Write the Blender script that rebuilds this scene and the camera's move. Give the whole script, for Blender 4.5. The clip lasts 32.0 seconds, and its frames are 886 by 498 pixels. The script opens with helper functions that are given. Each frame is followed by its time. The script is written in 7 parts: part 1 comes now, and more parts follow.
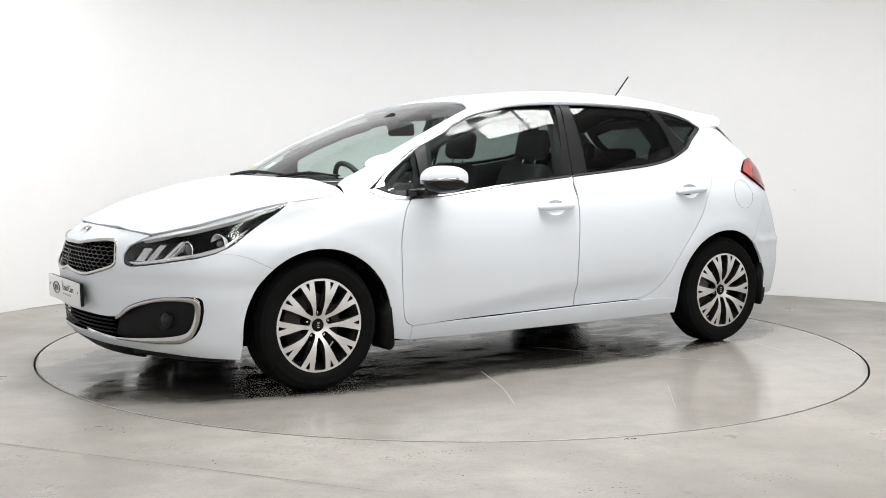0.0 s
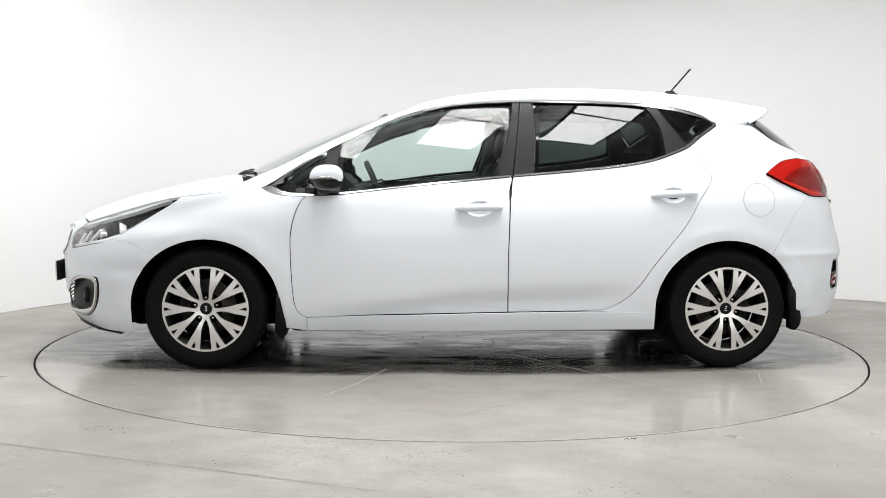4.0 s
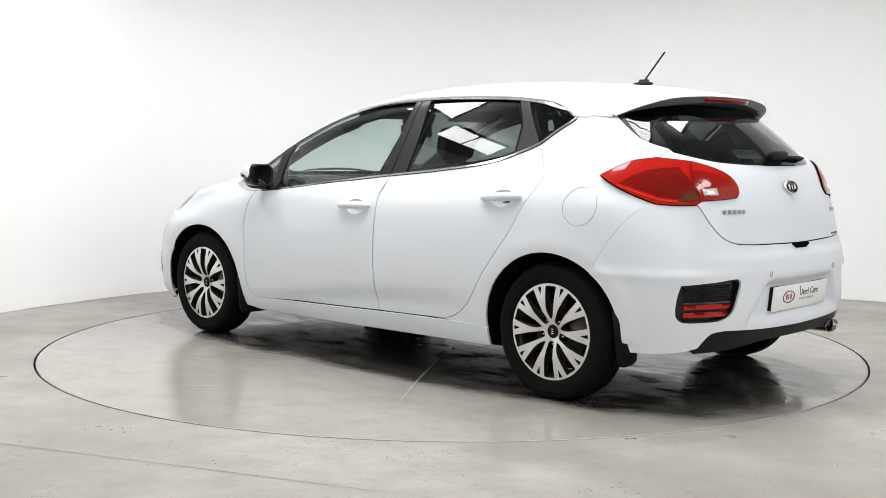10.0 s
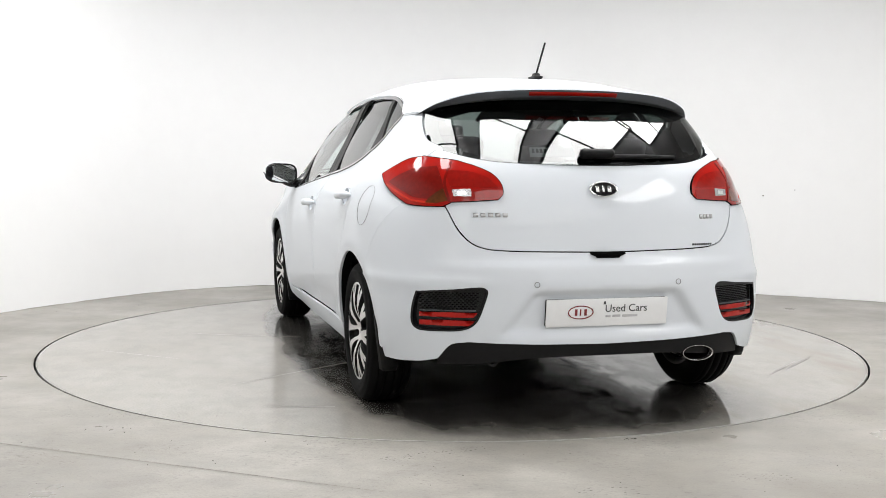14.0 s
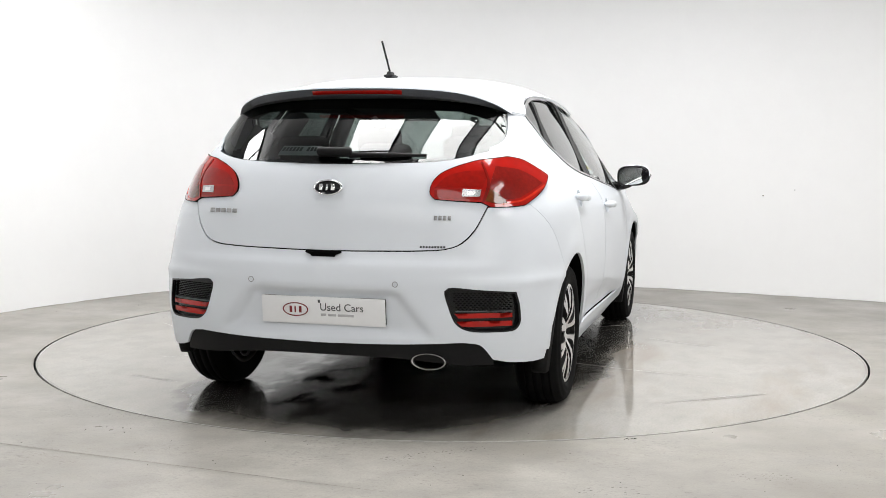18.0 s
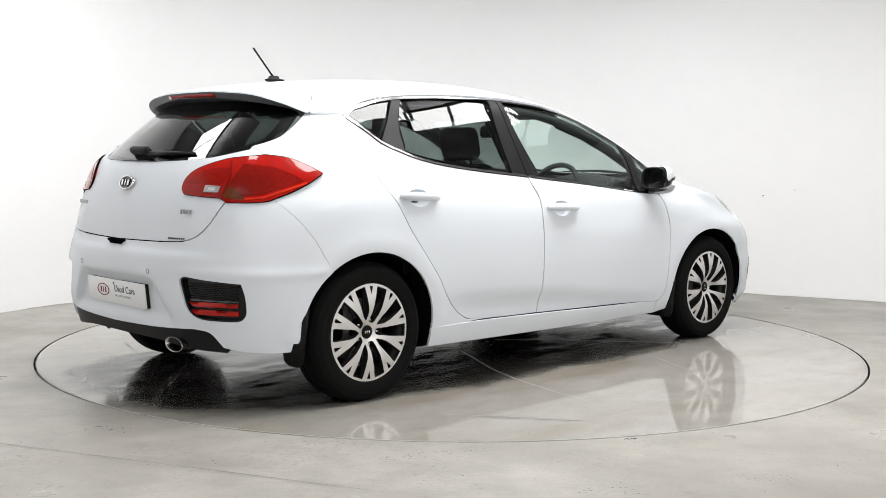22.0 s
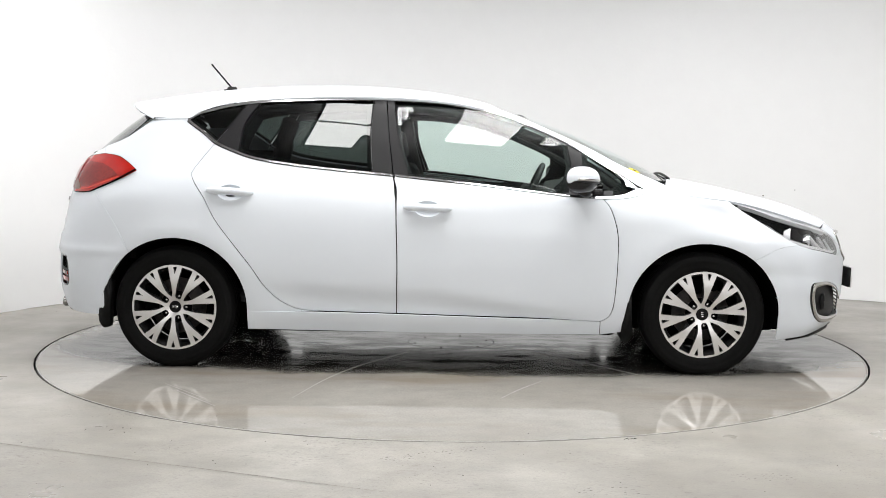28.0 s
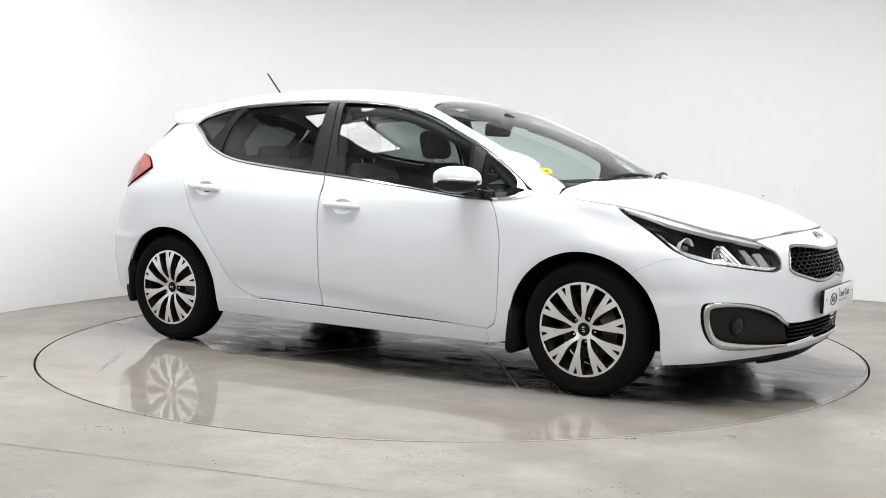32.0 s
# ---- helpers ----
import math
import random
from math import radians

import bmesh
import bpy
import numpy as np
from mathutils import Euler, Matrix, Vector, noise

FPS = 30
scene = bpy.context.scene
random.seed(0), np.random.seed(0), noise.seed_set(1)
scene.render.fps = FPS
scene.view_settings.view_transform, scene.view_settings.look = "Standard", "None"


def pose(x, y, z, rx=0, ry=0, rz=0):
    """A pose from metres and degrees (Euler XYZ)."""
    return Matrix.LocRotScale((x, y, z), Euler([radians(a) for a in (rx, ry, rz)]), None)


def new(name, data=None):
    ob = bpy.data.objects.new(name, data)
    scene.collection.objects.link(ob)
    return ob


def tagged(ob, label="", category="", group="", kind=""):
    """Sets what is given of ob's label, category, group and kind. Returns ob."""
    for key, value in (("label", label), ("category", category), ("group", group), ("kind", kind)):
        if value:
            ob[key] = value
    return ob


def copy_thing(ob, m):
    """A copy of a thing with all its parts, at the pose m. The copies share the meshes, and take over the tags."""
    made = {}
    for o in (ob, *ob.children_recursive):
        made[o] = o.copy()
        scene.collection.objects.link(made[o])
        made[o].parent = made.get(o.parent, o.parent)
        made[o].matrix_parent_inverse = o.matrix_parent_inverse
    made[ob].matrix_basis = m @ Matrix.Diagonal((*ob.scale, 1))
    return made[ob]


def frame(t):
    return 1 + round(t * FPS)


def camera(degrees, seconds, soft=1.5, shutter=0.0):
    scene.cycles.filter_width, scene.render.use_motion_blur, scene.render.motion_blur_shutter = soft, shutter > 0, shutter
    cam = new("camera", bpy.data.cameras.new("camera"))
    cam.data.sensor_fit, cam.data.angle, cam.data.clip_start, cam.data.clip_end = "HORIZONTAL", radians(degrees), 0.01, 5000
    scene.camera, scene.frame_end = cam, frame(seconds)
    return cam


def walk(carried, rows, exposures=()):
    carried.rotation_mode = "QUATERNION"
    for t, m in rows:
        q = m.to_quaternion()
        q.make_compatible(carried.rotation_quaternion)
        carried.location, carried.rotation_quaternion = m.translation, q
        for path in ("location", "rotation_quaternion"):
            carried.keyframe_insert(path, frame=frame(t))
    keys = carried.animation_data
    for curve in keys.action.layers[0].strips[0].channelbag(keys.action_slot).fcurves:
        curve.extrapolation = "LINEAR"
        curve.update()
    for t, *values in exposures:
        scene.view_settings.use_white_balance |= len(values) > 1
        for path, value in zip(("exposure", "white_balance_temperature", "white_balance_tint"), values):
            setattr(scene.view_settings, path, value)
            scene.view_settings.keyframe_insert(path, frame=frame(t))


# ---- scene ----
from mathutils.geometry import delaunay_2d_cdt

# ---------------------------------------------------------------- camera
cam = camera(43.36, 32.0, soft=0.5)
eye_pose = pose(0.0, -6.425, 1.083, 90 - 4.8135, 0, 0.4417) @ pose(0, 0, 0, 0, 0, 0.4224)
walk(cam, [(0.0, eye_pose), (32.0, eye_pose)])

TURN_START, TURN_RATE = 214.157, -7.7201      # heading of the car, degrees and degrees a second
CAR_X, CAR_Y = -0.0446, -0.0357               # the car's wheelbase centre from the turntable's axis, in its own axes


def heading_rows(dx, dy):
    rows = []
    for k in range(33):
        rows.append((float(k), pose(0, 0, 0, 0, 0, TURN_START + TURN_RATE * k) @ pose(dx, dy, 0)))
    return rows


# ---------------------------------------------------------------- light
PANEL_STRENGTH = 15.1
world = bpy.data.worlds.new("world")
scene.world = world
world.use_nodes = True
world.node_tree.nodes["Background"].inputs[0].default_value = (0.95, 0.97, 1.0, 1)
world.node_tree.nodes["Background"].inputs[1].default_value = 0.3
scene.view_settings.exposure = 0.0


# ---------------------------------------------------------------- materials
def material(name, base, rough=0.5, metal=0.0, coat=0.0, spec=0.5, emit=0.0, trans=0.0, ior=1.45, grain=0.0, grain_scale=60.0, bump=0.0, bump_scale=200.0, rough_var=0.0):
    """A surface; grain: how far its colour wanders, bump: fine relief in metres."""
    m = bpy.data.materials.new(name)
    m.use_nodes = True
    nt = m.node_tree
    b = nt.nodes["Principled BSDF"]
    b.inputs["Base Color"].default_value = (*base, 1)
    b.inputs["Roughness"].default_value = rough
    b.inputs["Metallic"].default_value = metal
    b.inputs["Coat Weight"].default_value = coat
    b.inputs["Coat Roughness"].default_value = 0.02
    b.inputs["Specular IOR Level"].default_value = spec
    b.inputs["Transmission Weight"].default_value = trans
    b.inputs["IOR"].default_value = ior
    if emit:
        b.inputs["Emission Color"].default_value = (*base, 1)
        b.inputs["Emission Strength"].default_value = emit
    if grain or bump or rough_var:
        co = nt.nodes.new("ShaderNodeTexCoord")
        if grain or rough_var:
            n1 = nt.nodes.new("ShaderNodeTexNoise")
            n1.inputs["Scale"].default_value = grain_scale
            n1.inputs["Detail"].default_value = 6
            nt.links.new(co.outputs["Object"], n1.inputs["Vector"])
            n2 = nt.nodes.new("ShaderNodeTexNoise")
            n2.inputs["Scale"].default_value = grain_scale / 14
            n2.inputs["Detail"].default_value = 3
            nt.links.new(co.outputs["Object"], n2.inputs["Vector"])
            add = nt.nodes.new("ShaderNodeMath")
            nt.links.new(n1.outputs["Fac"], add.inputs[0])
            nt.links.new(n2.outputs["Fac"], add.inputs[1])
            if grain:
                mr = nt.nodes.new("ShaderNodeMapRange")
                mr.inputs["From Min"].default_value, mr.inputs["From Max"].default_value = 0.6, 1.4
                mr.inputs["To Min"].default_value, mr.inputs["To Max"].default_value = 1 - grain, 1 + grain
                nt.links.new(add.outputs[0], mr.inputs["Value"])
                mix = nt.nodes.new("ShaderNodeMix")
                mix.data_type, mix.blend_type = "RGBA", "MULTIPLY"
                mix.inputs[0].default_value = 1
                mix.inputs[6].default_value = (*base, 1)
                nt.links.new(mr.outputs[0], mix.inputs[7])
                nt.links.new(mix.outputs[2], b.inputs["Base Color"])
            if rough_var:
                mr = nt.nodes.new("ShaderNodeMapRange")
                mr.inputs["From Min"].default_value, mr.inputs["From Max"].default_value = 0.6, 1.4
                mr.inputs["To Min"].default_value, mr.inputs["To Max"].default_value = rough - rough_var, rough + rough_var
                nt.links.new(add.outputs[0], mr.inputs["Value"])
                nt.links.new(mr.outputs[0], b.inputs["Roughness"])
        if bump:
            n3 = nt.nodes.new("ShaderNodeTexNoise")
            n3.inputs["Scale"].default_value = bump_scale
            n3.inputs["Detail"].default_value = 4
            nt.links.new(co.outputs["Object"], n3.inputs["Vector"])
            bp = nt.nodes.new("ShaderNodeBump")
            bp.inputs["Strength"].default_value = 1.0
            bp.inputs["Distance"].default_value = bump
            nt.links.new(n3.outputs["Fac"], bp.inputs["Height"])
            nt.links.new(bp.outputs[0], b.inputs["Normal"])
    return m


def glass(name, tint, bare=0.045):
    """A thin pane: tinted see-through with a mirror gloss that grows towards grazing views."""
    m = bpy.data.materials.new(name)
    m.use_nodes = True
    nt = m.node_tree
    nt.nodes.clear()
    out = nt.nodes.new("ShaderNodeOutputMaterial")
    tr = nt.nodes.new("ShaderNodeBsdfTransparent")
    tr.inputs[0].default_value = (*tint, 1)
    gl = nt.nodes.new("ShaderNodeBsdfGlossy")
    gl.inputs["Roughness"].default_value = 0.0
    gl.inputs["Color"].default_value = (1, 1, 1, 1)
    lw = nt.nodes.new("ShaderNodeLayerWeight")
    lw.inputs["Blend"].default_value = 0.5
    pw = nt.nodes.new("ShaderNodeMath")
    pw.operation = "POWER"
    pw.inputs[1].default_value = 4.5
    nt.links.new(lw.outputs["Facing"], pw.inputs[0])
    fac = nt.nodes.new("ShaderNodeMapRange")
    fac.inputs["To Min"].default_value, fac.inputs["To Max"].default_value = bare, 1.0
    nt.links.new(pw.outputs[0], fac.inputs["Value"])
    mix = nt.nodes.new("ShaderNodeMixShader")
    nt.links.new(fac.outputs[0], mix.inputs[0])
    nt.links.new(tr.outputs[0], mix.inputs[1])
    nt.links.new(gl.outputs[0], mix.inputs[2])
    nt.links.new(mix.outputs[0], out.inputs[0])
    return m


def concrete(name, base, dark, rough, rough_var, stain, scuff, bump, wet_shade=None):
    """Trowelled concrete: cloudy stains, fine grain, dark scuffs and uneven gloss; last argument: half length, half
    width and middle of a puddled patch that also carries painted shadow.
    """
    m = bpy.data.materials.new(name)
    m.use_nodes = True
    nt = m.node_tree
    b = nt.nodes["Principled BSDF"]
    co = nt.nodes.new("ShaderNodeTexCoord")

    def noise_node(scale, detail, stretch=(1, 1, 1), turn=0.0, rough_=0.55, shift=0.0):
        mp = nt.nodes.new("ShaderNodeMapping")
        mp.inputs["Scale"].default_value = stretch
        mp.inputs["Rotation"].default_value = (0, 0, turn)
        mp.inputs["Location"].default_value = (shift, shift * 0.7, 0)
        nt.links.new(co.outputs["Object"], mp.inputs["Vector"])
        n = nt.nodes.new("ShaderNodeTexNoise")
        n.inputs["Scale"].default_value = scale
        n.inputs["Detail"].default_value = detail
        n.inputs["Roughness"].default_value = rough_
        nt.links.new(mp.outputs[0], n.inputs["Vector"])
        return n.outputs["Fac"]

    def ramp(v, a, b_, lo=0.0, hi=1.0):
        r = nt.nodes.new("ShaderNodeMapRange")
        for key, val in (("From Min", a), ("From Max", b_), ("To Min", lo), ("To Max", hi)):
            r.inputs[key].default_value = val
        nt.links.new(v, r.inputs["Value"])
        return r.outputs[0]

    def calc(op, a, b_):
        n = nt.nodes.new("ShaderNodeMath")
        n.operation = op
        nt.links.new(a, n.inputs[0])
        if isinstance(b_, float):
            n.inputs[1].default_value = b_
        else:
            nt.links.new(b_, n.inputs[1])
        return n.outputs[0]

    def times(a, b_):
        return calc("MULTIPLY", a, b_)

    def mixc(fac, a, c):
        n = nt.nodes.new("ShaderNodeMix")
        n.data_type = "RGBA"
        nt.links.new(fac, n.inputs[0])
        for k, v in ((6, a), (7, c)):
            if isinstance(v, tuple):
                n.inputs[k].default_value = (*v, 1)
            else:
                nt.links.new(v, n.inputs[k])
        return n.outputs[2]

    cloud = ramp(noise_node(0.9, 5), 0.35, 0.7)
    col = mixc(times(cloud, stain), base, dark)
    mid = ramp(noise_node(6.5, 7, (0.75, 1, 1), 0.3, 0.62), 0.42, 0.70)
    col = mixc(times(mid, stain * 0.9), col, tuple(c * 0.66 for c in base))
    grain = ramp(noise_node(110, 4), 0.38, 0.72)
    col = mixc(times(grain, 0.34), col, tuple(c * 0.5 for c in base))
    speck = ramp(noise_node(48, 5, (0.6, 1, 1), 0.2, 0.7, 8.0), 0.555, 0.66)
    col = mixc(times(times(speck, ramp(noise_node(2.6, 4, shift=6.0), 0.40, 0.65)), scuff * 0.80), col, tuple(c * 0.45 for c in base))
    # short dragged marks, in patches
    sc1 = ramp(noise_node(62, 5, (0.5, 1, 1), 0.15, 0.75), 0.57, 0.65)
    area = ramp(noise_node(2.1, 5, (0.7, 1, 1), 0.2, shift=3.1), 0.47, 0.62)
    col = mixc(times(times(sc1, area), scuff * 0.75), col, (0.13, 0.12, 0.105))
    sc2 = ramp(noise_node(120, 4, (0.6, 1, 1), -0.35, 0.7, 5.0), 0.62, 0.69)
    col = mixc(times(times(sc2, ramp(noise_node(0.8, 3, shift=1.7), 0.42, 0.6)), scuff), col, (0.07, 0.066, 0.06))
    gloss = ramp(noise_node(2.2, 5), 0.3, 0.7, rough - rough_var, rough + rough_var)
    if wet_shade:
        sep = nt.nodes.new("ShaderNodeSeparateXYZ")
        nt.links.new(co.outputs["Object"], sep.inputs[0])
        ex = times(calc("SUBTRACT", sep.outputs[0], wet_shade[2]), 1.0 / wet_shade[0])
        ey = times(calc("SUBTRACT", sep.outputs[1], wet_shade[3]), 1.0 / wet_shade[1])
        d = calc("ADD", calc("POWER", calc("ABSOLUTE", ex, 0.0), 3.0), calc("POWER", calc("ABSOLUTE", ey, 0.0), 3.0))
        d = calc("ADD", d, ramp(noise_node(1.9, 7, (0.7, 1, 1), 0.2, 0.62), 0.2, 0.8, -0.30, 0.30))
        pool_shade = ramp(d, 0.78, 1.12, 1.0, 0.0)
        film = ramp(noise_node(8, 6, (0.45, 1, 1), 0.1, rough_=0.65, shift=2.0), 0.46, 0.62)
        # one half has been mopped: it keeps a sharper gloss and brown streaks
        mopped = ramp(sep.outputs[1], -0.35, 0.45, 1.0, 0.0)
        gloss = calc("ADD", gloss, ramp(mopped, 0.0, 1.0, 0.13, 0.0))
        streak = times(ramp(noise_node(1.7, 6, (0.35, 1.3, 1), 0.15, 0.6, 4.0), 0.50, 0.66), mopped)
        col = mixc(times(streak, 0.55), col, (0.235, 0.190, 0.140))
        # damp colour and the car's shadow together, painted dark under its footprint
        col = mixc(times(pool_shade, 0.92), col, (0.017, 0.016, 0.0145))
        # the damp is dull but for a film that stands here and there
        gl = nt.nodes.new("ShaderNodeMix")
        gl.data_type = "FLOAT"
        nt.links.new(pool_shade, gl.inputs[0])
        nt.links.new(gloss, gl.inputs[2])
        nt.links.new(ramp(film, 0.0, 1.0, 0.22, 0.06), gl.inputs[3])
        gloss = gl.outputs[0]
    nt.links.new(col, b.inputs["Base Color"])
    nt.links.new(gloss, b.inputs["Roughness"])
    b.inputs["Specular IOR Level"].default_value = 0.5
    bp = nt.nodes.new("ShaderNodeBump")
    bp.inputs["Distance"].default_value = bump
    bp.inputs["Strength"].default_value = 1.0
    nt.links.new(noise_node(9, 8, rough_=0.6), bp.inputs["Height"])
    nt.links.new(bp.outputs[0], b.inputs["Normal"])
    return m


PAINT = material("white_paint", (0.655, 0.686, 0.726), 0.60, coat=0.42, spec=0.20, bump=0.00001, bump_scale=350, grain=0.012, grain_scale=3)
PAINT_IN = material("white_lamp_brow", (0.60, 0.61, 0.62), 0.22, 0.2, grain=0.1, grain_scale=60)
BLACK_PLASTIC = material("black_plastic", (0.007, 0.007, 0.0075), 0.5, spec=0.2, grain=0.2, bump=0.0001, bump_scale=900)
BLACK_MATT = material("black_underside", (0.004, 0.004, 0.004), 0.9, spec=0.0, grain=0.3)
BLACK_GLOSS = material("black_gloss", (0.006, 0.006, 0.007), 0.16, coat=0.15, spec=0.3, grain=0.1)
GREY_PLASTIC = material("grey_plastic", (0.075, 0.080, 0.088), 0.45, grain=0.1)
RED_LENS = material("red_lens", (0.36, 0.0072, 0.0038), 0.10, coat=0.8, spec=0.05, grain=0.18, grain_scale=25)
RED_DEEP = material("deep_red_lens", (0.19, 0.0055, 0.0032), 0.14, coat=0.7, spec=0.05, grain=0.35, grain_scale=70)
RED_MID = material("mid_red_lens", (0.26, 0.0055, 0.0030), 0.14, coat=0.7, spec=0.05, grain=0.25, grain_scale=60)
RED_BRIGHT = material("bright_red_lens", (0.60, 0.028, 0.010), 0.12, coat=0.8, spec=0.05, grain=0.2, grain_scale=60)
AMBER_LENS = material("amber_lens", (0.11, 0.026, 0.005), 0.15, coat=0.6, spec=0.1, grain=0.5, grain_scale=70)
GLASS = glass("clear_glass", (0.80, 0.885, 0.855))
GLASS_DARK = glass("privacy_glass", (0.20, 0.235, 0.225))
LAMP_CLEAR_SKIN = glass("clear_lens", (0.95, 0.955, 0.96), 0.03)
PILLAR = material("satin_black", (0.009, 0.0085, 0.0095), 0.40, spec=0.28, grain=0.1, rough_var=0.05)
CHROME = material("chrome", (0.78, 0.79, 0.80), 0.12, 1.0, grain=0.05)
TRIM_CHROME = material("trim_chrome", (0.64, 0.645, 0.65), 0.14, 1.0, grain=0.05)
CHROME_SATIN = material("satin_chrome", (0.42, 0.41, 0.395), 0.10, 1.0, grain=0.06)
RUBBER = material("black_rubber", (0.006, 0.006, 0.006), 0.65, spec=0.15, grain=0.25)
TYRE = material("tyre_rubber", (0.005, 0.005, 0.005), 0.72, spec=0.08, grain=0.35, grain_scale=90, bump=0.0004, bump_scale=260, rough_var=0.08)
RIM_DARK = material("rim_dark", (0.020, 0.0195, 0.019), 0.38, 0.3, spec=0.3, grain=0.15)
RIM_FACE = material("rim_face", (0.64, 0.63, 0.62), 0.32, 0.85, grain=0.03, grain_scale=20)
SILVER = material("silver", (0.75, 0.75, 0.75), 0.22, 1.0)
SILVER_DARK = material("dull_silver", (0.35, 0.35, 0.35), 0.3, 1.0)
SILVER_TRIM = material("lamp_silver", (0.80, 0.80, 0.81), 0.20, 0.5, grain=0.12, grain_scale=150)
STEEL = material("steel", (0.48, 0.47, 0.46), 0.25, 1.0, grain=0.1)
STEEL_WORN = material("brake_steel", (0.22, 0.20, 0.19), 0.5, 0.9, grain=0.35, grain_scale=40)
LAMP_DARK = material("lamp_dark", (0.02, 0.02, 0.022), 0.25, grain=0.1)
LAMP_BUCKET = material("lamp_bucket", (0.20, 0.20, 0.205), 0.24, 0.8, grain=0.25, grain_scale=40)
BULB_GLASS = material("bulb_glass", (0.10, 0.105, 0.11), 0.06, 0.2, coat=1.0)
LAMP_GREY = material("lamp_grey", (0.48, 0.48, 0.49), 0.18, 0.9, grain=0.2, grain_scale=60)
LAMP_CLEAR = material("lamp_clear", (0.66, 0.66, 0.66), 0.12, 0.5, grain=0.35, grain_scale=220)
LAMP_GREY_GLASS = material("fog_glass", (0.006, 0.006, 0.007), 0.2, spec=0.3)
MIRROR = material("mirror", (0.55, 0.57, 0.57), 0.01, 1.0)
GAP = material("panel_gap", (0.22, 0.22, 0.23), 0.8)
PLATE = material("plate_white", (0.74, 0.745, 0.75), 0.35, coat=0.3, grain=0.02)
INK_DARK = material("ink_dark", (0.035, 0.035, 0.04), 0.5)
PLATE_RED = material("plate_red", (0.20, 0.02, 0.025), 0.5)
INK_GREY = material("ink_grey", (0.06, 0.06, 0.065), 0.6)
INK_PALE = material("ink_pale", (0.45, 0.45, 0.46), 0.6)
TRIM_DARK = material("dark_trim", (0.020, 0.020, 0.021), 0.6, grain=0.2, bump=0.0002, bump_scale=500)
LINING = material("grey_lining", (0.085, 0.084, 0.080), 0.9, grain=0.08, grain_scale=200)
CLOTH = material("dark_cloth", (0.022, 0.022, 0.024), 0.9, grain=0.4, grain_scale=260, bump=0.0006, bump_scale=500)
YELLOW = material("yellow_sticker", (0.75, 0.60, 0.02), 0.5)
WALL = material("white_wall", (0.885, 0.887, 0.89), 0.7, grain=0.012, grain_scale=8, bump=0.0006, bump_scale=30, rough_var=0.08)
CEILING = material("grey_ceiling", (0.28, 0.28, 0.285), 0.9, grain=0.05)
FRAME = material("lamp_frame", (0.03, 0.03, 0.03), 0.5)
PANEL_GLOW = material("panel_glow", (1.0, 0.995, 0.985), 0.5, emit=PANEL_STRENGTH)
# dimmer glow of the fill panels added behind the camera
FILL_GLOW = material("soft_glow", (1.0, 0.995, 0.985), 0.5, emit=PANEL_STRENGTH * 0.2)
FLOOR = concrete("trowelled_concrete", (0.405, 0.385, 0.349), (0.225, 0.208, 0.178), 0.40, 0.14, 0.85, 0.95, 0.0015)
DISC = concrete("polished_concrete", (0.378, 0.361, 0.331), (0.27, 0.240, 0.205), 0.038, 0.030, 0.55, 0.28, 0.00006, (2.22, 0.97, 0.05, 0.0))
DARK_PIT = material("gap_dark", (0.01, 0.01, 0.01), 0.9)
STEEL_EDGE = material("worn_edge", (0.30, 0.29, 0.27), 0.4, grain=0.4, grain_scale=20)
SCRATCH = material("scratch", (0.22, 0.207, 0.19), 0.5, grain=0.4)
JOINT = material("floor_joint", (0.31, 0.295, 0.268), 0.8, grain=0.4)
GRIT = material("grit", (0.045, 0.04, 0.036), 0.9, grain=0.4)
TREAD = material("tread_marks", (0.095, 0.088, 0.078), 0.7, grain=0.5, grain_scale=30)
# ---------------------------------------------------------------- mesh helpers
def part(name, bm, mat, parent=None, label="", smooth=True):
    me = bpy.data.meshes.new(name)
    bm.to_mesh(me)
    bm.free()
    for m in (mat if isinstance(mat, (list, tuple)) else [mat]):
        me.materials.append(m)
    if smooth:
        for p in me.polygons:
            p.use_smooth = True
    ob = new(name, me)
    if parent is not None:
        ob.parent = parent
    if label:
        ob["label"] = label
    return ob


def spline(xs, ys, q):
    """Smooth curve through the given values (monotone cubic)."""
    xs, ys, q = np.asarray(xs, float), np.asarray(ys, float), np.asarray(q, float)
    h = np.diff(xs)
    d = np.diff(ys) / h
    m = np.empty_like(ys)
    m[0], m[-1] = d[0], d[-1]
    for i in range(1, len(ys) - 1):
        if d[i - 1] * d[i] <= 0:
            m[i] = 0
        else:
            w1, w2 = 2 * h[i] + h[i - 1], h[i] + 2 * h[i - 1]
            m[i] = (w1 + w2) / (w1 / d[i - 1] + w2 / d[i])
    i = np.clip(np.searchsorted(xs, q) - 1, 0, len(h) - 1)
    t = np.clip((q - xs[i]) / h[i], 0, 1)
    return ((2 * t**3 - 3 * t**2 + 1) * ys[i] + (t**3 - 2 * t**2 + t) * h[i] * m[i]
            + (-2 * t**3 + 3 * t**2) * ys[i + 1] + (t**3 - t**2) * h[i] * m[i + 1])


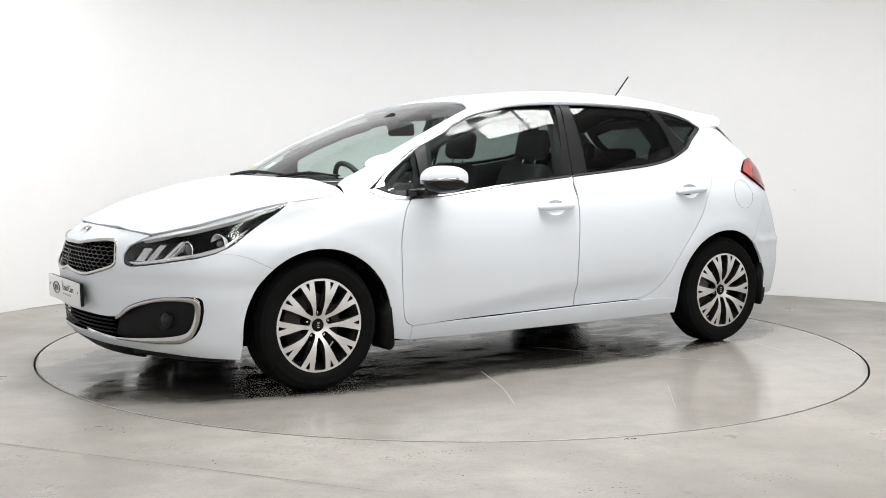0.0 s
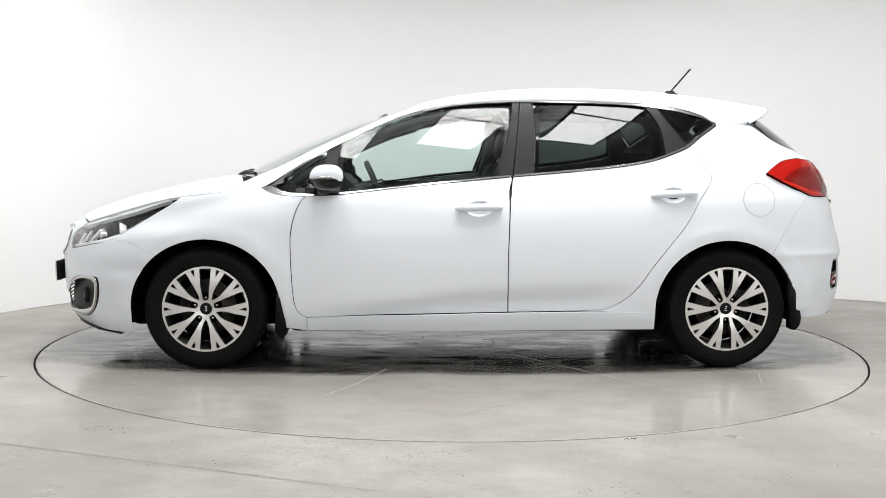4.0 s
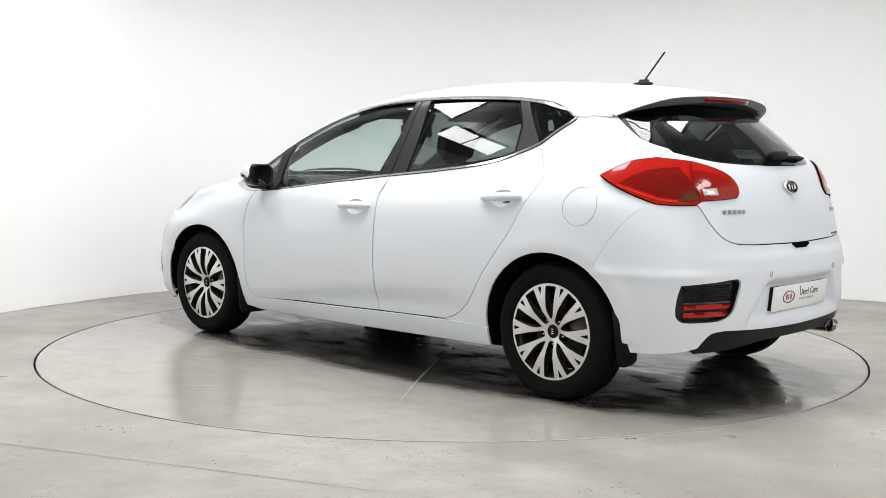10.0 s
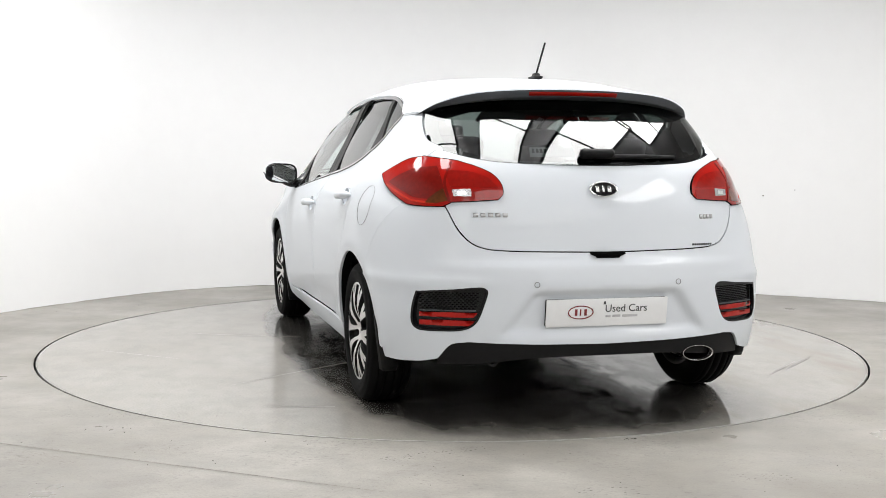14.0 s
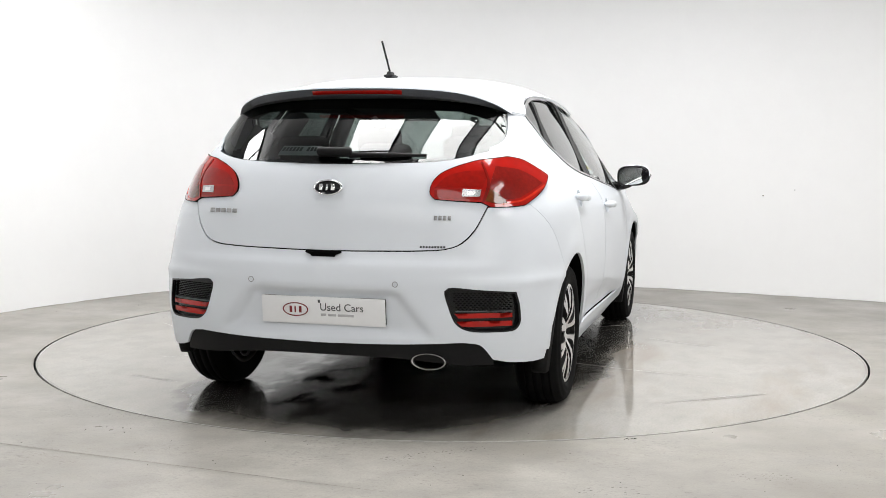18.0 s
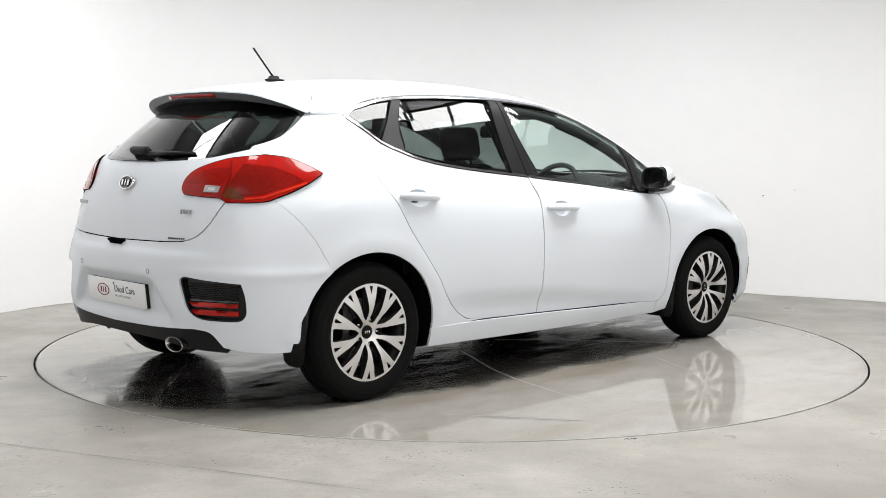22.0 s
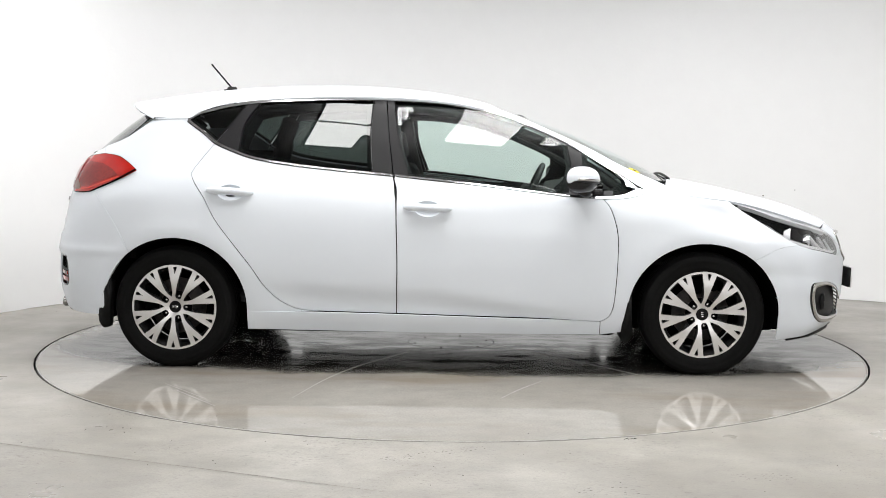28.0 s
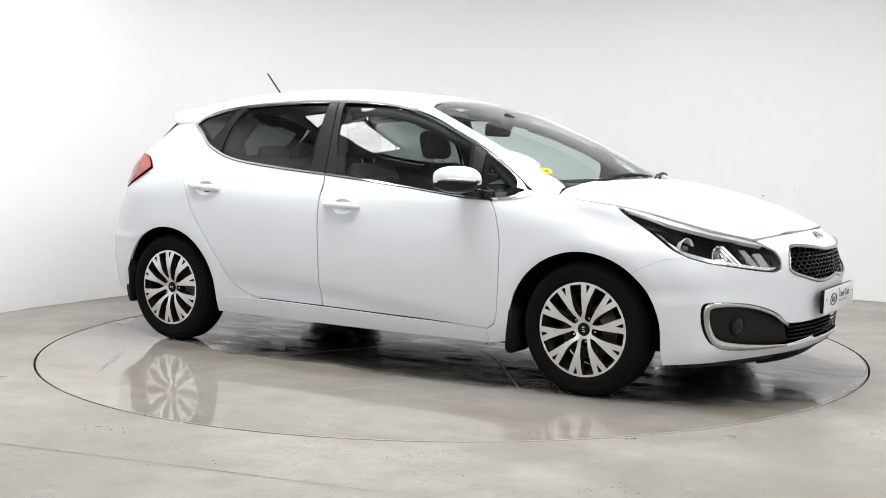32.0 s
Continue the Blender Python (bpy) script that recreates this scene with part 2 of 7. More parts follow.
def curve_points(pts, step=0.02, bend=True):
    """Points along a smooth curve through pts (tuples of any length)."""
    p = np.array(pts, float)
    if len(p) < 3 or not bend:
        out = []
        for a, b in zip(p, p[1:]):
            n = max(1, int(np.linalg.norm(b - a) / step))
            out += [a + (b - a) * k / n for k in range(n)]
        return out + [p[-1]]
    q = np.vstack([2 * p[0] - p[1], p, 2 * p[-1] - p[-2]])
    out = []
    for i in range(1, len(q) - 2):
        a, b, c, d = q[i - 1], q[i], q[i + 1], q[i + 2]
        n = max(1, int(np.linalg.norm(c - b) / step + 0.5))
        ta, tb, tc = (max(np.linalg.norm(v), 1e-5) ** 0.5 for v in (b - a, c - b, d - c))
        m1 = tb * ((b - a) / ta - (c - a) / (ta + tb) + (c - b) / tb)
        m2 = tb * ((c - b) / tb - (d - b) / (tb + tc) + (d - c) / tc)
        for k in range(n):
            t = k / n
            out.append((2 * t**3 - 3 * t**2 + 1) * b + (t**3 - 2 * t**2 + t) * m1 + (-2 * t**3 + 3 * t**2) * c + (t**3 - t**2) * m2)
    return out + [p[-1]]


# ---------------------------------------------------------------- the hull of the car: half outlines at rising heights
LEVELS = [0.16, 0.26, 0.36, 0.46, 0.56, 0.66, 0.76, 0.86, 0.95, 1.05, 1.15, 1.25, 1.35, 1.42]
HULL_X = [
    [2.08, 2.19, 2.20, 2.205, 2.215, 2.19, 2.06, 1.80, 1.25, 1.07, 0.85, 0.60, 0.29, 0.02],
    [2.06, 2.17, 2.18, 2.185, 2.19, 2.165, 2.03, 1.78, 1.24, 1.055, 0.835, 0.59, 0.28, 0.01],
    [1.99, 2.09, 2.10, 2.105, 2.10, 2.06, 1.95, 1.72, 1.21, 1.00, 0.79, 0.56, 0.25, -0.02],
    [1.88, 1.98, 1.99, 1.99, 1.98, 1.94, 1.83, 1.60, 1.15, 0.90, 0.71, 0.49, 0.20, -0.07],
    [1.80, 1.86, 1.87, 1.88, 1.86, 1.80, 1.66, 1.45, 1.03, 0.83, 0.655, 0.435, 0.10, -0.16],
    [1.68, 1.68, 1.68, 1.68, 1.68, 1.66, 1.50, 1.25, 0.93, 0.74, 0.55, 0.32, -0.05, -0.28],
    [1.325, 1.325, 1.325, 1.325, 1.325, 1.325, 1.28, 1.05, 0.80, 0.60, 0.40, 0.16, -0.20, -0.40],
    [0.85, 0.85, 0.85, 0.85, 0.85, 0.85, 0.82, 0.72, 0.58, 0.40, 0.20, 0.0, -0.30, -0.48],
    [0.2, 0.2, 0.2, 0.2, 0.2, 0.2, 0.2, 0.2, 0.1, 0.0, -0.1, -0.2, -0.42, -0.56],
    [-0.5, -0.5, -0.5, -0.5, -0.5, -0.5, -0.5, -0.5, -0.5, -0.5, -0.5, -0.5, -0.6, -0.66],
    [-1.0, -1.0, -1.0, -1.0, -1.0, -1.0, -1.0, -1.0, -1.0, -1.0, -0.95, -0.92, -0.86, -0.78],
    [-1.325, -1.325, -1.325, -1.325, -1.325, -1.325, -1.325, -1.325, -1.3, -1.27, -1.22, -1.15, -1.03, -0.9],
    [-1.64, -1.64, -1.64, -1.64, -1.64, -1.64, -1.63, -1.62, -1.56, -1.5, -1.42, -1.33, -1.20, -1.0],
    [-1.80, -1.86, -1.88, -1.89, -1.89, -1.87, -1.84, -1.80, -1.74, -1.67, -1.57, -1.46, -1.33, -1.15],
    [-1.90, -1.95, -1.97, -1.98, -1.98, -1.965, -1.94, -1.91, -1.86, -1.79, -1.68, -1.55, -1.43, -1.26],
    [-1.97, -2.01, -2.03, -2.04, -2.04, -2.03, -2.01, -1.985, -1.95, -1.895, -1.78, -1.65, -1.52, -1.35],
    [-2.00, -2.04, -2.06, -2.075, -2.08, -2.065, -2.04, -2.015, -1.985, -1.94, -1.83, -1.70, -1.57, -1.39],
    [-2.01, -2.05, -2.07, -2.085, -2.09, -2.075, -2.05, -2.025, -1.995, -1.955, -1.85, -1.72, -1.58, -1.40]]
HULL_Y = [
    [0.0] * 14,
    [0.25] * 9 + [0.25, 0.25, 0.24, 0.22, 0.2],
    [0.47] * 8 + [0.46, 0.46, 0.44, 0.42, 0.38, 0.33],
    [0.66] * 8 + [0.655, 0.635, 0.61, 0.575, 0.51, 0.41],
    [0.76, 0.80, 0.80, 0.80, 0.80, 0.795, 0.785, 0.795, 0.755, 0.713, 0.674, 0.632, 0.578, 0.47],
    [0.81, 0.85, 0.86, 0.866, 0.868, 0.86, 0.83, 0.825, 0.776, 0.735, 0.695, 0.652, 0.602, 0.49],
    [0.84, 0.87, 0.88, 0.886, 0.888, 0.885, 0.866, 0.838, 0.785, 0.742, 0.701, 0.657, 0.607, 0.50],
    [0.815, 0.852, 0.868, 0.876, 0.880, 0.878, 0.868, 0.848, 0.79, 0.746, 0.703, 0.659, 0.610, 0.505],
    [0.815, 0.850, 0.866, 0.874, 0.880, 0.880, 0.872, 0.852, 0.798, 0.752, 0.707, 0.662, 0.612, 0.51],
    [0.815, 0.850, 0.866, 0.876, 0.882, 0.882, 0.876, 0.858, 0.805, 0.757, 0.712, 0.665, 0.612, 0.51],
    [0.825, 0.858, 0.874, 0.882, 0.888, 0.888, 0.882, 0.866, 0.828, 0.772, 0.718, 0.665, 0.608, 0.505],
    [0.84, 0.868, 0.880, 0.888, 0.892, 0.892, 0.886, 0.872, 0.838, 0.768, 0.710, 0.660, 0.603, 0.50],
    [0.82, 0.845, 0.855, 0.862, 0.864, 0.862, 0.856, 0.842, 0.807, 0.753, 0.702, 0.653, 0.590, 0.49],
    [0.72, 0.755, 0.765, 0.77, 0.77, 0.765, 0.76, 0.750, 0.730, 0.705, 0.668, 0.635, 0.565, 0.46],
    [0.60, 0.63, 0.64, 0.645, 0.645, 0.645, 0.64, 0.640, 0.642, 0.642, 0.615, 0.580, 0.51, 0.42],
    [0.47] * 8 + [0.46, 0.45, 0.42, 0.40, 0.37, 0.33],
    [0.25] * 9 + [0.25, 0.24, 0.23, 0.22, 0.2],
    [0.0] * 14]
NZ, NS = 161, 261


def hull_table():
    zs = np.linspace(0.16, 1.42, NZ)
    cx = np.array([spline(LEVELS, c, zs) for c in HULL_X])
    cy = np.array([spline(LEVELS, c, zs) for c in HULL_Y])
    grid = np.empty((NZ, NS, 2))
    for k in range(NZ):
        knots = np.r_[0, np.cumsum(np.hypot(np.diff(cx[:, k]), np.diff(cy[:, k])))]
        n = len(knots)
        h = np.diff(knots)
        a = np.zeros((n, n))
        a[0, 0] = a[-1, -1] = 1
        for i in range(1, n - 1):
            a[i, i - 1:i + 2] = h[i - 1], 2 * (h[i - 1] + h[i]), h[i]
        q = np.linspace(0, knots[-1], NS)
        i = np.clip(np.searchsorted(knots, q) - 1, 0, n - 2)
        for axis, v in enumerate((cx[:, k], cy[:, k])):
            r = np.zeros(n)
            r[1:-1] = 6 * np.diff(np.diff(v) / h)
            m = np.linalg.solve(a, r)
            t0, t1 = knots[i + 1] - q, q - knots[i]
            grid[k, :, axis] = (m[i] * t0**3 + m[i + 1] * t1**3) / (6 * h[i]) + (v[i] / h[i] - m[i] * h[i] / 6) * t0 + (v[i + 1] / h[i] - m[i + 1] * h[i] / 6) * t1
    return grid


RING = hull_table()


def ring_row(z):
    k = min(max((z - 0.16) / (1.42 - 0.16) * (NZ - 1), 0), NZ - 1.001)
    i = int(k)
    return RING[i] * (1 - (k - i)) + RING[i + 1] * (k - i)


def raw_point(s, z):
    """A point of the left half of the hull; s runs from 0 at the nose to 1 at the tail."""
    r = ring_row(z)
    k = min(max(s, 0.0), 1.0) * (NS - 1)
    i = min(int(k), NS - 2)
    p = r[i] * (1 - (k - i)) + r[i + 1] * (k - i)
    return Vector((p[0], p[1], z))


def hull_point(s, z, out=0.0):
    p = raw_point(s, z)
    if out:
        a, b = raw_point(s - 0.004, z), raw_point(s + 0.004, z)
        c, d = raw_point(s, z - 0.012), raw_point(s, z + 0.012)
        n = (b - a).cross(d - c)
        n = -n if n.dot(p - Vector((p.x * 0.6, 0, 0.6))) < 0 else n
        p = p + n.normalized() * out
    return p


def dense(v, step=0.02):
    """x, z, x, z ... as pairs along a smooth curve; a single pair stays as it is."""
    pts = list(zip(v[::2], v[1::2]))
    return pts if len(pts) < 2 else [tuple(q) for q in curve_points(pts, step)]


def side(*v):
    """(s, z) of points of the flank given as x, z, x, z ..."""
    out = []
    lo, hi = int(NS * 0.10), int(NS * 0.9)
    for x, z in dense(v):
        r = ring_row(z)
        out.append((np.interp(-x, -r[lo:hi, 0], np.arange(lo, hi)) / (NS - 1), z))
    return out


def nose(*v):
    """(s, z) of points of the front given as y, z, y, z ..."""
    out = []
    for y, z in dense(v):
        r = ring_row(z)
        hi = int(np.argmax(r[:NS // 2, 1] >= r[:NS // 2, 1].max() * 0.985)) + 1
        out.append((np.interp(y, r[:hi, 1], np.arange(hi)) / (NS - 1), z))
    return out


def tail(*v):
    """(s, z) of points of the rear given as y, z, y, z ..."""
    out = []
    for y, z in dense(v):
        r = ring_row(z)[::-1]
        hi = int(np.argmax(r[:NS // 2, 1] >= r[:NS // 2, 1].max() * 0.985)) + 1
        out.append((1 - np.interp(y, r[:hi, 1], np.arange(hi)) / (NS - 1), z))
    return out


def inset(poly, d):
    """The closed polygon (list of 2-tuples) moved inward by d."""
    p = np.array(poly, float)
    area = np.sum(p[:, 0] * np.roll(p[:, 1], -1) - np.roll(p[:, 0], -1) * p[:, 1])
    sign = 1 if area > 0 else -1
    e = np.roll(p, -1, 0) - p
    e /= np.maximum(np.linalg.norm(e, axis=1, keepdims=True), 1e-9)
    n = np.stack([-e[:, 1], e[:, 0]], 1) * sign
    m = n + np.roll(n, 1, 0)
    m /= np.maximum((m * n).sum(1, keepdims=True), 0.7)
    return [tuple(q) for q in p + m * d]


SPAN = 4.8     # metres along the ring for the step from s = 0 to s = 1


def panel_mesh(outline, lift, holes=(), step=0.03, depth=0.012, gap=0.0015, flip_to=None):
    """A skin cut to an outline: outline and holes are closed lists of (a, b) in metres, lift(a, b) gives the place in space. Its rims fold inward by depth."""
    loops = [inset(outline, gap) if gap else list(outline)] + [inset(h, -gap) if gap else list(h) for h in holes]
    pts, edges = [], []
    for loop in loops:
        clean = [loop[0]]
        for q in loop[1:]:
            if math.hypot(q[0] - clean[-1][0], q[1] - clean[-1][1]) > 0.0012:
                clean.append(q)
        if math.hypot(clean[0][0] - clean[-1][0], clean[0][1] - clean[-1][1]) < 0.0012:
            clean.pop()
        base = len(pts)
        pts += [tuple(q) for q in clean]
        edges += [(base + i, base + (i + 1) % len(clean)) for i in range(len(clean))]
    arr = np.array(pts)
    lo, hi = arr.min(0), arr.max(0)
    ea, eb = arr[[e[0] for e in edges]], arr[[e[1] for e in edges]]
    gx, gy = np.meshgrid(np.arange(lo[0] + step / 2, hi[0], step), np.arange(lo[1] + step / 2, hi[1], step))
    gx[1::2] += step / 2
    cand = np.stack([gx.ravel(), gy.ravel()], 1)
    keep = []
    for q in cand:
        cross = (ea[:, 1] > q[1]) != (eb[:, 1] > q[1])
        dy = np.where(np.abs(eb[:, 1] - ea[:, 1]) < 1e-12, 1e-12, eb[:, 1] - ea[:, 1])
        inside = np.sum(cross & (q[0] < (eb[:, 0] - ea[:, 0]) * (q[1] - ea[:, 1]) / dy + ea[:, 0])) % 2
        if inside:
            d = eb - ea
            t = np.clip(((q - ea) * d).sum(1) / np.maximum((d * d).sum(1), 1e-12), 0, 1)
            if np.min(np.hypot(*(ea + d * t[:, None] - q).T)) > step * 0.45:
                keep.append(tuple(q))
    allp = [Vector(p) for p in pts + keep]
    vs, _, fs, _, _, _ = delaunay_2d_cdt(allp, edges, [], 0, 1e-6)
    bm = bmesh.new()
    bv = [bm.verts.new(lift(v.x, v.y)) for v in vs]
    # keep the triangles whose middle is inside
    for f in fs:
        c = sum((vs[i] for i in f), Vector((0, 0))) / len(f)
        cross = (ea[:, 1] > c.y) != (eb[:, 1] > c.y)
        dy = np.where(np.abs(eb[:, 1] - ea[:, 1]) < 1e-12, 1e-12, eb[:, 1] - ea[:, 1])
        if np.sum(cross & (c.x < (eb[:, 0] - ea[:, 0]) * (c.y - ea[:, 1]) / dy + ea[:, 0])) % 2:
            try:
                bm.faces.new([bv[i] for i in f])
            except ValueError:
                pass
    loose = [v for v in bm.verts if not v.link_faces]
    bmesh.ops.delete(bm, geom=loose, context="VERTS")
    bm.normal_update()
    for f in bm.faces:
        c = f.calc_center_median()
        want = flip_to if flip_to is not None else c - Vector((c.x * 0.75, 0, 0.6 if c.z < 1.2 else 0.9))
        if f.normal.dot(want) < 0:
            f.normal_flip()
    bm.normal_update()
    if depth:
        rim = [e for e in bm.edges if len(e.link_faces) == 1]
        low = {}
        for e in rim:
            for v in e.verts:
                if v not in low:
                    low[v] = bm.verts.new(v.co - v.normal * depth)
        for e in rim:
            loop = e.link_loops[0]
            a, b = loop.vert, loop.link_loop_next.vert
            f = bm.faces.new((b, a, low[a], low[b]))
            e.smooth = False
    return bm


def metres(curve, where="front"):
    return [(s * SPAN, z) for s, z in curve] if where == "front" else [((1 - s) * SPAN, z) for s, z in curve]


def loop_of(*curves, step=0.02, where="front", bend=True):
    """One closed outline out of curves of (s, z) that meet end to end."""
    out = []
    for c in curves:
        out += [tuple(q) for q in curve_points(metres(c, where), step, bend)][:-1] if len(c) > 1 else metres(c, where)
    return out


def lift_front(out=0.0, bump=None):
    def f(a, z):
        s = abs(a) / SPAN
        p = hull_point(s, z, out + (bump(raw_point(s, z)) if bump else 0.0))
        return p if a >= 0 else Vector((p.x, -p.y, p.z))
    return f


def lift_rear(out=0.0, bump=None):
    def f(a, z):
        s = 1 - abs(a) / SPAN
        p = hull_point(s, z, out + (bump(raw_point(s, z)) if bump else 0.0))
        return p if a >= 0 else Vector((p.x, -p.y, p.z))
    return f


def mirrored(ob, name=None):
    """The same part on the other flank of the car."""
    me = ob.data.copy()
    me.transform(Matrix.Diagonal((1, -1, 1, 1)))
    me.flip_normals()
    other = new(name or ob.name.split(".")[0], me)
    other.parent = ob.parent
    for key in ("label",):
        if key in ob:
            other[key] = ob[key]
    for ch in ob.children:
        c = mirrored(ch)
        c.parent = other
    return other


def both(name, bm, mat, parent, label=""):
    ob = part(name, bm, mat, parent, label)
    return ob, mirrored(ob)


def full(half):
    """A closed outline over both halves out of a half one that starts and ends on the middle line."""
    return list(half) + [(-a, b) for a, b in half[::-1][1:-1]] if abs(half[0][0]) < 1e-6 and abs(half[-1][0]) < 1e-6 else list(half) + [(-a, b) for a, b in half[::-1]]


def open_loop(*curves, step=0.02, where="front"):
    out = []
    for c in curves:
        pts = [tuple(q) for q in curve_points(metres(c, where), step)]
        out += pts if not out else pts[1:]
    return out


def sweep(bm, pts, radius, sides=8, closed=False, flat=1.0, up=None):
    """A tube along 3D points."""
    pts = [Vector(p) for p in pts]
    rings = []
    n = len(pts)
    for i, p in enumerate(pts):
        a = pts[(i - 1) % n] if closed or i else p
        b = pts[(i + 1) % n] if closed or i < n - 1 else p
        d = (b - a).normalized()
        ref = Vector(up) if up else (Vector((0, 0, 1)) if abs(d.z) < 0.9 else Vector((1, 0, 0)))
        u = d.cross(ref).normalized()
        w = u.cross(d)
        r = radius[i] if isinstance(radius, (list, tuple)) else radius
        rings.append([bm.verts.new(p + (u * math.cos(2 * math.pi * k / sides) + w * math.sin(2 * math.pi * k / sides) * flat) * r) for k in range(sides)])
    for i in range(n if closed else n - 1):
        a, b = rings[i], rings[(i + 1) % n]
        for k in range(sides):
            bm.faces.new((a[k], a[(k + 1) % sides], b[(k + 1) % sides], b[k]))
    if not closed:
        bm.faces.new(rings[0][::-1])
        bm.faces.new(rings[-1])
    bmesh.ops.recalc_face_normals(bm, faces=bm.faces[:])
    return bm


def lathe(bm, profile, segments=48, m=None):
    """Turn (radius, height) pairs about the z axis."""
    m = m or Matrix()
    rings = []
    for r, h in profile:
        if r < 1e-6:
            rings.append([bm.verts.new(m @ Vector((0, 0, h)))])
        else:
            rings.append([bm.verts.new(m @ Vector((r * math.cos(2 * math.pi * k / segments), r * math.sin(2 * math.pi * k / segments), h))) for k in range(segments)])
    for a, b in zip(rings, rings[1:]):
        for k in range(segments):
            k2 = (k + 1) % segments
            if len(a) == 1 and len(b) > 1:
                bm.faces.new((a[0], b[k], b[k2]))
            elif len(b) == 1 and len(a) > 1:
                bm.faces.new((a[k], b[0], a[k2]))
            elif len(a) > 1:
                bm.faces.new((a[k], b[k], b[k2], a[k2]))
    bmesh.ops.recalc_face_normals(bm, faces=bm.faces[:])
    return bm


def soft_box(bm, size, m, bevel=0.02, segments=3):
    geo = bmesh.ops.create_cube(bm, size=1, matrix=m @ Matrix.Diagonal((*size, 1)))
    es = list({e for v in geo["verts"] for e in v.link_edges})
    bmesh.ops.bevel(bm, geom=es, offset=bevel, segments=segments, profile=0.5, affect="EDGES")
    return bm


def block(name, size, m, mat, parent, bevel=0.02, label=""):
    bm = bmesh.new()
    soft_box(bm, size, m, bevel)
    return part(name, bm, mat, parent, label)
# ---------------------------------------------------------------- the car's skin
car = new("car")
tagged(car, "white five-door hatchback car parked on a studio turntable", "car")

ARCH_F, ARCH_R = (1.325, 0.31, 0.372, 0.347), (-1.32, 0.31, 0.366, 0.350)


def arch(a, start, end, n=22):
    """Points of a wheel arch, x and z in turn, between two angles (0 ahead, 90 at the top)."""
    out = []
    for k in range(n + 1):
        t = radians(start + (end - start) * k / n)
        out += [a[0] + a[2] * math.cos(t), a[1] + a[3] * math.sin(t)]
    return out


BELT_F = (0.82, 0.880, 0.62, 0.891, 0.47, 0.907, 0.18, 0.941, -0.215, 0.981)
BELT_R = (-0.235, 0.983, -0.55, 1.012, -0.83, 1.045, -0.96, 1.072, -1.04, 1.10, -1.135, 1.142)
DLO_TOP = (1.0, 0.922, 0.945, 0.968, 0.81, 1.056, 0.69, 1.127, 0.525, 1.205, 0.37, 1.272, 0.22, 1.318, 0.08, 1.345, -0.07, 1.362, -0.27, 1.373, -0.5, 1.375, -0.8, 1.366, -0.96, 1.354, -1.09, 1.335, -1.19, 1.31, -1.24, 1.296, -1.30, 1.257)
B_GAP = (-0.2, 0.284, -0.195, 0.53, -0.2, 0.73, -0.208, 0.91, -0.225, 0.981)
DOOR_NOSE = (0.82, 0.262, 0.86, 0.285, 0.88, 0.33, 0.893, 0.44, 0.90, 0.59, 0.90, 0.68, 0.888, 0.75, 0.86, 0.83, 0.82, 0.88)
DOOR_TAIL = (-1.14, 1.143, -1.22, 1.025, -1.24, 0.985, -1.225, 0.945, -1.17, 0.865, -1.11, 0.755, -1.0, 0.61, -0.93, 0.52, -0.87, 0.43, -0.81, 0.365, -0.76, 0.33, -0.70, 0.303, -0.60, 0.291)
HOOD_SIDE = (1.0, 0.924, 1.15, 0.905, 1.26, 0.887, 1.41, 0.868, 1.445, 0.866)
NOSE_SEAM = (1.80, 0.649, 1.70, 0.638, 1.564, 0.5758)
TAIL_SEAM = (-1.76, 0.894, -1.64, 0.749, -1.5453, 0.5858)
LAMP_LOW = (1.445, 0.866, 1.51, 0.82, 1.585, 0.775, 1.66, 0.728, 1.735, 0.68, 1.80, 0.650)


def flip(v):
    """x, z, x, z ... in the other order."""
    return tuple(c for p in list(zip(v[::2], v[1::2]))[::-1] for c in p)


def flank_dent(p):
    """The hollow along the doors' foot and the soft shoulder line."""
    x, z = p.x, p.z
    crease = 0.412 - 0.05 * x - 0.10 * max(x, 0.0)
    u = min(max((crease - z) / 0.085, 0.0), 1.0)
    k = (3 * u * u - 2 * u**3) * (1 / (1 + math.exp((x - 0.72) * 16))) * (1 / (1 + math.exp((-0.80 - x) * 14)))
    lip = 0.0
    for a in (ARCH_F, ARCH_R):
        r = math.hypot((x - a[0]) / a[2], (z - a[1]) / a[3])
        if z > 0.3:
            lip += 0.006 * math.exp(-((r - 1.13) / 0.09) ** 2)
    return -0.020 * k + lip


SKIN = lift_front(0, flank_dent)

# front fender
out = loop_of(side(0.82, 0.19, 0.82, 0.262), side(*DOOR_NOSE), side(0.82, 0.88, 0.92, 0.892, 1.0, 0.924), side(*HOOD_SIDE), side(*LAMP_LOW),
              side(*NOSE_SEAM), side(*arch(ARCH_F, 50, 178)), side(0.953, 0.32, 0.945, 0.19))
both("front_fender", panel_mesh(out, SKIN, gap=0.0010), PAINT, car)

HANDLES = ((-0.045, 0.822, 2.0), (-1.035, 0.895, 3.0))


def cup_hole(x, z):
    return [(side(x + 0.062 * math.cos(u), z - 0.006 + 0.037 * math.sin(u))[0][0] * SPAN, z - 0.006 + 0.037 * math.sin(u)) for u in np.linspace(0, 2 * math.pi, 33)[:-1]]


# front door
out = loop_of(side(0.82, 0.262, 0.31, 0.272, -0.2, 0.284), side(*B_GAP), side(*flip(BELT_F)), side(*flip(DOOR_NOSE)))
fdoor, fdoor_r = both("front_door", panel_mesh(out, SKIN, [cup_hole(*HANDLES[0][:2])], gap=0.0024, depth=0.009), PAINT, car)

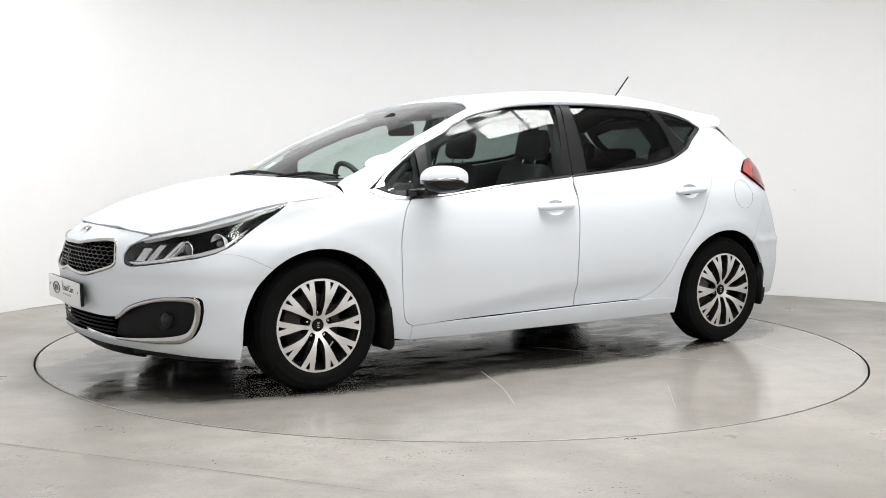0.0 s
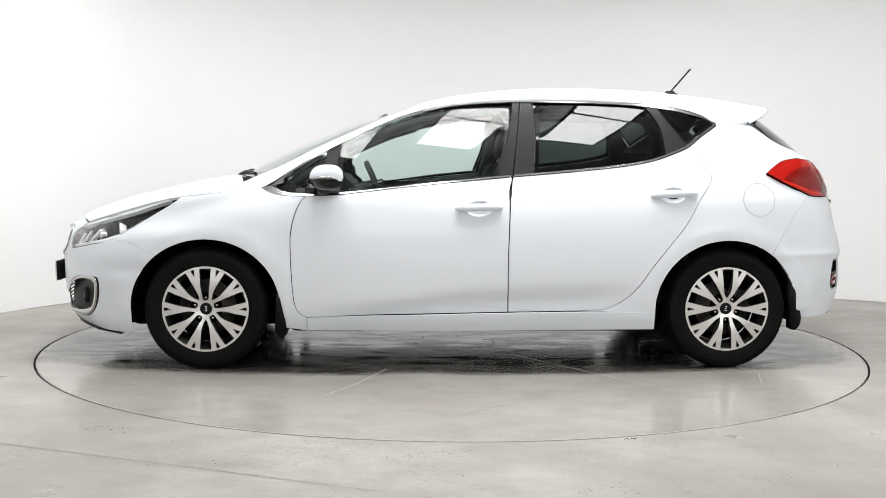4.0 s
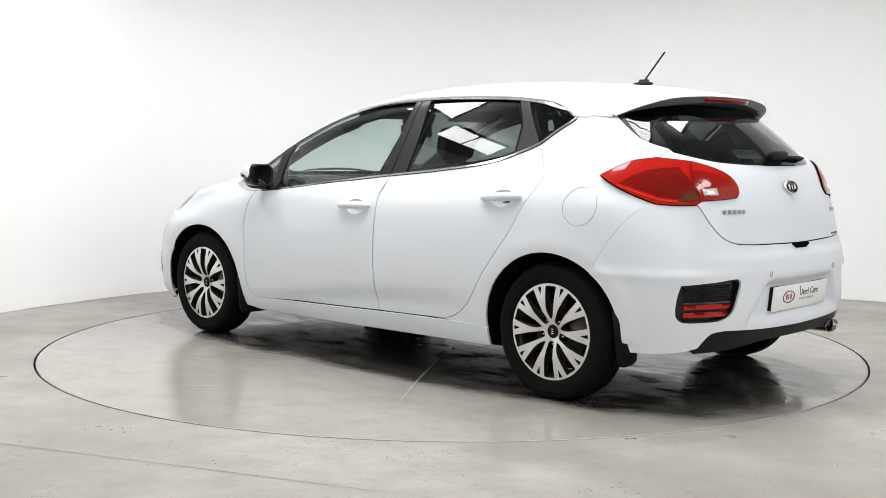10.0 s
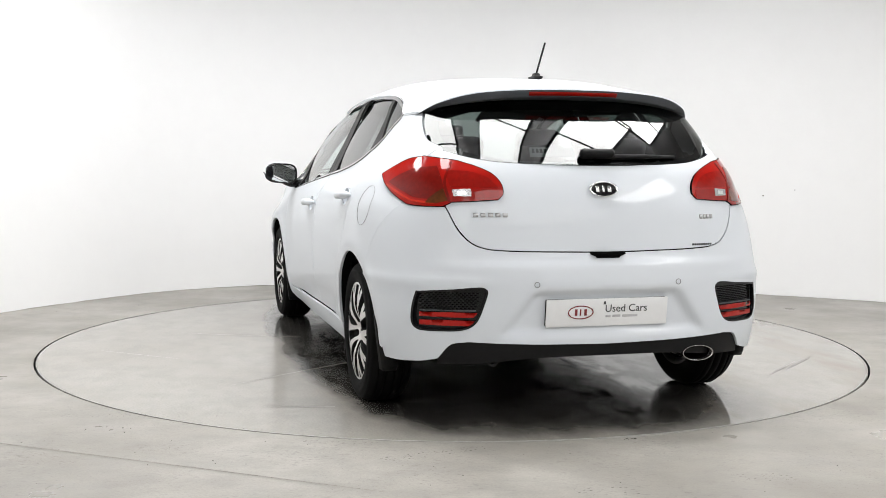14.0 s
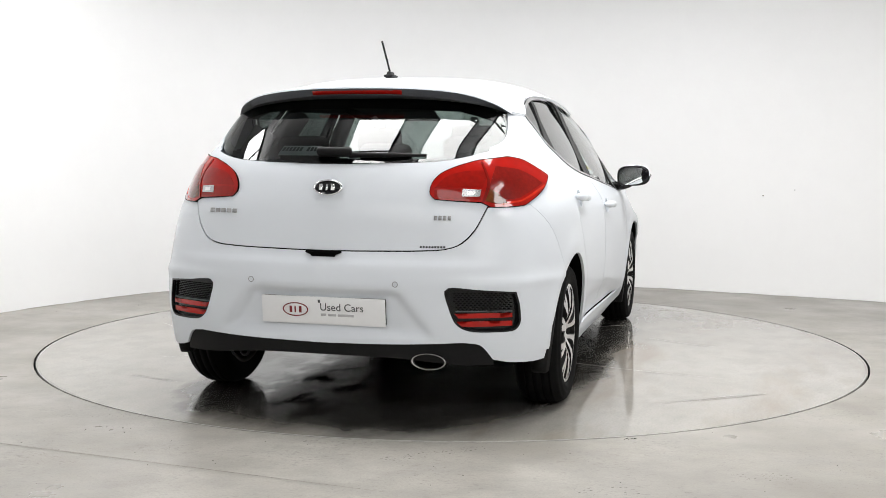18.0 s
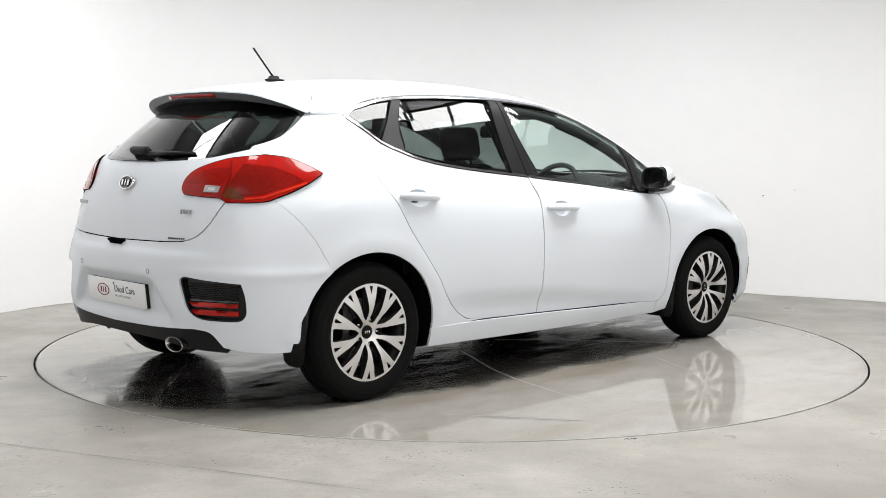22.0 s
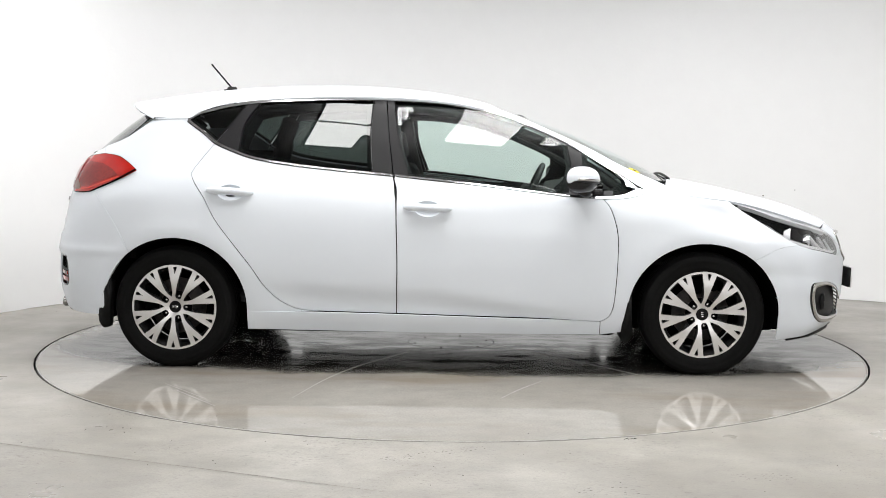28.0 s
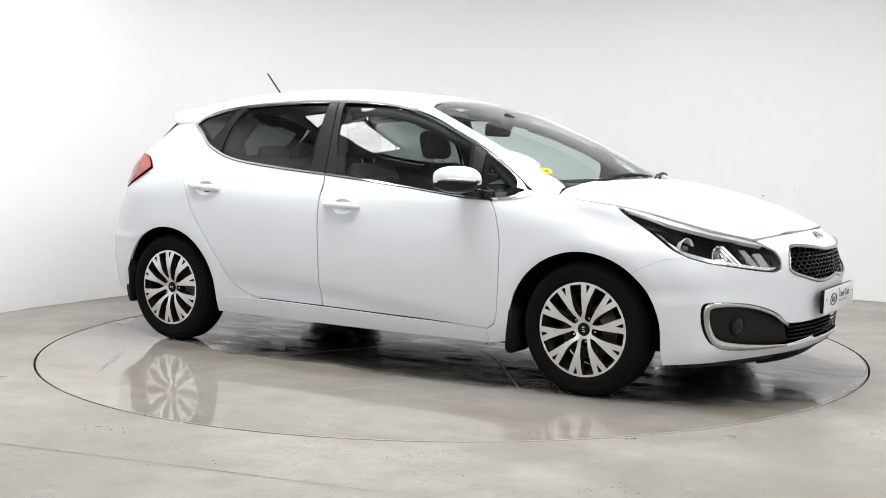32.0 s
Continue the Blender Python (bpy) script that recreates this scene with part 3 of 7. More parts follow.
# rear door
out = loop_of(side(*flip(B_GAP)), side(-0.2, 0.284, -0.4, 0.287, -0.6, 0.291), side(*flip(DOOR_TAIL)), side(*flip(BELT_R)), [side(-0.225, 0.981)[0]])
rdoor, rdoor_r = both("rear_door", panel_mesh(out, SKIN, [cup_hole(*HANDLES[1][:2])], gap=0.0024, depth=0.009), PAINT, car)

# sill
out = loop_of(side(0.82, 0.19, 0.3, 0.188, -0.3, 0.19, -0.955, 0.197), side(-0.955, 0.197, -0.955, 0.29), side(-0.955, 0.29, -0.62, 0.291), side(-0.62, 0.291, -0.2, 0.284, 0.31, 0.272, 0.82, 0.262), side(0.82, 0.262, 0.82, 0.19))
both("sill", panel_mesh(out, lift_front(-0.002), step=0.025), PAINT, car)

# rear quarter
out = loop_of(side(-0.62, 0.291, -0.954, 0.29, -0.954, 0.31), side(*arch(ARCH_R, 0, 128)), side(*flip(TAIL_SEAM)),
              side(-1.76, 0.895, -1.70, 0.925, -1.63, 0.945, -1.53, 0.995), side(-1.53, 0.995, -1.58, 1.03, -1.64, 1.06, -1.735, 1.078),
              side(-1.7365, 1.0775, -1.7500, 1.116), side(-1.750, 1.116, -1.64, 1.156, -1.555, 1.21, -1.485, 1.264), side(-1.485, 1.264, -1.40, 1.262, -1.30, 1.257),
              side(-1.30, 1.257, -1.20, 1.19, -1.14, 1.143), side(*DOOR_TAIL), side(-0.60, 0.291, -0.62, 0.291))
both("rear_quarter", panel_mesh(out, SKIN, gap=0.0010), PAINT, car)

# A pillar with the corner beside the bonnet: a skin stretched between the window line and the windscreen's edge
PILLAR_FOOT = ((1.165, 0.793, 0.906), (1.08, 0.790, 0.917))


def a_pillar_mesh():
    low = [np.array(p) for p in PILLAR_FOOT] + [np.array(hull_point(*q)) for q in side(*DLO_TOP[:14])]
    high = [np.array(p) for p in ((1.150, 0.700, 0.938), (1.110, 0.664, 0.961), (1.02, 0.648, 0.997), (0.93, 0.641, 1.037), (0.80, 0.632, 1.108), (0.62, 0.605, 1.190), (0.44, 0.572, 1.270), (0.298, 0.541, 1.327))]

    def even(pts, n):
        d = np.r_[0, np.cumsum([np.linalg.norm(b - a) for a, b in zip(pts, pts[1:])])]
        u = np.linspace(0, d[-1], n)
        return np.stack([np.interp(u, d, [p[k] for p in pts]) for k in range(3)], 1)

    n = 48
    lo, hi = even(low, n), even(high, n)
    for arr in (lo, hi):
        for _ in range(3):
            arr[1:-1] = (arr[:-2] + 2 * arr[1:-1] + arr[2:]) / 4
    bm = bmesh.new()
    rows = []
    for i in range(n):
        along = Vector(lo[min(i + 1, n - 1)] - lo[max(i - 1, 0)])
        across = Vector(hi[i] - lo[i])
        nn = along.cross(across).normalized()
        nn = -nn if nn.y + nn.z < 0 else nn
        row = []
        for j in range(7):
            u = j / 6
            row.append(bm.verts.new(Vector(lo[i] * (1 - u) + hi[i] * u) + nn * (0.010 * 4 * u * (1 - u))))
        row.append(bm.verts.new(Vector(hi[i]) - nn * 0.014))
        row.insert(0, bm.verts.new(Vector(lo[i]) - nn * 0.014))
        rows.append(row)
    for p, q in zip(rows, rows[1:]):
        for j in range(len(p) - 1):
            bm.faces.new((p[j], p[j + 1], q[j + 1], q[j]))
    bmesh.ops.recalc_face_normals(bm, faces=bm.faces[:])
    if sum((f.normal.y + f.normal.z) * f.calc_area() for f in bm.faces) < 0:
        bmesh.ops.reverse_faces(bm, faces=bm.faces[:])
    for e in bm.edges:
        if len(e.link_faces) == 2 and e.calc_face_angle(0) > 0.8:
            e.smooth = False
    return bm


both("a_pillar", a_pillar_mesh(), PAINT, car)


# front bumper: one skin with openings for grille, lower intake and fog lamps
def bumper_bump(p):
    y, z = abs(p.y), p.z
    r = math.exp(-((z - 0.625) / 0.03) ** 2) * 0.003 * (1 / (1 + math.exp((0.46 - y) * 40))) / (1 + math.exp((1.80 - p.x) * 25))
    # the cheek above the fog lamp
    cheek = -0.006 * math.exp(-((z - 0.50) / 0.03) ** 2) * (1 / (1 + math.exp((0.42 - y) * 30)))
    return r + cheek + (flank_dent(p) if p.x < 1.85 else 0.0)


GRILLE = ((0.0, 0.668), (0.10, 0.668), (0.20, 0.681), (0.33, 0.692), (0.372, 0.684), (0.40, 0.64), (0.42, 0.592), (0.405, 0.575), (0.33, 0.55), (0.22, 0.527), (0.10, 0.529), (0.0, 0.543))
FOG = ((0.806, 0.456), (0.75, 0.462), (0.66, 0.455), (0.58, 0.438), (0.49, 0.402), (0.425, 0.352), (0.40, 0.30), (0.385, 0.262), (0.41, 0.243), (0.54, 0.245), (0.68, 0.256), (0.768, 0.278), (0.797, 0.33), (0.811, 0.42))
INTAKE = ((0.0, 0.352), (0.20, 0.353), (0.40, 0.351), (0.39, 0.250), (0.20, 0.256), (0.0, 0.255))
MOUTH = ((0.0, 0.352), (0.20, 0.353), (0.37, 0.350), (0.425, 0.356), (0.49, 0.402), (0.58, 0.438), (0.66, 0.455), (0.75, 0.462), (0.806, 0.456), (0.811, 0.42), (0.797, 0.33), (0.768, 0.278), (0.68, 0.256), (0.54, 0.245), (0.41, 0.243), (0.30, 0.252), (0.15, 0.256), (0.0, 0.255))
FOG_RIM = ((0.405, 0.351), (0.435, 0.362), (0.49, 0.402), (0.58, 0.438), (0.66, 0.455), (0.75, 0.462), (0.806, 0.456), (0.811, 0.42), (0.797, 0.33), (0.768, 0.278), (0.68, 0.256), (0.54, 0.245), (0.405, 0.243))
FOG_RIM_IN = ((0.405, 0.256), (0.54, 0.262), (0.68, 0.276), (0.742, 0.296), (0.766, 0.345), (0.778, 0.418), (0.772, 0.436), (0.742, 0.442), (0.66, 0.436), (0.59, 0.420), (0.51, 0.390), (0.455, 0.356), (0.43, 0.342))


def nose_loop(pts, bend=True):
    c = [nose(y, z)[0] for y, z in pts]
    return [tuple(q) for q in curve_points(metres(c), 0.012, bend)]


half = open_loop(nose(0, 0.742, 0.10, 0.741, 0.34, 0.733, 0.505, 0.716), nose(0.505, 0.716, 0.45, 0.672), nose(0.45, 0.672, 0.445, 0.635, 0.463, 0.592, 0.50, 0.581),
                 nose(0.50, 0.581, 0.54, 0.584, 0.67, 0.606, 0.76, 0.625) + side(1.80, 0.648), side(*NOSE_SEAM), side(*arch(ARCH_F, 50, 0)),
                 side(1.697, 0.31, 1.695, 0.176), side(1.695, 0.176, 1.80, 0.186) + nose(0.66, 0.195, 0.45, 0.207), nose(0.45, 0.207, 0.2, 0.213, 0, 0.214))
fog_loop = nose_loop(FOG + (FOG[0],))[:-1]
grille_half = nose_loop(GRILLE)
intake_half = nose_loop(INTAKE, False)
mouth_half = nose_loop(MOUTH)
holes = [full(grille_half), full(mouth_half)]
bumper = part("front_bumper", panel_mesh(full(half), lift_front(0, bumper_bump), holes, step=0.025, depth=0.008, gap=0.0002), PAINT, car)

# black lip under the front bumper
half = open_loop(nose(0, 0.214, 0.2, 0.213, 0.42, 0.208), nose(0.42, 0.208, 0.50, 0.183), nose(0.50, 0.183, 0.46, 0.164), nose(0.46, 0.164, 0.2, 0.161, 0, 0.161))
part("front_lip", panel_mesh(full(half), lift_front(0.004), step=0.03, depth=0.010, gap=0), BLACK_PLASTIC, car, "matt black lower lip")

bm = bmesh.new()
sweep(bm, [hull_point(*nose(y, z)[0], -0.004) for y, z in ((0.44, 0.196), (0.52, 0.192), (0.60, 0.187), (0.68, 0.182))] + [hull_point(*side(1.76, 0.172)[0], -0.010)], [0.016, 0.016, 0.015, 0.013, 0.010], 8)
both("lip_end", bm, BLACK_PLASTIC, car, "matt black lower lip")

# rear bumper
FOG_R = ((0.745, 0.552), (0.62, 0.563), (0.50, 0.571), (0.487, 0.56), (0.50, 0.50), (0.53, 0.43), (0.57, 0.404), (0.66, 0.396), (0.74, 0.402), (0.758, 0.425), (0.757, 0.50))


def tail_bump(p):
    y, z = abs(p.y), p.z
    edge = 0.29 + (0.565 - z) * 0.75
    rec = 1 / (1 + math.exp((y - edge) * 110)) * 1 / (1 + math.exp((z - 0.548) * 200)) * 1 / (1 + math.exp((0.385 - z) * 130))
    ledge = 0.013 / (1 + math.exp((z - 0.667) * 160)) / (1 + math.exp((y - 0.60) * 20))
    crease = 0.005 * math.exp(-((z - 0.588) / 0.02) ** 2) / (1 + math.exp((0.50 - y) * 25))
    return -0.034 * rec + ledge + crease + (flank_dent(p) if p.x > -1.85 else 0.0)


def tail_loop(pts, bend=True):
    c = [tail(y, z)[0] for y, z in pts]
    return [tuple(q) for q in curve_points(metres(c, "rear"), 0.012, bend)]


half = open_loop(tail(0, 0.7025, 0.2, 0.7055, 0.40, 0.7105, 0.49, 0.7185, 0.5435, 0.7395, 0.590, 0.791, 0.6285, 0.879), tail(0.6285, 0.879, 0.70, 0.882) + side(-1.76, 0.893), side(*TAIL_SEAM),
                 side(*arch(ARCH_R, 128, 180)), side(-1.686, 0.31, -1.70, 0.262), side(-1.70, 0.262, -1.80, 0.262) + tail(0.71, 0.272, 0.66, 0.286), tail(0.66, 0.286, 0.64, 0.32, 0.615, 0.347, 0.55, 0.358), tail(0.55, 0.358, 0.3, 0.348, 0, 0.343), where="rear")
fogr_loop = tail_loop(FOG_R + (FOG_R[0],))[:-1]
rear_bumper = part("rear_bumper", panel_mesh(full(half), lift_rear(0, tail_bump), [fogr_loop, [(-a, b) for a, b in fogr_loop]], step=0.013, depth=0.016, gap=0.0002), PAINT, car)
half = open_loop(tail(0, 0.341, 0.3, 0.346, 0.55, 0.356, 0.615, 0.345, 0.64, 0.318, 0.66, 0.284), tail(0.66, 0.284, 0.665, 0.258), tail(0.665, 0.258, 0.55, 0.262, 0.45, 0.270, 0.3, 0.284, 0, 0.288), where="rear")
part("rear_valance", panel_mesh(full(half), lift_rear(-0.006), step=0.03, depth=0.06, gap=0), BLACK_PLASTIC, car, "matt black rear valance")

# tailgate below the glass
GLASS_LOW = (0.0, 1.048, 0.28, 1.051, 0.44, 1.062, 0.53, 1.080, 0.60, 1.102)
half = open_loop(tail(0, 0.706, 0.2, 0.709, 0.40, 0.714, 0.49, 0.722, 0.54, 0.742, 0.587, 0.794, 0.626, 0.882), tail(0.626, 0.882, 0.63, 0.95) + side(-1.80, 1.02, -1.738, 1.076), side(-1.7370, 1.0770, -1.7505, 1.116), side(-1.7505, 1.116) + tail(0.60, 1.102), tail(*flip(GLASS_LOW)), where="rear")


def gate_bump(p):
    return 0.011 * max(0.0, 1 - ((p.z - 0.88) / 0.18) ** 2) * max(0.0, 1 - (p.y / 0.62) ** 2) ** 2


tailgate = part("tailgate", panel_mesh(full(half), lift_rear(0, gate_bump), step=0.03, gap=0.0012), PAINT, car)

# ---- bonnet and roof: skins over the plan
HOOD_XC = ([1.10, 1.2, 1.3, 1.49, 1.65, 1.84, 2.0, 2.05, 2.10], [0.985, 0.972, 0.960, 0.925, 0.888, 0.840, 0.783, 0.762, 0.735])
HOOD_XE = ([1.10, 1.26, 1.44, 1.57, 1.71, 1.84, 1.985, 2.05, 2.10], [0.915, 0.889, 0.868, 0.842, 0.803, 0.765, 0.722, 0.700, 0.68])
HOOD_YE = ([1.10, 1.26, 1.44, 1.57, 1.71, 1.84, 1.985, 2.05, 2.10], [0.79, 0.80, 0.785, 0.757, 0.712, 0.652, 0.51, 0.47, 0.45])


def bonnet(x, y):
    zc, ze, ye = spline(*HOOD_XC, x), spline(*HOOD_XE, x), spline(*HOOD_YE, x)
    t = abs(y) / ye
    crease = 0.006 * math.exp(-((t - 0.62) / 0.12) ** 2)
    return Vector((x, y, zc - (zc - ze) * t**3.0 + crease))


half = [tuple(q) for q in curve_points([(2.083, 0), (2.078, 0.10), (2.05, 0.34), (1.985, 0.507)], 0.02)][:-1] + [tuple(q) for q in curve_points([(1.985, 0.507), (1.84, 0.649), (1.71, 0.708), (1.57, 0.753), (1.44, 0.783), (1.26, 0.797), (1.165, 0.793)], 0.02)][:-1] + [tuple(q) for q in curve_points([(1.165, 0.793), (1.150, 0.70), (1.162, 0.62), (1.200, 0.4), (1.225, 0.2), (1.232, 0)], 0.02)]
hood_loop = half + [(a, -b) for a, b in half[::-1][1:-1]]
part("bonnet", panel_mesh(hood_loop, bonnet, step=0.035, flip_to=Vector((0, 0, 1)), gap=0.0012), PAINT, car)

ROOF_C = ([-1.85, -1.75, -1.45, -1.2, -0.9, -0.6, -0.4, -0.2, 0.0, 0.2, 0.4], [1.360, 1.372, 1.412, 1.438, 1.455, 1.461, 1.457, 1.443, 1.418, 1.378, 1.33])
ROOF_E = ([-1.85, -1.60, -1.48, -1.30, -1.24, -1.19, -1.09, -0.96, -0.8, -0.5, -0.27, -0.07, 0.08, 0.22, 0.37], [1.265, 1.266, 1.267, 1.262, 1.300, 1.315, 1.339, 1.358, 1.370, 1.379, 1.377, 1.366, 1.349, 1.322, 1.276])
ROOF_Y = ([-1.85, -1.60, -1.48, -1.30, -1.19, -0.96, -0.5, -0.07, 0.22, 0.37], [0.55, 0.602, 0.633, 0.653, 0.625, 0.605, 0.595, 0.602, 0.619, 0.64])


def roof(x, y):
    zc, ze, ye = spline(*ROOF_C, x), spline(*ROOF_E, x), spline(*ROOF_Y, x)
    t = min(abs(y) / ye, 1.0)
    k = float(np.interp(x, [-1.35, -0.95], [0.22, 0.62]))
    return Vector((x, y, zc - (zc - ze) * ((1 - k) * (0.6 * t**2 + 0.4 * t**3.5) + k * t**6)))


half = [tuple(q) for q in curve_points([(0.175, 0), (0.195, 0.25), (0.24, 0.42), (0.30, 0.54)], 0.02)][:-1] + [tuple(q) for q in curve_points([(0.30, 0.54), (0.22, 0.617)], 0.02)][:-1] + \
    [(x, float(spline(*ROOF_Y, x)) - 0.001) for x in np.linspace(0.22, -1.478, 70)][:-1] + [tuple(q) for q in curve_points([(-1.478, 0.632), (-1.425, 0.578), (-1.372, 0.50), (-1.352, 0.36), (-1.345, 0.18), (-1.343, 0)], 0.02)]
part("roof", panel_mesh(half + [(a, -b) for a, b in half[::-1][1:-1]], roof, step=0.035, flip_to=Vector((0, 0, 1)), gap=0.0008), PAINT, car)

# a white filler bead added to close the gap between roof and rear quarter
bm = bmesh.new()
sweep(bm, [Vector((x, float(spline(*ROOF_Y, x)) - 0.006, float(spline(*ROOF_E, x)) - 0.0060)) for x in np.linspace(-1.475, -1.30, 12)], 0.0055, 8)
both("roof_joint", bm, PAINT, car)

# spoiler over the rear glass
TIP_Y = [0.0, 0.15, 0.30, 0.40, 0.47, 0.530, 0.585, 0.630]
TIP_X = [-1.705, -1.698, -1.672, -1.652, -1.632, -1.602, -1.555, -1.486]
TIP_Z = [1.366, 1.365, 1.359, 1.350, 1.338, 1.320, 1.297, 1.265]
TIP_LOW = [1.334, 1.333, 1.324, 1.314, 1.304, 1.293, 1.279, 1.260]


def spoiler_tip(t):
    """The trailing edge at -1 .. 1 across: its upper and lower line."""
    k = abs(t) * (len(TIP_Y) - 1)
    idx = np.arange(len(TIP_Y))
    y, x, z, lz = (float(spline(idx, v, k)) for v in (TIP_Y, TIP_X, TIP_Z, TIP_LOW))
    y = math.copysign(y, t)
    return Vector((x, y, z)), Vector((x + 0.020, y * 0.985, lz))


bm = bmesh.new()
rows = []
for k in range(41):
    t = -1 + 2 * k / 40
    tip, lowp = spoiler_tip(t)
    y0 = math.copysign(float(np.interp(abs(tip.y), [0, 0.47, 0.630], [0, 0.485, 0.631])), t)
    x0 = float(np.interp(abs(y0), [0, 0.18, 0.36, 0.50, 0.578, 0.632], [-1.344, -1.346, -1.353, -1.373, -1.426, -1.479]))
    base = roof(x0, y0)
    ahead = roof(x0 + 0.04, y0)
    slope = (base - ahead).normalized() * (tip - base).length
    row = []
    for j in range(9):
        u = j / 8
        # leaves the roof along its slope and ends on the trailing edge
        row.append(base * (1 - u) ** 2 + (base + slope * 0.5) * 2 * u * (1 - u) + tip * u * u)
    row.append(tip + Vector((-0.002, 0, -0.006)))
    row.append(lowp)
    row.append(lowp + Vector((0.07, 0, -0.012 * (1 - abs(t)))))
    xg = float(np.interp(abs(y0), [0, 0.36, 0.52, 0.632], [-1.55, -1.53, -1.505, -1.485]))
    row.append(Vector((xg, y0 * 0.985, float(np.interp(abs(y0), [0, 0.36, 0.52, 0.632], [1.322, 1.316, 1.300, 1.258])))))
    rows.append([bm.verts.new(v) for v in row])
for a, b in zip(rows, rows[1:]):
    for j in range(12):
        f = bm.faces.new((a[j], a[j + 1], b[j + 1], b[j]))
        if j >= 9:
            f.material_index = 1
bmesh.ops.recalc_face_normals(bm, faces=bm.faces[:])
for e in bm.edges:
    if len(e.link_faces) == 2 and e.calc_face_angle(0) > 0.7:
        e.smooth = False
spoiler = part("roof_spoiler", bm, [PAINT, GREY_PLASTIC], car, "white roof spoiler with a dark grey underside")
bm = bmesh.new()
for k in range(15):
    up, lowp = spoiler_tip((-1 + 2 * k / 14) * 0.19)
    bm.verts.new(up.lerp(lowp, 0.22) + Vector((-0.004, 0, 0)))
    bm.verts.new(up.lerp(lowp, 0.90) + Vector((-0.004, 0, 0)))
bm.verts.ensure_lookup_table()
for k in range(14):
    bm.faces.new((bm.verts[2 * k], bm.verts[2 * k + 1], bm.verts[2 * k + 3], bm.verts[2 * k + 2]))
bmesh.ops.recalc_face_normals(bm, faces=bm.faces[:])
bmesh.ops.solidify(bm, geom=bm.faces[:], thickness=0.004)
part("high_brake_light", bm, RED_LENS, spoiler, "red high-level brake light strip")

# ---------------------------------------------------------------- glass
def hull_skin(name, loop, out, mat, depth=0.004, step=0.05, gap=0.0, parent=None, label="", two=True, lift=None):
    bm = panel_mesh(loop, lift or lift_front(out), step=step, depth=depth, gap=gap)
    return both(name, bm, mat, parent or car, label) if two else part(name, bm, mat, parent or car, label)


def even_curve(pts, n):
    """n points at even steps along a smooth curve."""
    p = np.array(curve_points(pts, 0.01))
    d = np.r_[0, np.cumsum(np.linalg.norm(np.diff(p, axis=0), axis=1))]
    u = np.linspace(0, d[-1], n)
    return np.stack([np.interp(u, d, p[:, k]) for k in range(p.shape[1])], 1)


WS_N = 25
WS_MID = even_curve([(1.232, 0.955), (1.07, 1.048), (0.85, 1.150), (0.60, 1.248), (0.36, 1.325), (0.180, 1.377)], WS_N)
WS_SIDE = even_curve([(1.115, 0.664, 0.962), (1.02, 0.648, 0.995), (0.93, 0.641, 1.035), (0.80, 0.632, 1.106), (0.62, 0.605, 1.188), (0.44, 0.572, 1.268), (0.302, 0.542, 1.324)], WS_N)


def windscreen_at(u, k, sink=0.0):
    """The windscreen from -1 to 1 across, k rows up."""
    cx, cz = WS_MID[k]
    ex, ey, ez = WS_SIDE[k]
    q = 0.9 * u * u + 0.1 * u**4
    return Vector((cx + (ex - cx) * q, ey * u, cz + (ez - cz) * q)) + Vector((-0.6, 0, -0.8)) * sink


def screen_grid(us, ks, sink, skip=None):
    bm = bmesh.new()
    g = [[bm.verts.new(windscreen_at(u, k, sink)) for u in us] for k in ks]
    for i in range(len(ks) - 1):
        for j in range(len(us) - 1):
            if skip and skip((us[j] + us[j + 1]) / 2, (ks[i] + ks[i + 1]) / 2):
                continue
            bm.faces.new((g[i][j], g[i][j + 1], g[i + 1][j + 1], g[i + 1][j]))
    bmesh.ops.delete(bm, geom=[v for v in bm.verts if not v.link_faces], context="VERTS")
    bmesh.ops.recalc_face_normals(bm, faces=bm.faces[:])
    if sum(f.normal.z for f in bm.faces) < 0:
        bmesh.ops.reverse_faces(bm, faces=bm.faces[:])
    return bm


across = [-1, -0.985] + [round(-0.95 + 0.05 * j, 3) for j in range(39)] + [0.985, 1]
windscreen = part("windscreen", screen_grid(across, list(range(WS_N)), 0.0), GLASS, car, "clear green-tinted windscreen")
part("windscreen_border", screen_grid(across, list(range(WS_N)), 0.005, lambda u, k: abs(u) < 0.985 and 1 < k < WS_N - 1.6), BLACK_GLOSS, windscreen, "black ceramic border")

def smooth_side(loop, out, bend=1.35, steep=0.0):
    """The pane's own even barrel curve, laid through the flank's shape under it; bend: its radius from sill to roof, steep: how much more upright it stands."""
    base = lift_front(out)
    arr = np.array(loop)
    lo, hi = arr.min(0), arr.max(0)
    pts = [base(*q) for q in loop] + [base(a, b) for a in np.linspace(lo[0], hi[0], 9)[1:-1] for b in np.linspace(lo[1], hi[1], 7)[1:-1]]
    mid = (lo[1] + hi[1]) / 2

    def bulge(p):
        return -0.70 / bend * (p.z - mid) ** 2 - 0.06 * p.x * p.x

    m = np.array([(1, p.x, p.z) for p in pts])
    k = np.linalg.lstsq(m, np.array([p.y - bulge(p) for p in pts]), rcond=None)[0]

    def lift(a, z):
        p = base(a, z)
        return Vector((p.x, float(np.dot(k, (1, p.x, p.z))) + bulge(p) + steep * (p.z - 1.03), p.z))
    return lift


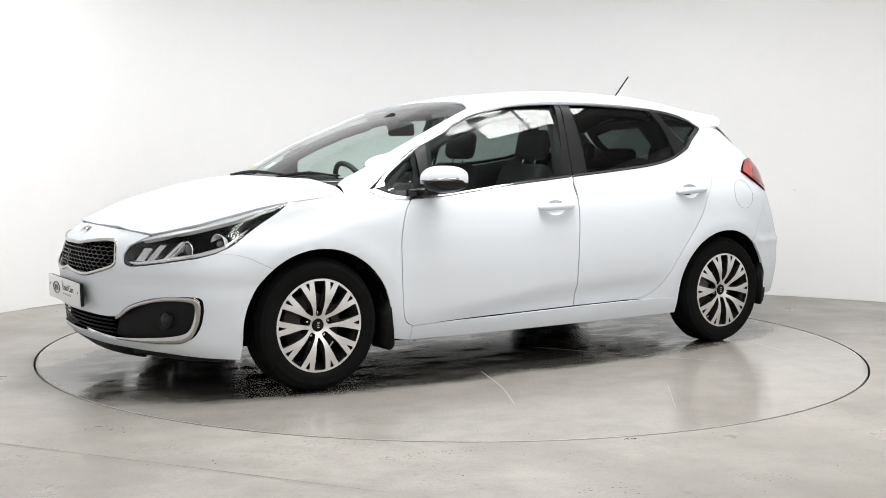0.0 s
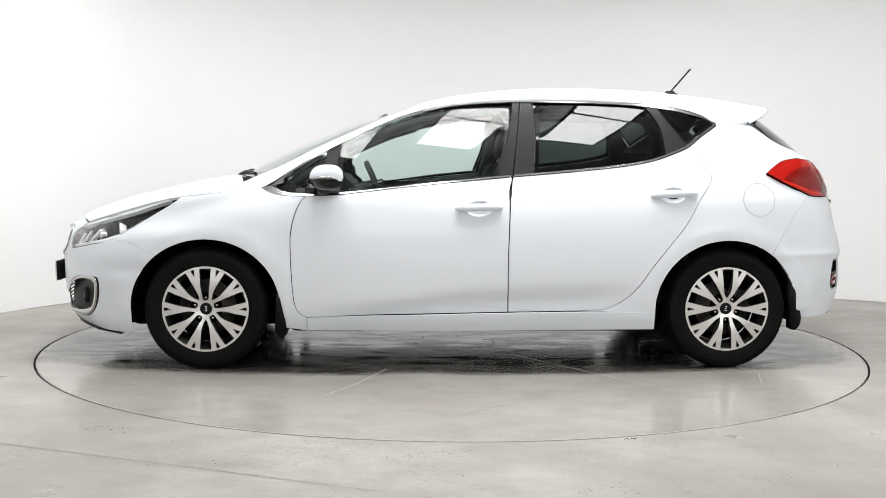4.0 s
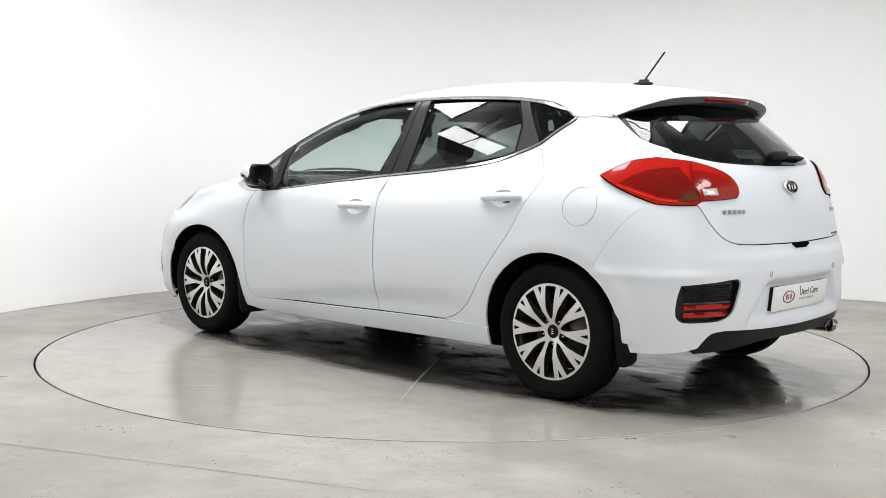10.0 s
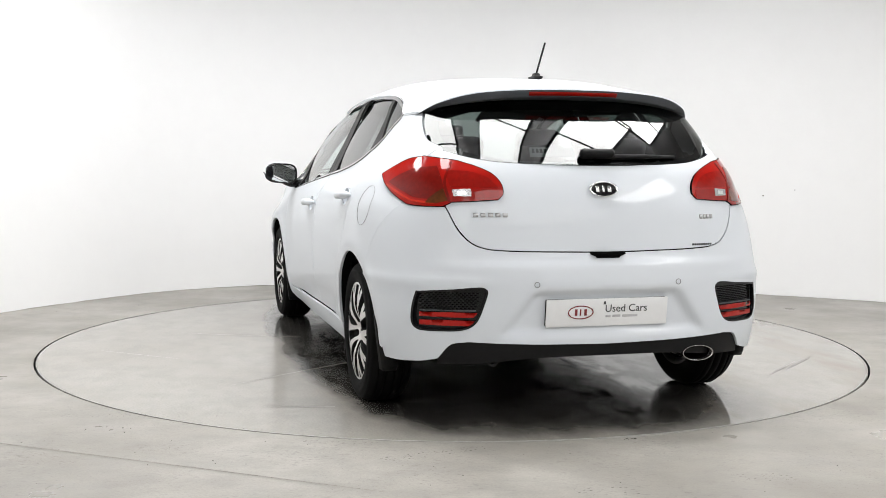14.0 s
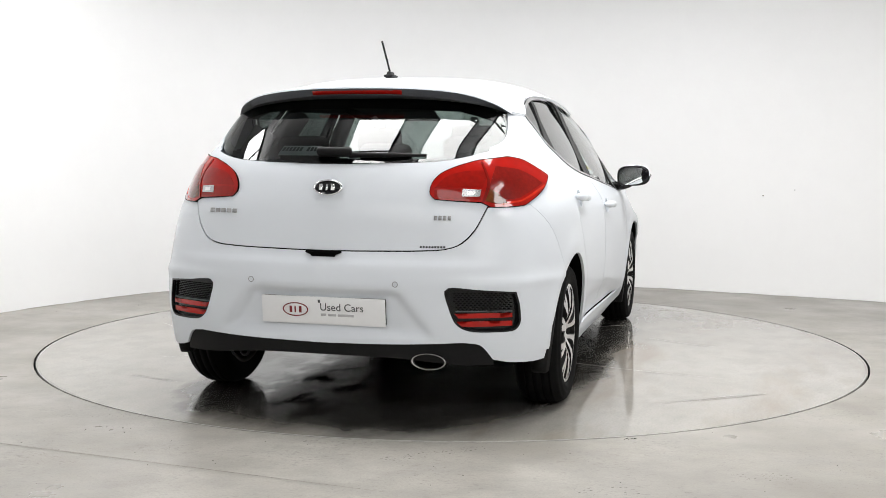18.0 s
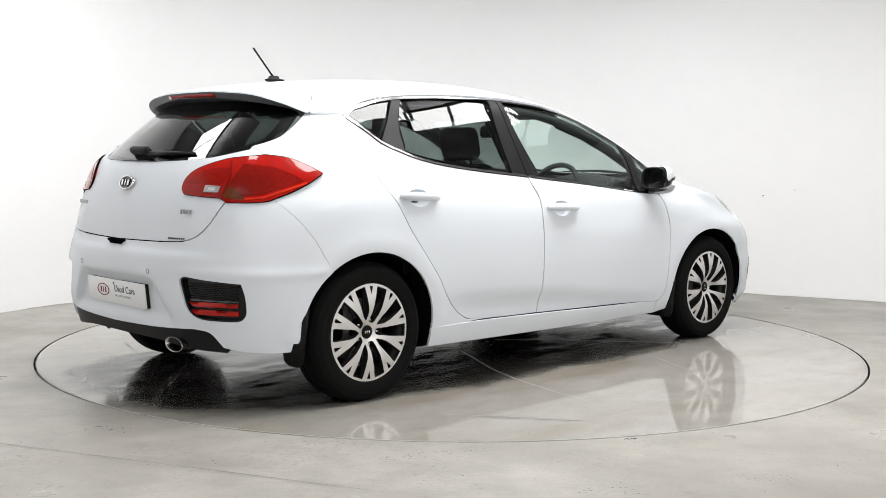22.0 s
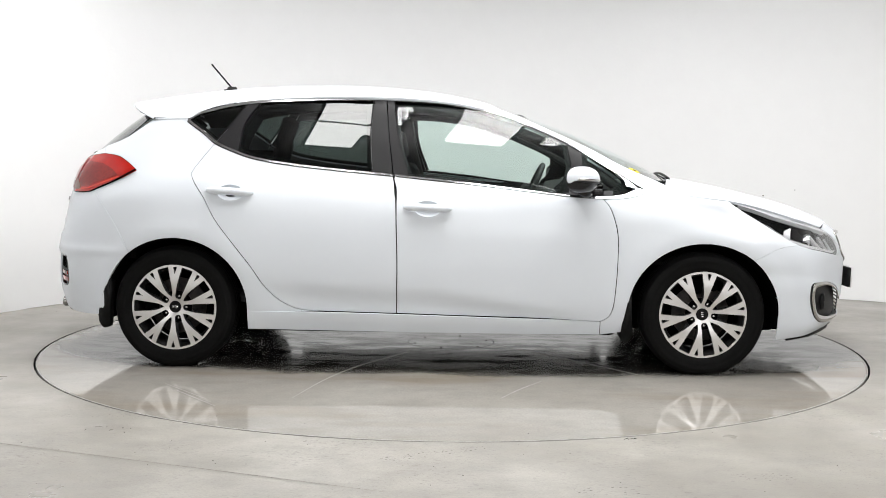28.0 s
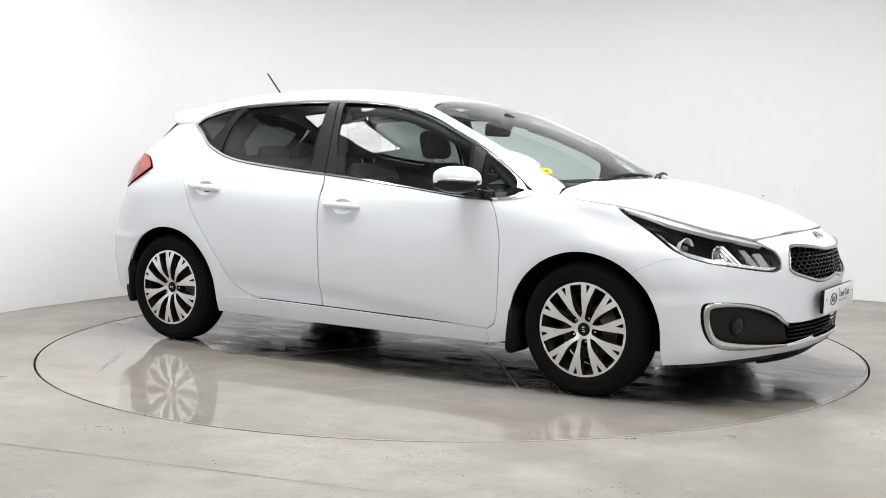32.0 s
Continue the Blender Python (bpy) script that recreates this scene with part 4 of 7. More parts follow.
def smooth_rear(loop, out):
    """The rear pane's even curve, wrapped round at its ends."""
    base = lift_rear(out)
    pts = [base(*q) for q in loop] + [base(a, b) for a in np.linspace(-0.45, 0.45, 9) for b in np.linspace(1.1, 1.3, 5)]

    def bulge(p):
        return 0.9 * (p.z - 1.19) ** 2

    m = np.array([(1, p.z, p.y**2, p.y**4) for p in pts])
    k = np.linalg.lstsq(m, np.array([p.x - bulge(p) for p in pts]), rcond=None)[0]

    def lift(a, z):
        p = base(a, z)
        return Vector((float(np.dot(k, (1, p.z, p.y**2, p.y**4))) + bulge(p), p.y, p.z))
    return lift


GLASS_SIDE = (-1.751, 1.116, -1.64, 1.157, -1.555, 1.211, -1.487, 1.264)
half = open_loop(tail(*GLASS_LOW), tail(0.60, 1.102) + side(*GLASS_SIDE[:2]), side(*GLASS_SIDE), side(-1.487, 1.264) + tail(0.47, 1.312, 0.25, 1.325, 0, 1.33), where="rear")
rg = full(half)
rear_glass = part("rear_window", panel_mesh(rg, smooth_rear(rg, -0.002), step=0.05, depth=0, gap=0.002), GLASS_DARK, car, "dark tinted rear window")
part("window_border", panel_mesh(rg, smooth_rear(rg, -0.008), [[(a * 0.86, 1.19 + (b - 1.19) * 0.78 - 0.016) for a, b in rg]], step=0.05, depth=0, gap=0.001), BLACK_GLOSS, rear_glass, "black ceramic border")


def dlo(a, b):
    """The part of the window's upper line between two x, from the front one to the rear one."""
    pts = list(zip(DLO_TOP[::2], DLO_TOP[1::2]))
    xs, zs = [p[0] for p in pts][::-1], [p[1] for p in pts][::-1]
    mid = [p for p in pts if b < p[0] < a]
    ends = [(a, float(np.interp(a, xs, zs))), *mid, (b, float(np.interp(b, xs, zs)))]
    return tuple(c for p in ends for c in p)


def window(name, curves, mat, label, parent=None, out=-0.006):
    return hull_skin(name, loop_of(*curves), out, mat, depth=0, parent=parent or car, label=label, gap=0.0)


fq = loop_of(side(0.715, 0.889, 0.82, 0.884, 0.92, 0.896, 0.985, 0.922), side(*dlo(0.985, 0.72)), side(0.72, 1.109, 0.725, 1.0, 0.715, 0.889))
both("window_seal", panel_mesh(fq, smooth_side(fq, -0.0105, 1.35, 0.24), [inset(fq, 0.020)], step=0.03, depth=0, gap=0.001), BLACK_PLASTIC, car, "black band round the pane")
both("quarter_light", panel_mesh(fq, smooth_side(fq, -0.006, 1.35, 0.24), step=0.04, depth=0, gap=0.004), GLASS, car, "small tinted front quarter window")
fg = loop_of(side(-0.145, 0.975, 0.18, 0.942, 0.47, 0.909, 0.66, 0.893), side(0.66, 0.893, 0.675, 1.02, 0.655, 1.146), side(*dlo(0.655, -0.235)), side(-0.235, 1.37, -0.205, 1.17, -0.145, 0.975))
both("window_seal", panel_mesh(fg, smooth_side(fg, -0.0125), [inset(fg, 0.020)], step=0.03, depth=0, gap=0.001), BLACK_PLASTIC, car, "black band round the pane")
both("door_window", panel_mesh(fg, smooth_side(fg, -0.008), step=0.05, depth=0, gap=0.006), GLASS, car, "clear green-tinted front door window")
rgl = loop_of(side(-1.02, 1.092, -0.96, 1.072, -0.83, 1.047, -0.55, 1.014, -0.33, 0.995), side(-0.33, 0.995, -0.345, 1.18, -0.335, 1.372), side(*dlo(-0.335, -0.925)), side(-0.925, 1.357, -1.0, 1.235) + side(-1.02, 1.092))
both("window_seal", panel_mesh(rgl, smooth_side(rgl, -0.0125), [inset(rgl, 0.024)], step=0.03, depth=0, gap=0.001), BLACK_PLASTIC, car, "black band round the pane")
both("door_window", panel_mesh(rgl, smooth_side(rgl, -0.008), step=0.05, depth=0, gap=0.006), GLASS_DARK, car, "dark privacy rear door window")
rq = loop_of(side(-1.14, 1.152, -1.20, 1.198, -1.285, 1.255), side(*flip(dlo(-0.99, -1.285))), side(-0.99, 1.35, -1.06, 1.25, -1.14, 1.152))
both("window_seal", panel_mesh(rq, smooth_side(rq, -0.0125), [inset(rq, 0.016)], step=0.03, depth=0, gap=0.001), BLACK_PLASTIC, car, "black band round the pane")
both("quarter_window", panel_mesh(rq, smooth_side(rq, -0.006), step=0.04, depth=0, gap=0.008), GLASS_DARK, car, "dark privacy rear quarter window")

# black pillar trims
trim = loop_of(side(-0.222, 0.985, -0.145, 0.975), side(-0.145, 0.975, -0.205, 1.17, -0.235, 1.37), side(*dlo(-0.235, -0.272)), side(-0.272, 1.372, -0.25, 1.18, -0.222, 0.985))
both("b_pillar_trim", panel_mesh(trim, lift_front(0.0), step=0.04, gap=0.001, depth=0.01), PILLAR, car, "satin black pillar trim")
trim = loop_of(side(-0.33, 0.995, -0.226, 0.985), side(-0.226, 0.985, -0.253, 1.18, -0.275, 1.372), side(*dlo(-0.275, -0.335)), side(-0.335, 1.372, -0.345, 1.18, -0.33, 0.995))
both("b_pillar_trim", panel_mesh(trim, lift_front(0.0), step=0.04, gap=0.001, depth=0.01), PILLAR, car, "satin black pillar trim")
trim = loop_of(side(-1.135, 1.145, -1.08, 1.118, -1.02, 1.092), side(-1.02, 1.092, -1.0, 1.235, -0.925, 1.357), side(*dlo(-0.925, -0.985)), side(-0.985, 1.352, -1.055, 1.25, -1.135, 1.145))
both("c_pillar_trim", panel_mesh(trim, lift_front(0.0), step=0.04, gap=0.001, depth=0.01), PILLAR, car, "satin black pillar trim")
trim = loop_of(side(0.66, 0.893, 0.72, 0.888), side(0.72, 0.888, 0.728, 1.0, 0.722, 1.107), side(*dlo(0.722, 0.652)), side(0.652, 1.147, 0.672, 1.02, 0.66, 0.893))
both("window_bar", panel_mesh(trim, lift_front(-0.002), step=0.04, gap=0.0, depth=0.01), PILLAR, car, "satin black window divider")


def strip(name, pts, width, out, mat, label="", where=lift_front, thick=0.006):
    """A narrow band on the hull along (s, z) points, on their inner or outer side by the sign of width."""
    p = [np.array(q) for q in curve_points(metres(pts), 0.02)]
    bm = bmesh.new()
    up, lo, u2, l2 = [], [], [], []
    for i, q in enumerate(p):
        d = p[min(i + 1, len(p) - 1)] - p[max(i - 1, 0)]
        n = np.array([-d[1], d[0]]) / max(np.linalg.norm(d), 1e-9)
        r = q + n * width
        up.append(bm.verts.new(where(out)(*q)))
        lo.append(bm.verts.new(where(out)(*r)))
        u2.append(bm.verts.new(where(out - thick)(*q)))
        l2.append(bm.verts.new(where(out - thick)(*r)))
    for a, b in ((up, lo), (lo, l2), (u2, up)):
        for i in range(len(p) - 1):
            bm.faces.new((a[i], a[i + 1], b[i + 1], b[i]))
    for e in bm.edges:
        if len(e.link_faces) == 2:
            e.smooth = False
    bmesh.ops.recalc_face_normals(bm, faces=bm.faces[:])
    return both(name, bm, mat, car, label)


strip("belt_trim", side(1.0, 0.922, 0.93, 0.894, 0.82, 0.882, 0.62, 0.893, 0.47, 0.909, 0.18, 0.943, -0.218, 0.984), -0.010, 0.004, TRIM_CHROME, "polished metal strip under the front windows")
strip("belt_trim", side(-0.232, 0.985, -0.55, 1.014, -0.83, 1.047, -0.96, 1.074, -1.04, 1.102, -1.14, 1.145, -1.20, 1.192, -1.295, 1.257), -0.010, 0.004, TRIM_CHROME, "polished metal strip under the rear windows")
strip("belt_seal", side(0.80, 0.8825, 0.62, 0.893, 0.47, 0.909, 0.18, 0.943, -0.218, 0.984), -0.0128, 0.0012, RUBBER, "thin black seal under the metal strip")
strip("belt_seal", side(-0.232, 0.985, -0.55, 1.014, -0.83, 1.047, -0.96, 1.074, -1.04, 1.102, -1.14, 1.145, -1.20, 1.192, -1.295, 1.257), -0.0128, 0.0012, RUBBER, "thin black seal under the metal strip")
strip("roof_trim", side(*DLO_TOP), -0.013, 0.003, TRIM_CHROME, "polished metal strip along the roof edge")
strip("roof_seal", side(*DLO_TOP), 0.008, 0.002, RUBBER, "black rubber seal along the roof edge")
# ---------------------------------------------------------------- inner shell, arches, underside
# black liner added behind the skin: it darkens the gaps and stops light
bm = bmesh.new()
rows = []
for z in (0.20, 0.27, 0.40, 0.55, 0.68, 0.78, 0.86, 0.90):
    row = []
    for k in range(121):
        p = hull_point(k / 120, z, -0.045)
        row.append(bm.verts.new(p))
    rows.append(row)
for a, b in zip(rows, rows[1:]):
    for i in range(120):
        c = (a[i].co + b[i + 1].co) / 2
        if any(((c.x - w[0]) / (w[2] + 0.02)) ** 2 + ((c.z - 0.31) / (w[3] + 0.02)) ** 2 < 1 or (abs(c.x - w[0]) < w[2] and c.z < 0.31) for w in (ARCH_F, ARCH_R)) and c.y > 0.55:
            continue
        if (c.z > 0.72 and c.x > 1.1) or (c.z < 0.36 and c.x < -1.55):
            continue
        bm.faces.new((a[i], a[i + 1], b[i + 1], b[i]))
bmesh.ops.delete(bm, geom=[v for v in bm.verts if not v.link_faces], context="VERTS")
bmesh.ops.mirror(bm, geom=bm.verts[:] + bm.edges[:] + bm.faces[:], axis="Y", merge_dist=1e-4)
bmesh.ops.recalc_face_normals(bm, faces=bm.faces[:])
part("inner_shell", bm, BLACK_MATT, car)

bm = bmesh.new()
soft_box(bm, (2.95, 1.10, 0.13), Matrix.Translation((0.285, 0, 0.245)), 0.03)
soft_box(bm, (1.84, 1.56, 0.05), Matrix.Translation((0.0, 0, 0.222)), 0.02)
soft_box(bm, (1.84, 1.36, 0.08), Matrix.Translation((0.0, 0, 0.203)), 0.03)
soft_box(bm, (0.26, 1.06, 0.08), Matrix.Translation((1.82, 0, 0.225)), 0.02)
soft_box(bm, (0.34, 1.22, 0.08), Matrix.Translation((-1.76, 0, 0.335)), 0.03)
part("underbody", bm, BLACK_MATT, car)
bm = bmesh.new()
soft_box(bm, (0.9, 1.3, 0.30), Matrix.Translation((1.5, 0, 0.58)), 0.08)
part("engine_bay", bm, BLACK_MATT, car)

for a in (ARCH_F, ARCH_R):
    bm = bmesh.new()
    n = 30
    out, inn, deep = [], [], []
    for k in range(n + 1):
        t = radians(-12 + 204 * k / n)
        x, z = a[0] + (a[2] - 0.004) * math.cos(t), a[1] + (a[3] - 0.004) * math.sin(t)
        s = side(x, max(z, 0.2))[0]
        y = hull_point(s[0], s[1]).y
        out.append(bm.verts.new((x, y - 0.014, z)))
        inn.append(bm.verts.new((a[0] + (x - a[0]) * 0.985, y - 0.07, a[1] + (z - a[1]) * 0.985)))
        deep.append(bm.verts.new((a[0] + (x - a[0]) * 0.97, 0.52, a[1] + (z - a[1]) * 0.97)))
    for p, q in ((out, inn), (inn, deep)):
        for k in range(n):
            bm.faces.new((p[k], p[k + 1], q[k + 1], q[k]))
    c = bm.verts.new((a[0], 0.52, a[1]))
    for k in range(n):
        bm.faces.new((deep[k], deep[k + 1], c))
    bmesh.ops.recalc_face_normals(bm, faces=bm.faces[:])
    both("wheel_arch_liner", bm, BLACK_MATT, car, "matt black wheel arch liner")

# mud flaps
def flap(name, pts, y0):
    """A thick rubber flap, its outer edge just proud of the body side."""
    bm = bmesh.new()
    a = [bm.verts.new((x, hull_point(*side(x, max(z, 0.24))[0]).y + 0.003, z)) for x, z in pts]
    b = [bm.verts.new((x, y0, z)) for x, z in pts]
    n = len(pts)
    bm.faces.new(a)
    bm.faces.new(b[::-1])
    for k in range(n):
        bm.faces.new((a[k], b[k], b[(k + 1) % n], a[(k + 1) % n]))
    bmesh.ops.recalc_face_normals(bm, faces=bm.faces[:])
    bmesh.ops.bevel(bm, geom=bm.edges[:], offset=0.004, segments=2, affect="EDGES")
    both(name, bm, RUBBER, car, "black rubber mud flap")


flap("mud_flap", [(0.972, 0.40), (0.947, 0.36), (0.929, 0.27), (0.920, 0.178), (0.932, 0.160), (0.955, 0.154), (0.982, 0.19), (0.975, 0.30)], 0.70)
flap("mud_flap", [(-1.650, 0.455), (-1.684, 0.405), (-1.712, 0.335), (-1.728, 0.265), (-1.724, 0.218), (-1.698, 0.192), (-1.668, 0.198), (-1.660, 0.33)], 0.77)

# ---------------------------------------------------------------- wheels
def rim_outline():
    holes = []
    for k in range(10):
        t0 = radians(36 * k)
        if k % 2 == 0:
            prof = [(0.0430, 0.007), (0.047, 0.0125), (0.055, 0.0155), (0.066, 0.0165), (0.085, 0.0185), (0.115, 0.0225), (0.16, 0.0258), (0.198, 0.0285), (0.2045, 0.0265)]
        else:
            prof = [(0.055, 0.0012), (0.063, 0.0058), (0.076, 0.0128), (0.092, 0.0178), (0.115, 0.0215), (0.16, 0.0252), (0.198, 0.0285), (0.2045, 0.0265)]
        left = [(r, w) for r, w in prof]
        loop = []
        for r, w in left:
            loop.append((r * math.cos(t0) - w * math.sin(t0), r * math.sin(t0) + w * math.cos(t0)))
        for r, w in left[::-1]:
            loop.append((r * math.cos(t0) + w * math.sin(t0), r * math.sin(t0) - w * math.cos(t0)))
        holes.append(loop)
        t1 = radians(36 * k + 18)
        tri = []
        for r, w in ((0.168, 0.0), (0.2035, 0.0095), (0.2065, 0.0), (0.2035, -0.0095)):
            tri.append((r * math.cos(t1) - w * math.sin(t1), r * math.sin(t1) + w * math.cos(t1)))
        holes.append(tri)
    outer = [(0.2155 * math.cos(u), 0.2155 * math.sin(u)) for u in np.linspace(0, 2 * math.pi, 97)[:-1]]
    return outer, holes


def rim_lift(x, y):
    r = math.hypot(x, y)
    return Vector((x, y, 0.008 - 0.026 * math.exp(-(r / 0.055) ** 2) + 0.012 * math.exp(-((r - 0.13) / 0.06) ** 2)))


def make_wheel():
    """A wheel about its own z axis, the outer face up."""
    wheel = new("wheel")
    wheel["label"] = "black tyre on a silver ten-spoke alloy wheel"
    wheel.parent = car
    bm = bmesh.new()
    h, r = 0.1, 0.309
    prof = [(0.212, -h + 0.016), (0.226, -h + 0.006), (0.25, -h), (0.278, -h + 0.004), (0.296, -h + 0.02), (0.306, -h + 0.042)]
    tread = []
    for g in (-0.050, -0.018, 0.018, 0.050):
        tread += [(r, g - 0.004), (r - 0.007, g - 0.003), (r - 0.007, g + 0.003), (r, g + 0.004)]
    prof += tread + [(0.306, h - 0.042), (0.296, h - 0.02), (0.290, h - 0.012), (0.288, h - 0.0125), (0.278, h - 0.004), (0.262, h - 0.0005), (0.260, h - 0.002), (0.25, h), (0.226, h - 0.006), (0.212, h - 0.016)]
    lathe(bm, prof, 96)
    tyre = part("tyre", bm, TYRE, wheel, "black rubber tyre")
    # barrel, lip and spokes
    bm = bmesh.new()
    lathe(bm, [(0.2155, 0.076), (0.2185, 0.0855), (0.2215, 0.086), (0.2215, 0.080), (0.216, 0.074), (0.196, 0.06), (0.188, 0.03), (0.186, -0.06), (0.20, -0.09), (0.214, -0.09)], 96)
    part("rim", bm, RIM_DARK, wheel, "dark grey rim barrel")
    bm = bmesh.new()
    lathe(bm, [(0.2145, 0.0855), (0.2185, 0.0868), (0.2222, 0.0862), (0.2222, 0.083)], 96)
    part("rim_lip", bm, RIM_FACE, wheel, "bright machined rim lip")
    outer, holes = rim_outline()
    bm = panel_mesh(outer, rim_lift, holes, step=0.016, depth=0.026, gap=0, flip_to=Vector((0, 0, 1)))
    for f in bm.faces:
        if abs(f.normal.z) < 0.6:
            f.material_index = 1
    bmesh.ops.translate(bm, verts=bm.verts[:], vec=(0, 0, 0.077))
    part("spokes", bm, [RIM_FACE, RIM_DARK], wheel, "machined silver spokes with dark grey pockets")
    bm = bmesh.new()
    for k in range(10):
        t0 = radians(36 * k)
        soft_box(bm, (0.125, 0.034, 0.016), Matrix.Rotation(t0 + radians(18), 4, "Z") @ Matrix.Translation((0.145, 0, 0.050)) @ Matrix.Rotation(0.03, 4, "Y"), 0.005, 2)
    part("spoke_back", bm, RIM_DARK, wheel)
    bm = bmesh.new()
    lathe(bm, [(0.0, 0.04), (0.080, 0.04), (0.080, 0.050), (0.0, 0.052)], 32)
    part("hub_back", bm, BLACK_MATT, wheel)
    bm = bmesh.new()
    lathe(bm, [(0.0, 0.0705), (0.020, 0.0705), (0.0290, 0.0690), (0.0310, 0.066), (0.0310, 0.055)], 40)
    cap = part("centre_cap", bm, RUBBER, wheel, "black centre cap with a silver emblem")
    bm = bmesh.new()
    for dx, w, lean in ((-0.010, 0.005, 0), (0.000, 0.003, 0), (0.010, 0.005, 0)):
        soft_box(bm, (w, 0.013, 0.0016), Matrix.Translation((dx, 0, 0.0713)) @ Matrix.Rotation(lean, 4, "Z"), 0.0004, 1)
    part("emblem", bm, SILVER, cap, "silver emblem bars")
    for k in range(5):
        t0 = radians(72 * k)
        bm = bmesh.new()
        lathe(bm, [(0.0, 0.069), (0.006, 0.0685), (0.0092, 0.064), (0.0095, 0.045)], 6, Matrix.Translation((0.0565 * math.cos(t0), 0.0565 * math.sin(t0), 0)))
        part("wheel_nut", bm, STEEL, wheel, "steel wheel nut")
    bm = bmesh.new()
    lathe(bm, [(0.06, -0.012), (0.142, -0.012), (0.142, 0.006), (0.06, 0.006), (0.06, 0.03), (0.0, 0.03)], 48)
    part("brake_disc", bm, STEEL_WORN, wheel, "worn steel brake disc")
    bm = bmesh.new()
    soft_box(bm, (0.07, 0.15, 0.06), Matrix.Translation((-0.135, 0.03, 0.0)), 0.012)
    part("brake_caliper", bm, BLACK_MATT, wheel)
    bm = bmesh.new()
    lathe(bm, [(0.0, -0.075), (0.185, -0.075)], 48)
    part("backing_plate", bm, BLACK_MATT, wheel)
    return wheel


first = make_wheel()
WHEELS = ((1.325, 1, 90, 0.305), (-1.325, 1, 270, 0.307), (1.325, -1, 280, 0.303), (-1.325, -1, -2, 0.307))
for n, (x, sy, spin, z) in enumerate(WHEELS):
    m = pose(x, sy * 0.772, z) @ (pose(0, 0, 0, -90) if sy > 0 else pose(0, 0, 0, 90)) @ pose(0, 0, 0, 0, 0, spin if sy < 0 else -spin)
    if n == 0:
        first.matrix_basis = m
    else:
        copy_thing(first, m)

# ---------------------------------------------------------------- lamps
# headlamp: bucket, inner pieces and lens
LAMP = (nose(0.505, 0.714, 0.45, 0.671), nose(0.45, 0.671, 0.446, 0.635, 0.464, 0.594, 0.50, 0.583), nose(0.50, 0.583, 0.54, 0.586, 0.67, 0.609, 0.76, 0.628) + side(1.80, 0.651),
        side(1.80, 0.651, 1.735, 0.681, 1.66, 0.729, 1.585, 0.776, 1.51, 0.821, 1.447, 0.865), side(1.447, 0.866, 1.57, 0.838, 1.71, 0.799) + nose(0.65, 0.759, 0.505, 0.714))
lamp_loop = loop_of(*LAMP, step=0.015)


def lamp_shape(name, loop, out, mat, parent, depth=0.003, step=0.02, gap=0.001, label=""):
    return part(name, panel_mesh(loop, lift_front(out), step=step, depth=depth, gap=gap), mat, parent, label)


head = lamp_shape("headlamp", lamp_loop, -0.062, LAMP_BUCKET, car, label="clear headlamp with chrome and dark inner parts")
rimring = panel_mesh(lamp_loop, lift_front(-0.010), [inset(lamp_loop, 0.006)], step=0.03, depth=0.05, gap=0.0008)
part("bezel", rimring, LAMP_DARK, head, "black lamp bezel")
# white upper brow of the lamp
brow = loop_of(nose(0.46, 0.688, 0.50, 0.712), nose(0.505, 0.714, 0.65, 0.759) + side(1.71, 0.799, 1.57, 0.838, 1.45, 0.865), side(1.45, 0.865, 1.53, 0.843, 1.60, 0.821, 1.68, 0.792) + nose(0.66, 0.744, 0.56, 0.713, 0.46, 0.688), step=0.015)
lamp_shape("brow", brow, -0.006, PAINT_IN, head, depth=0.02, label="white upper brow inside the lamp")
# daylight strip along the lower edge
low = loop_of(nose(0.467, 0.606, 0.50, 0.594, 0.54, 0.597, 0.67, 0.620, 0.75, 0.638) + side(1.79, 0.664, 1.73, 0.70, 1.67, 0.745), side(1.67, 0.745, 1.645, 0.758), side(1.645, 0.758, 1.70, 0.725, 1.77, 0.688) + nose(0.74, 0.654, 0.66, 0.634, 0.54, 0.611, 0.50, 0.608, 0.467, 0.606), step=0.012)
strip_ob = lamp_shape("daylight_strip", low, -0.018, SILVER_TRIM, head, depth=0.012, label="silver daylight strip")
bm = bmesh.new()
for k in range(14):
    y = 0.50 + 0.235 * k / 13
    s, z = nose(y, float(np.interp(y, [0.5, 0.67, 0.74], [0.601, 0.627, 0.645])))[0]
    p = hull_point(s, z, -0.016)
    soft_box(bm, (0.005, 0.009, 0.005), Matrix.Translation(p) @ Matrix.Rotation(0.9 * (y - 0.3), 4, "Z"), 0.001, 1)
part("lamp_cells", bm, LAMP_CLEAR, strip_ob, "small clear lamp cells")
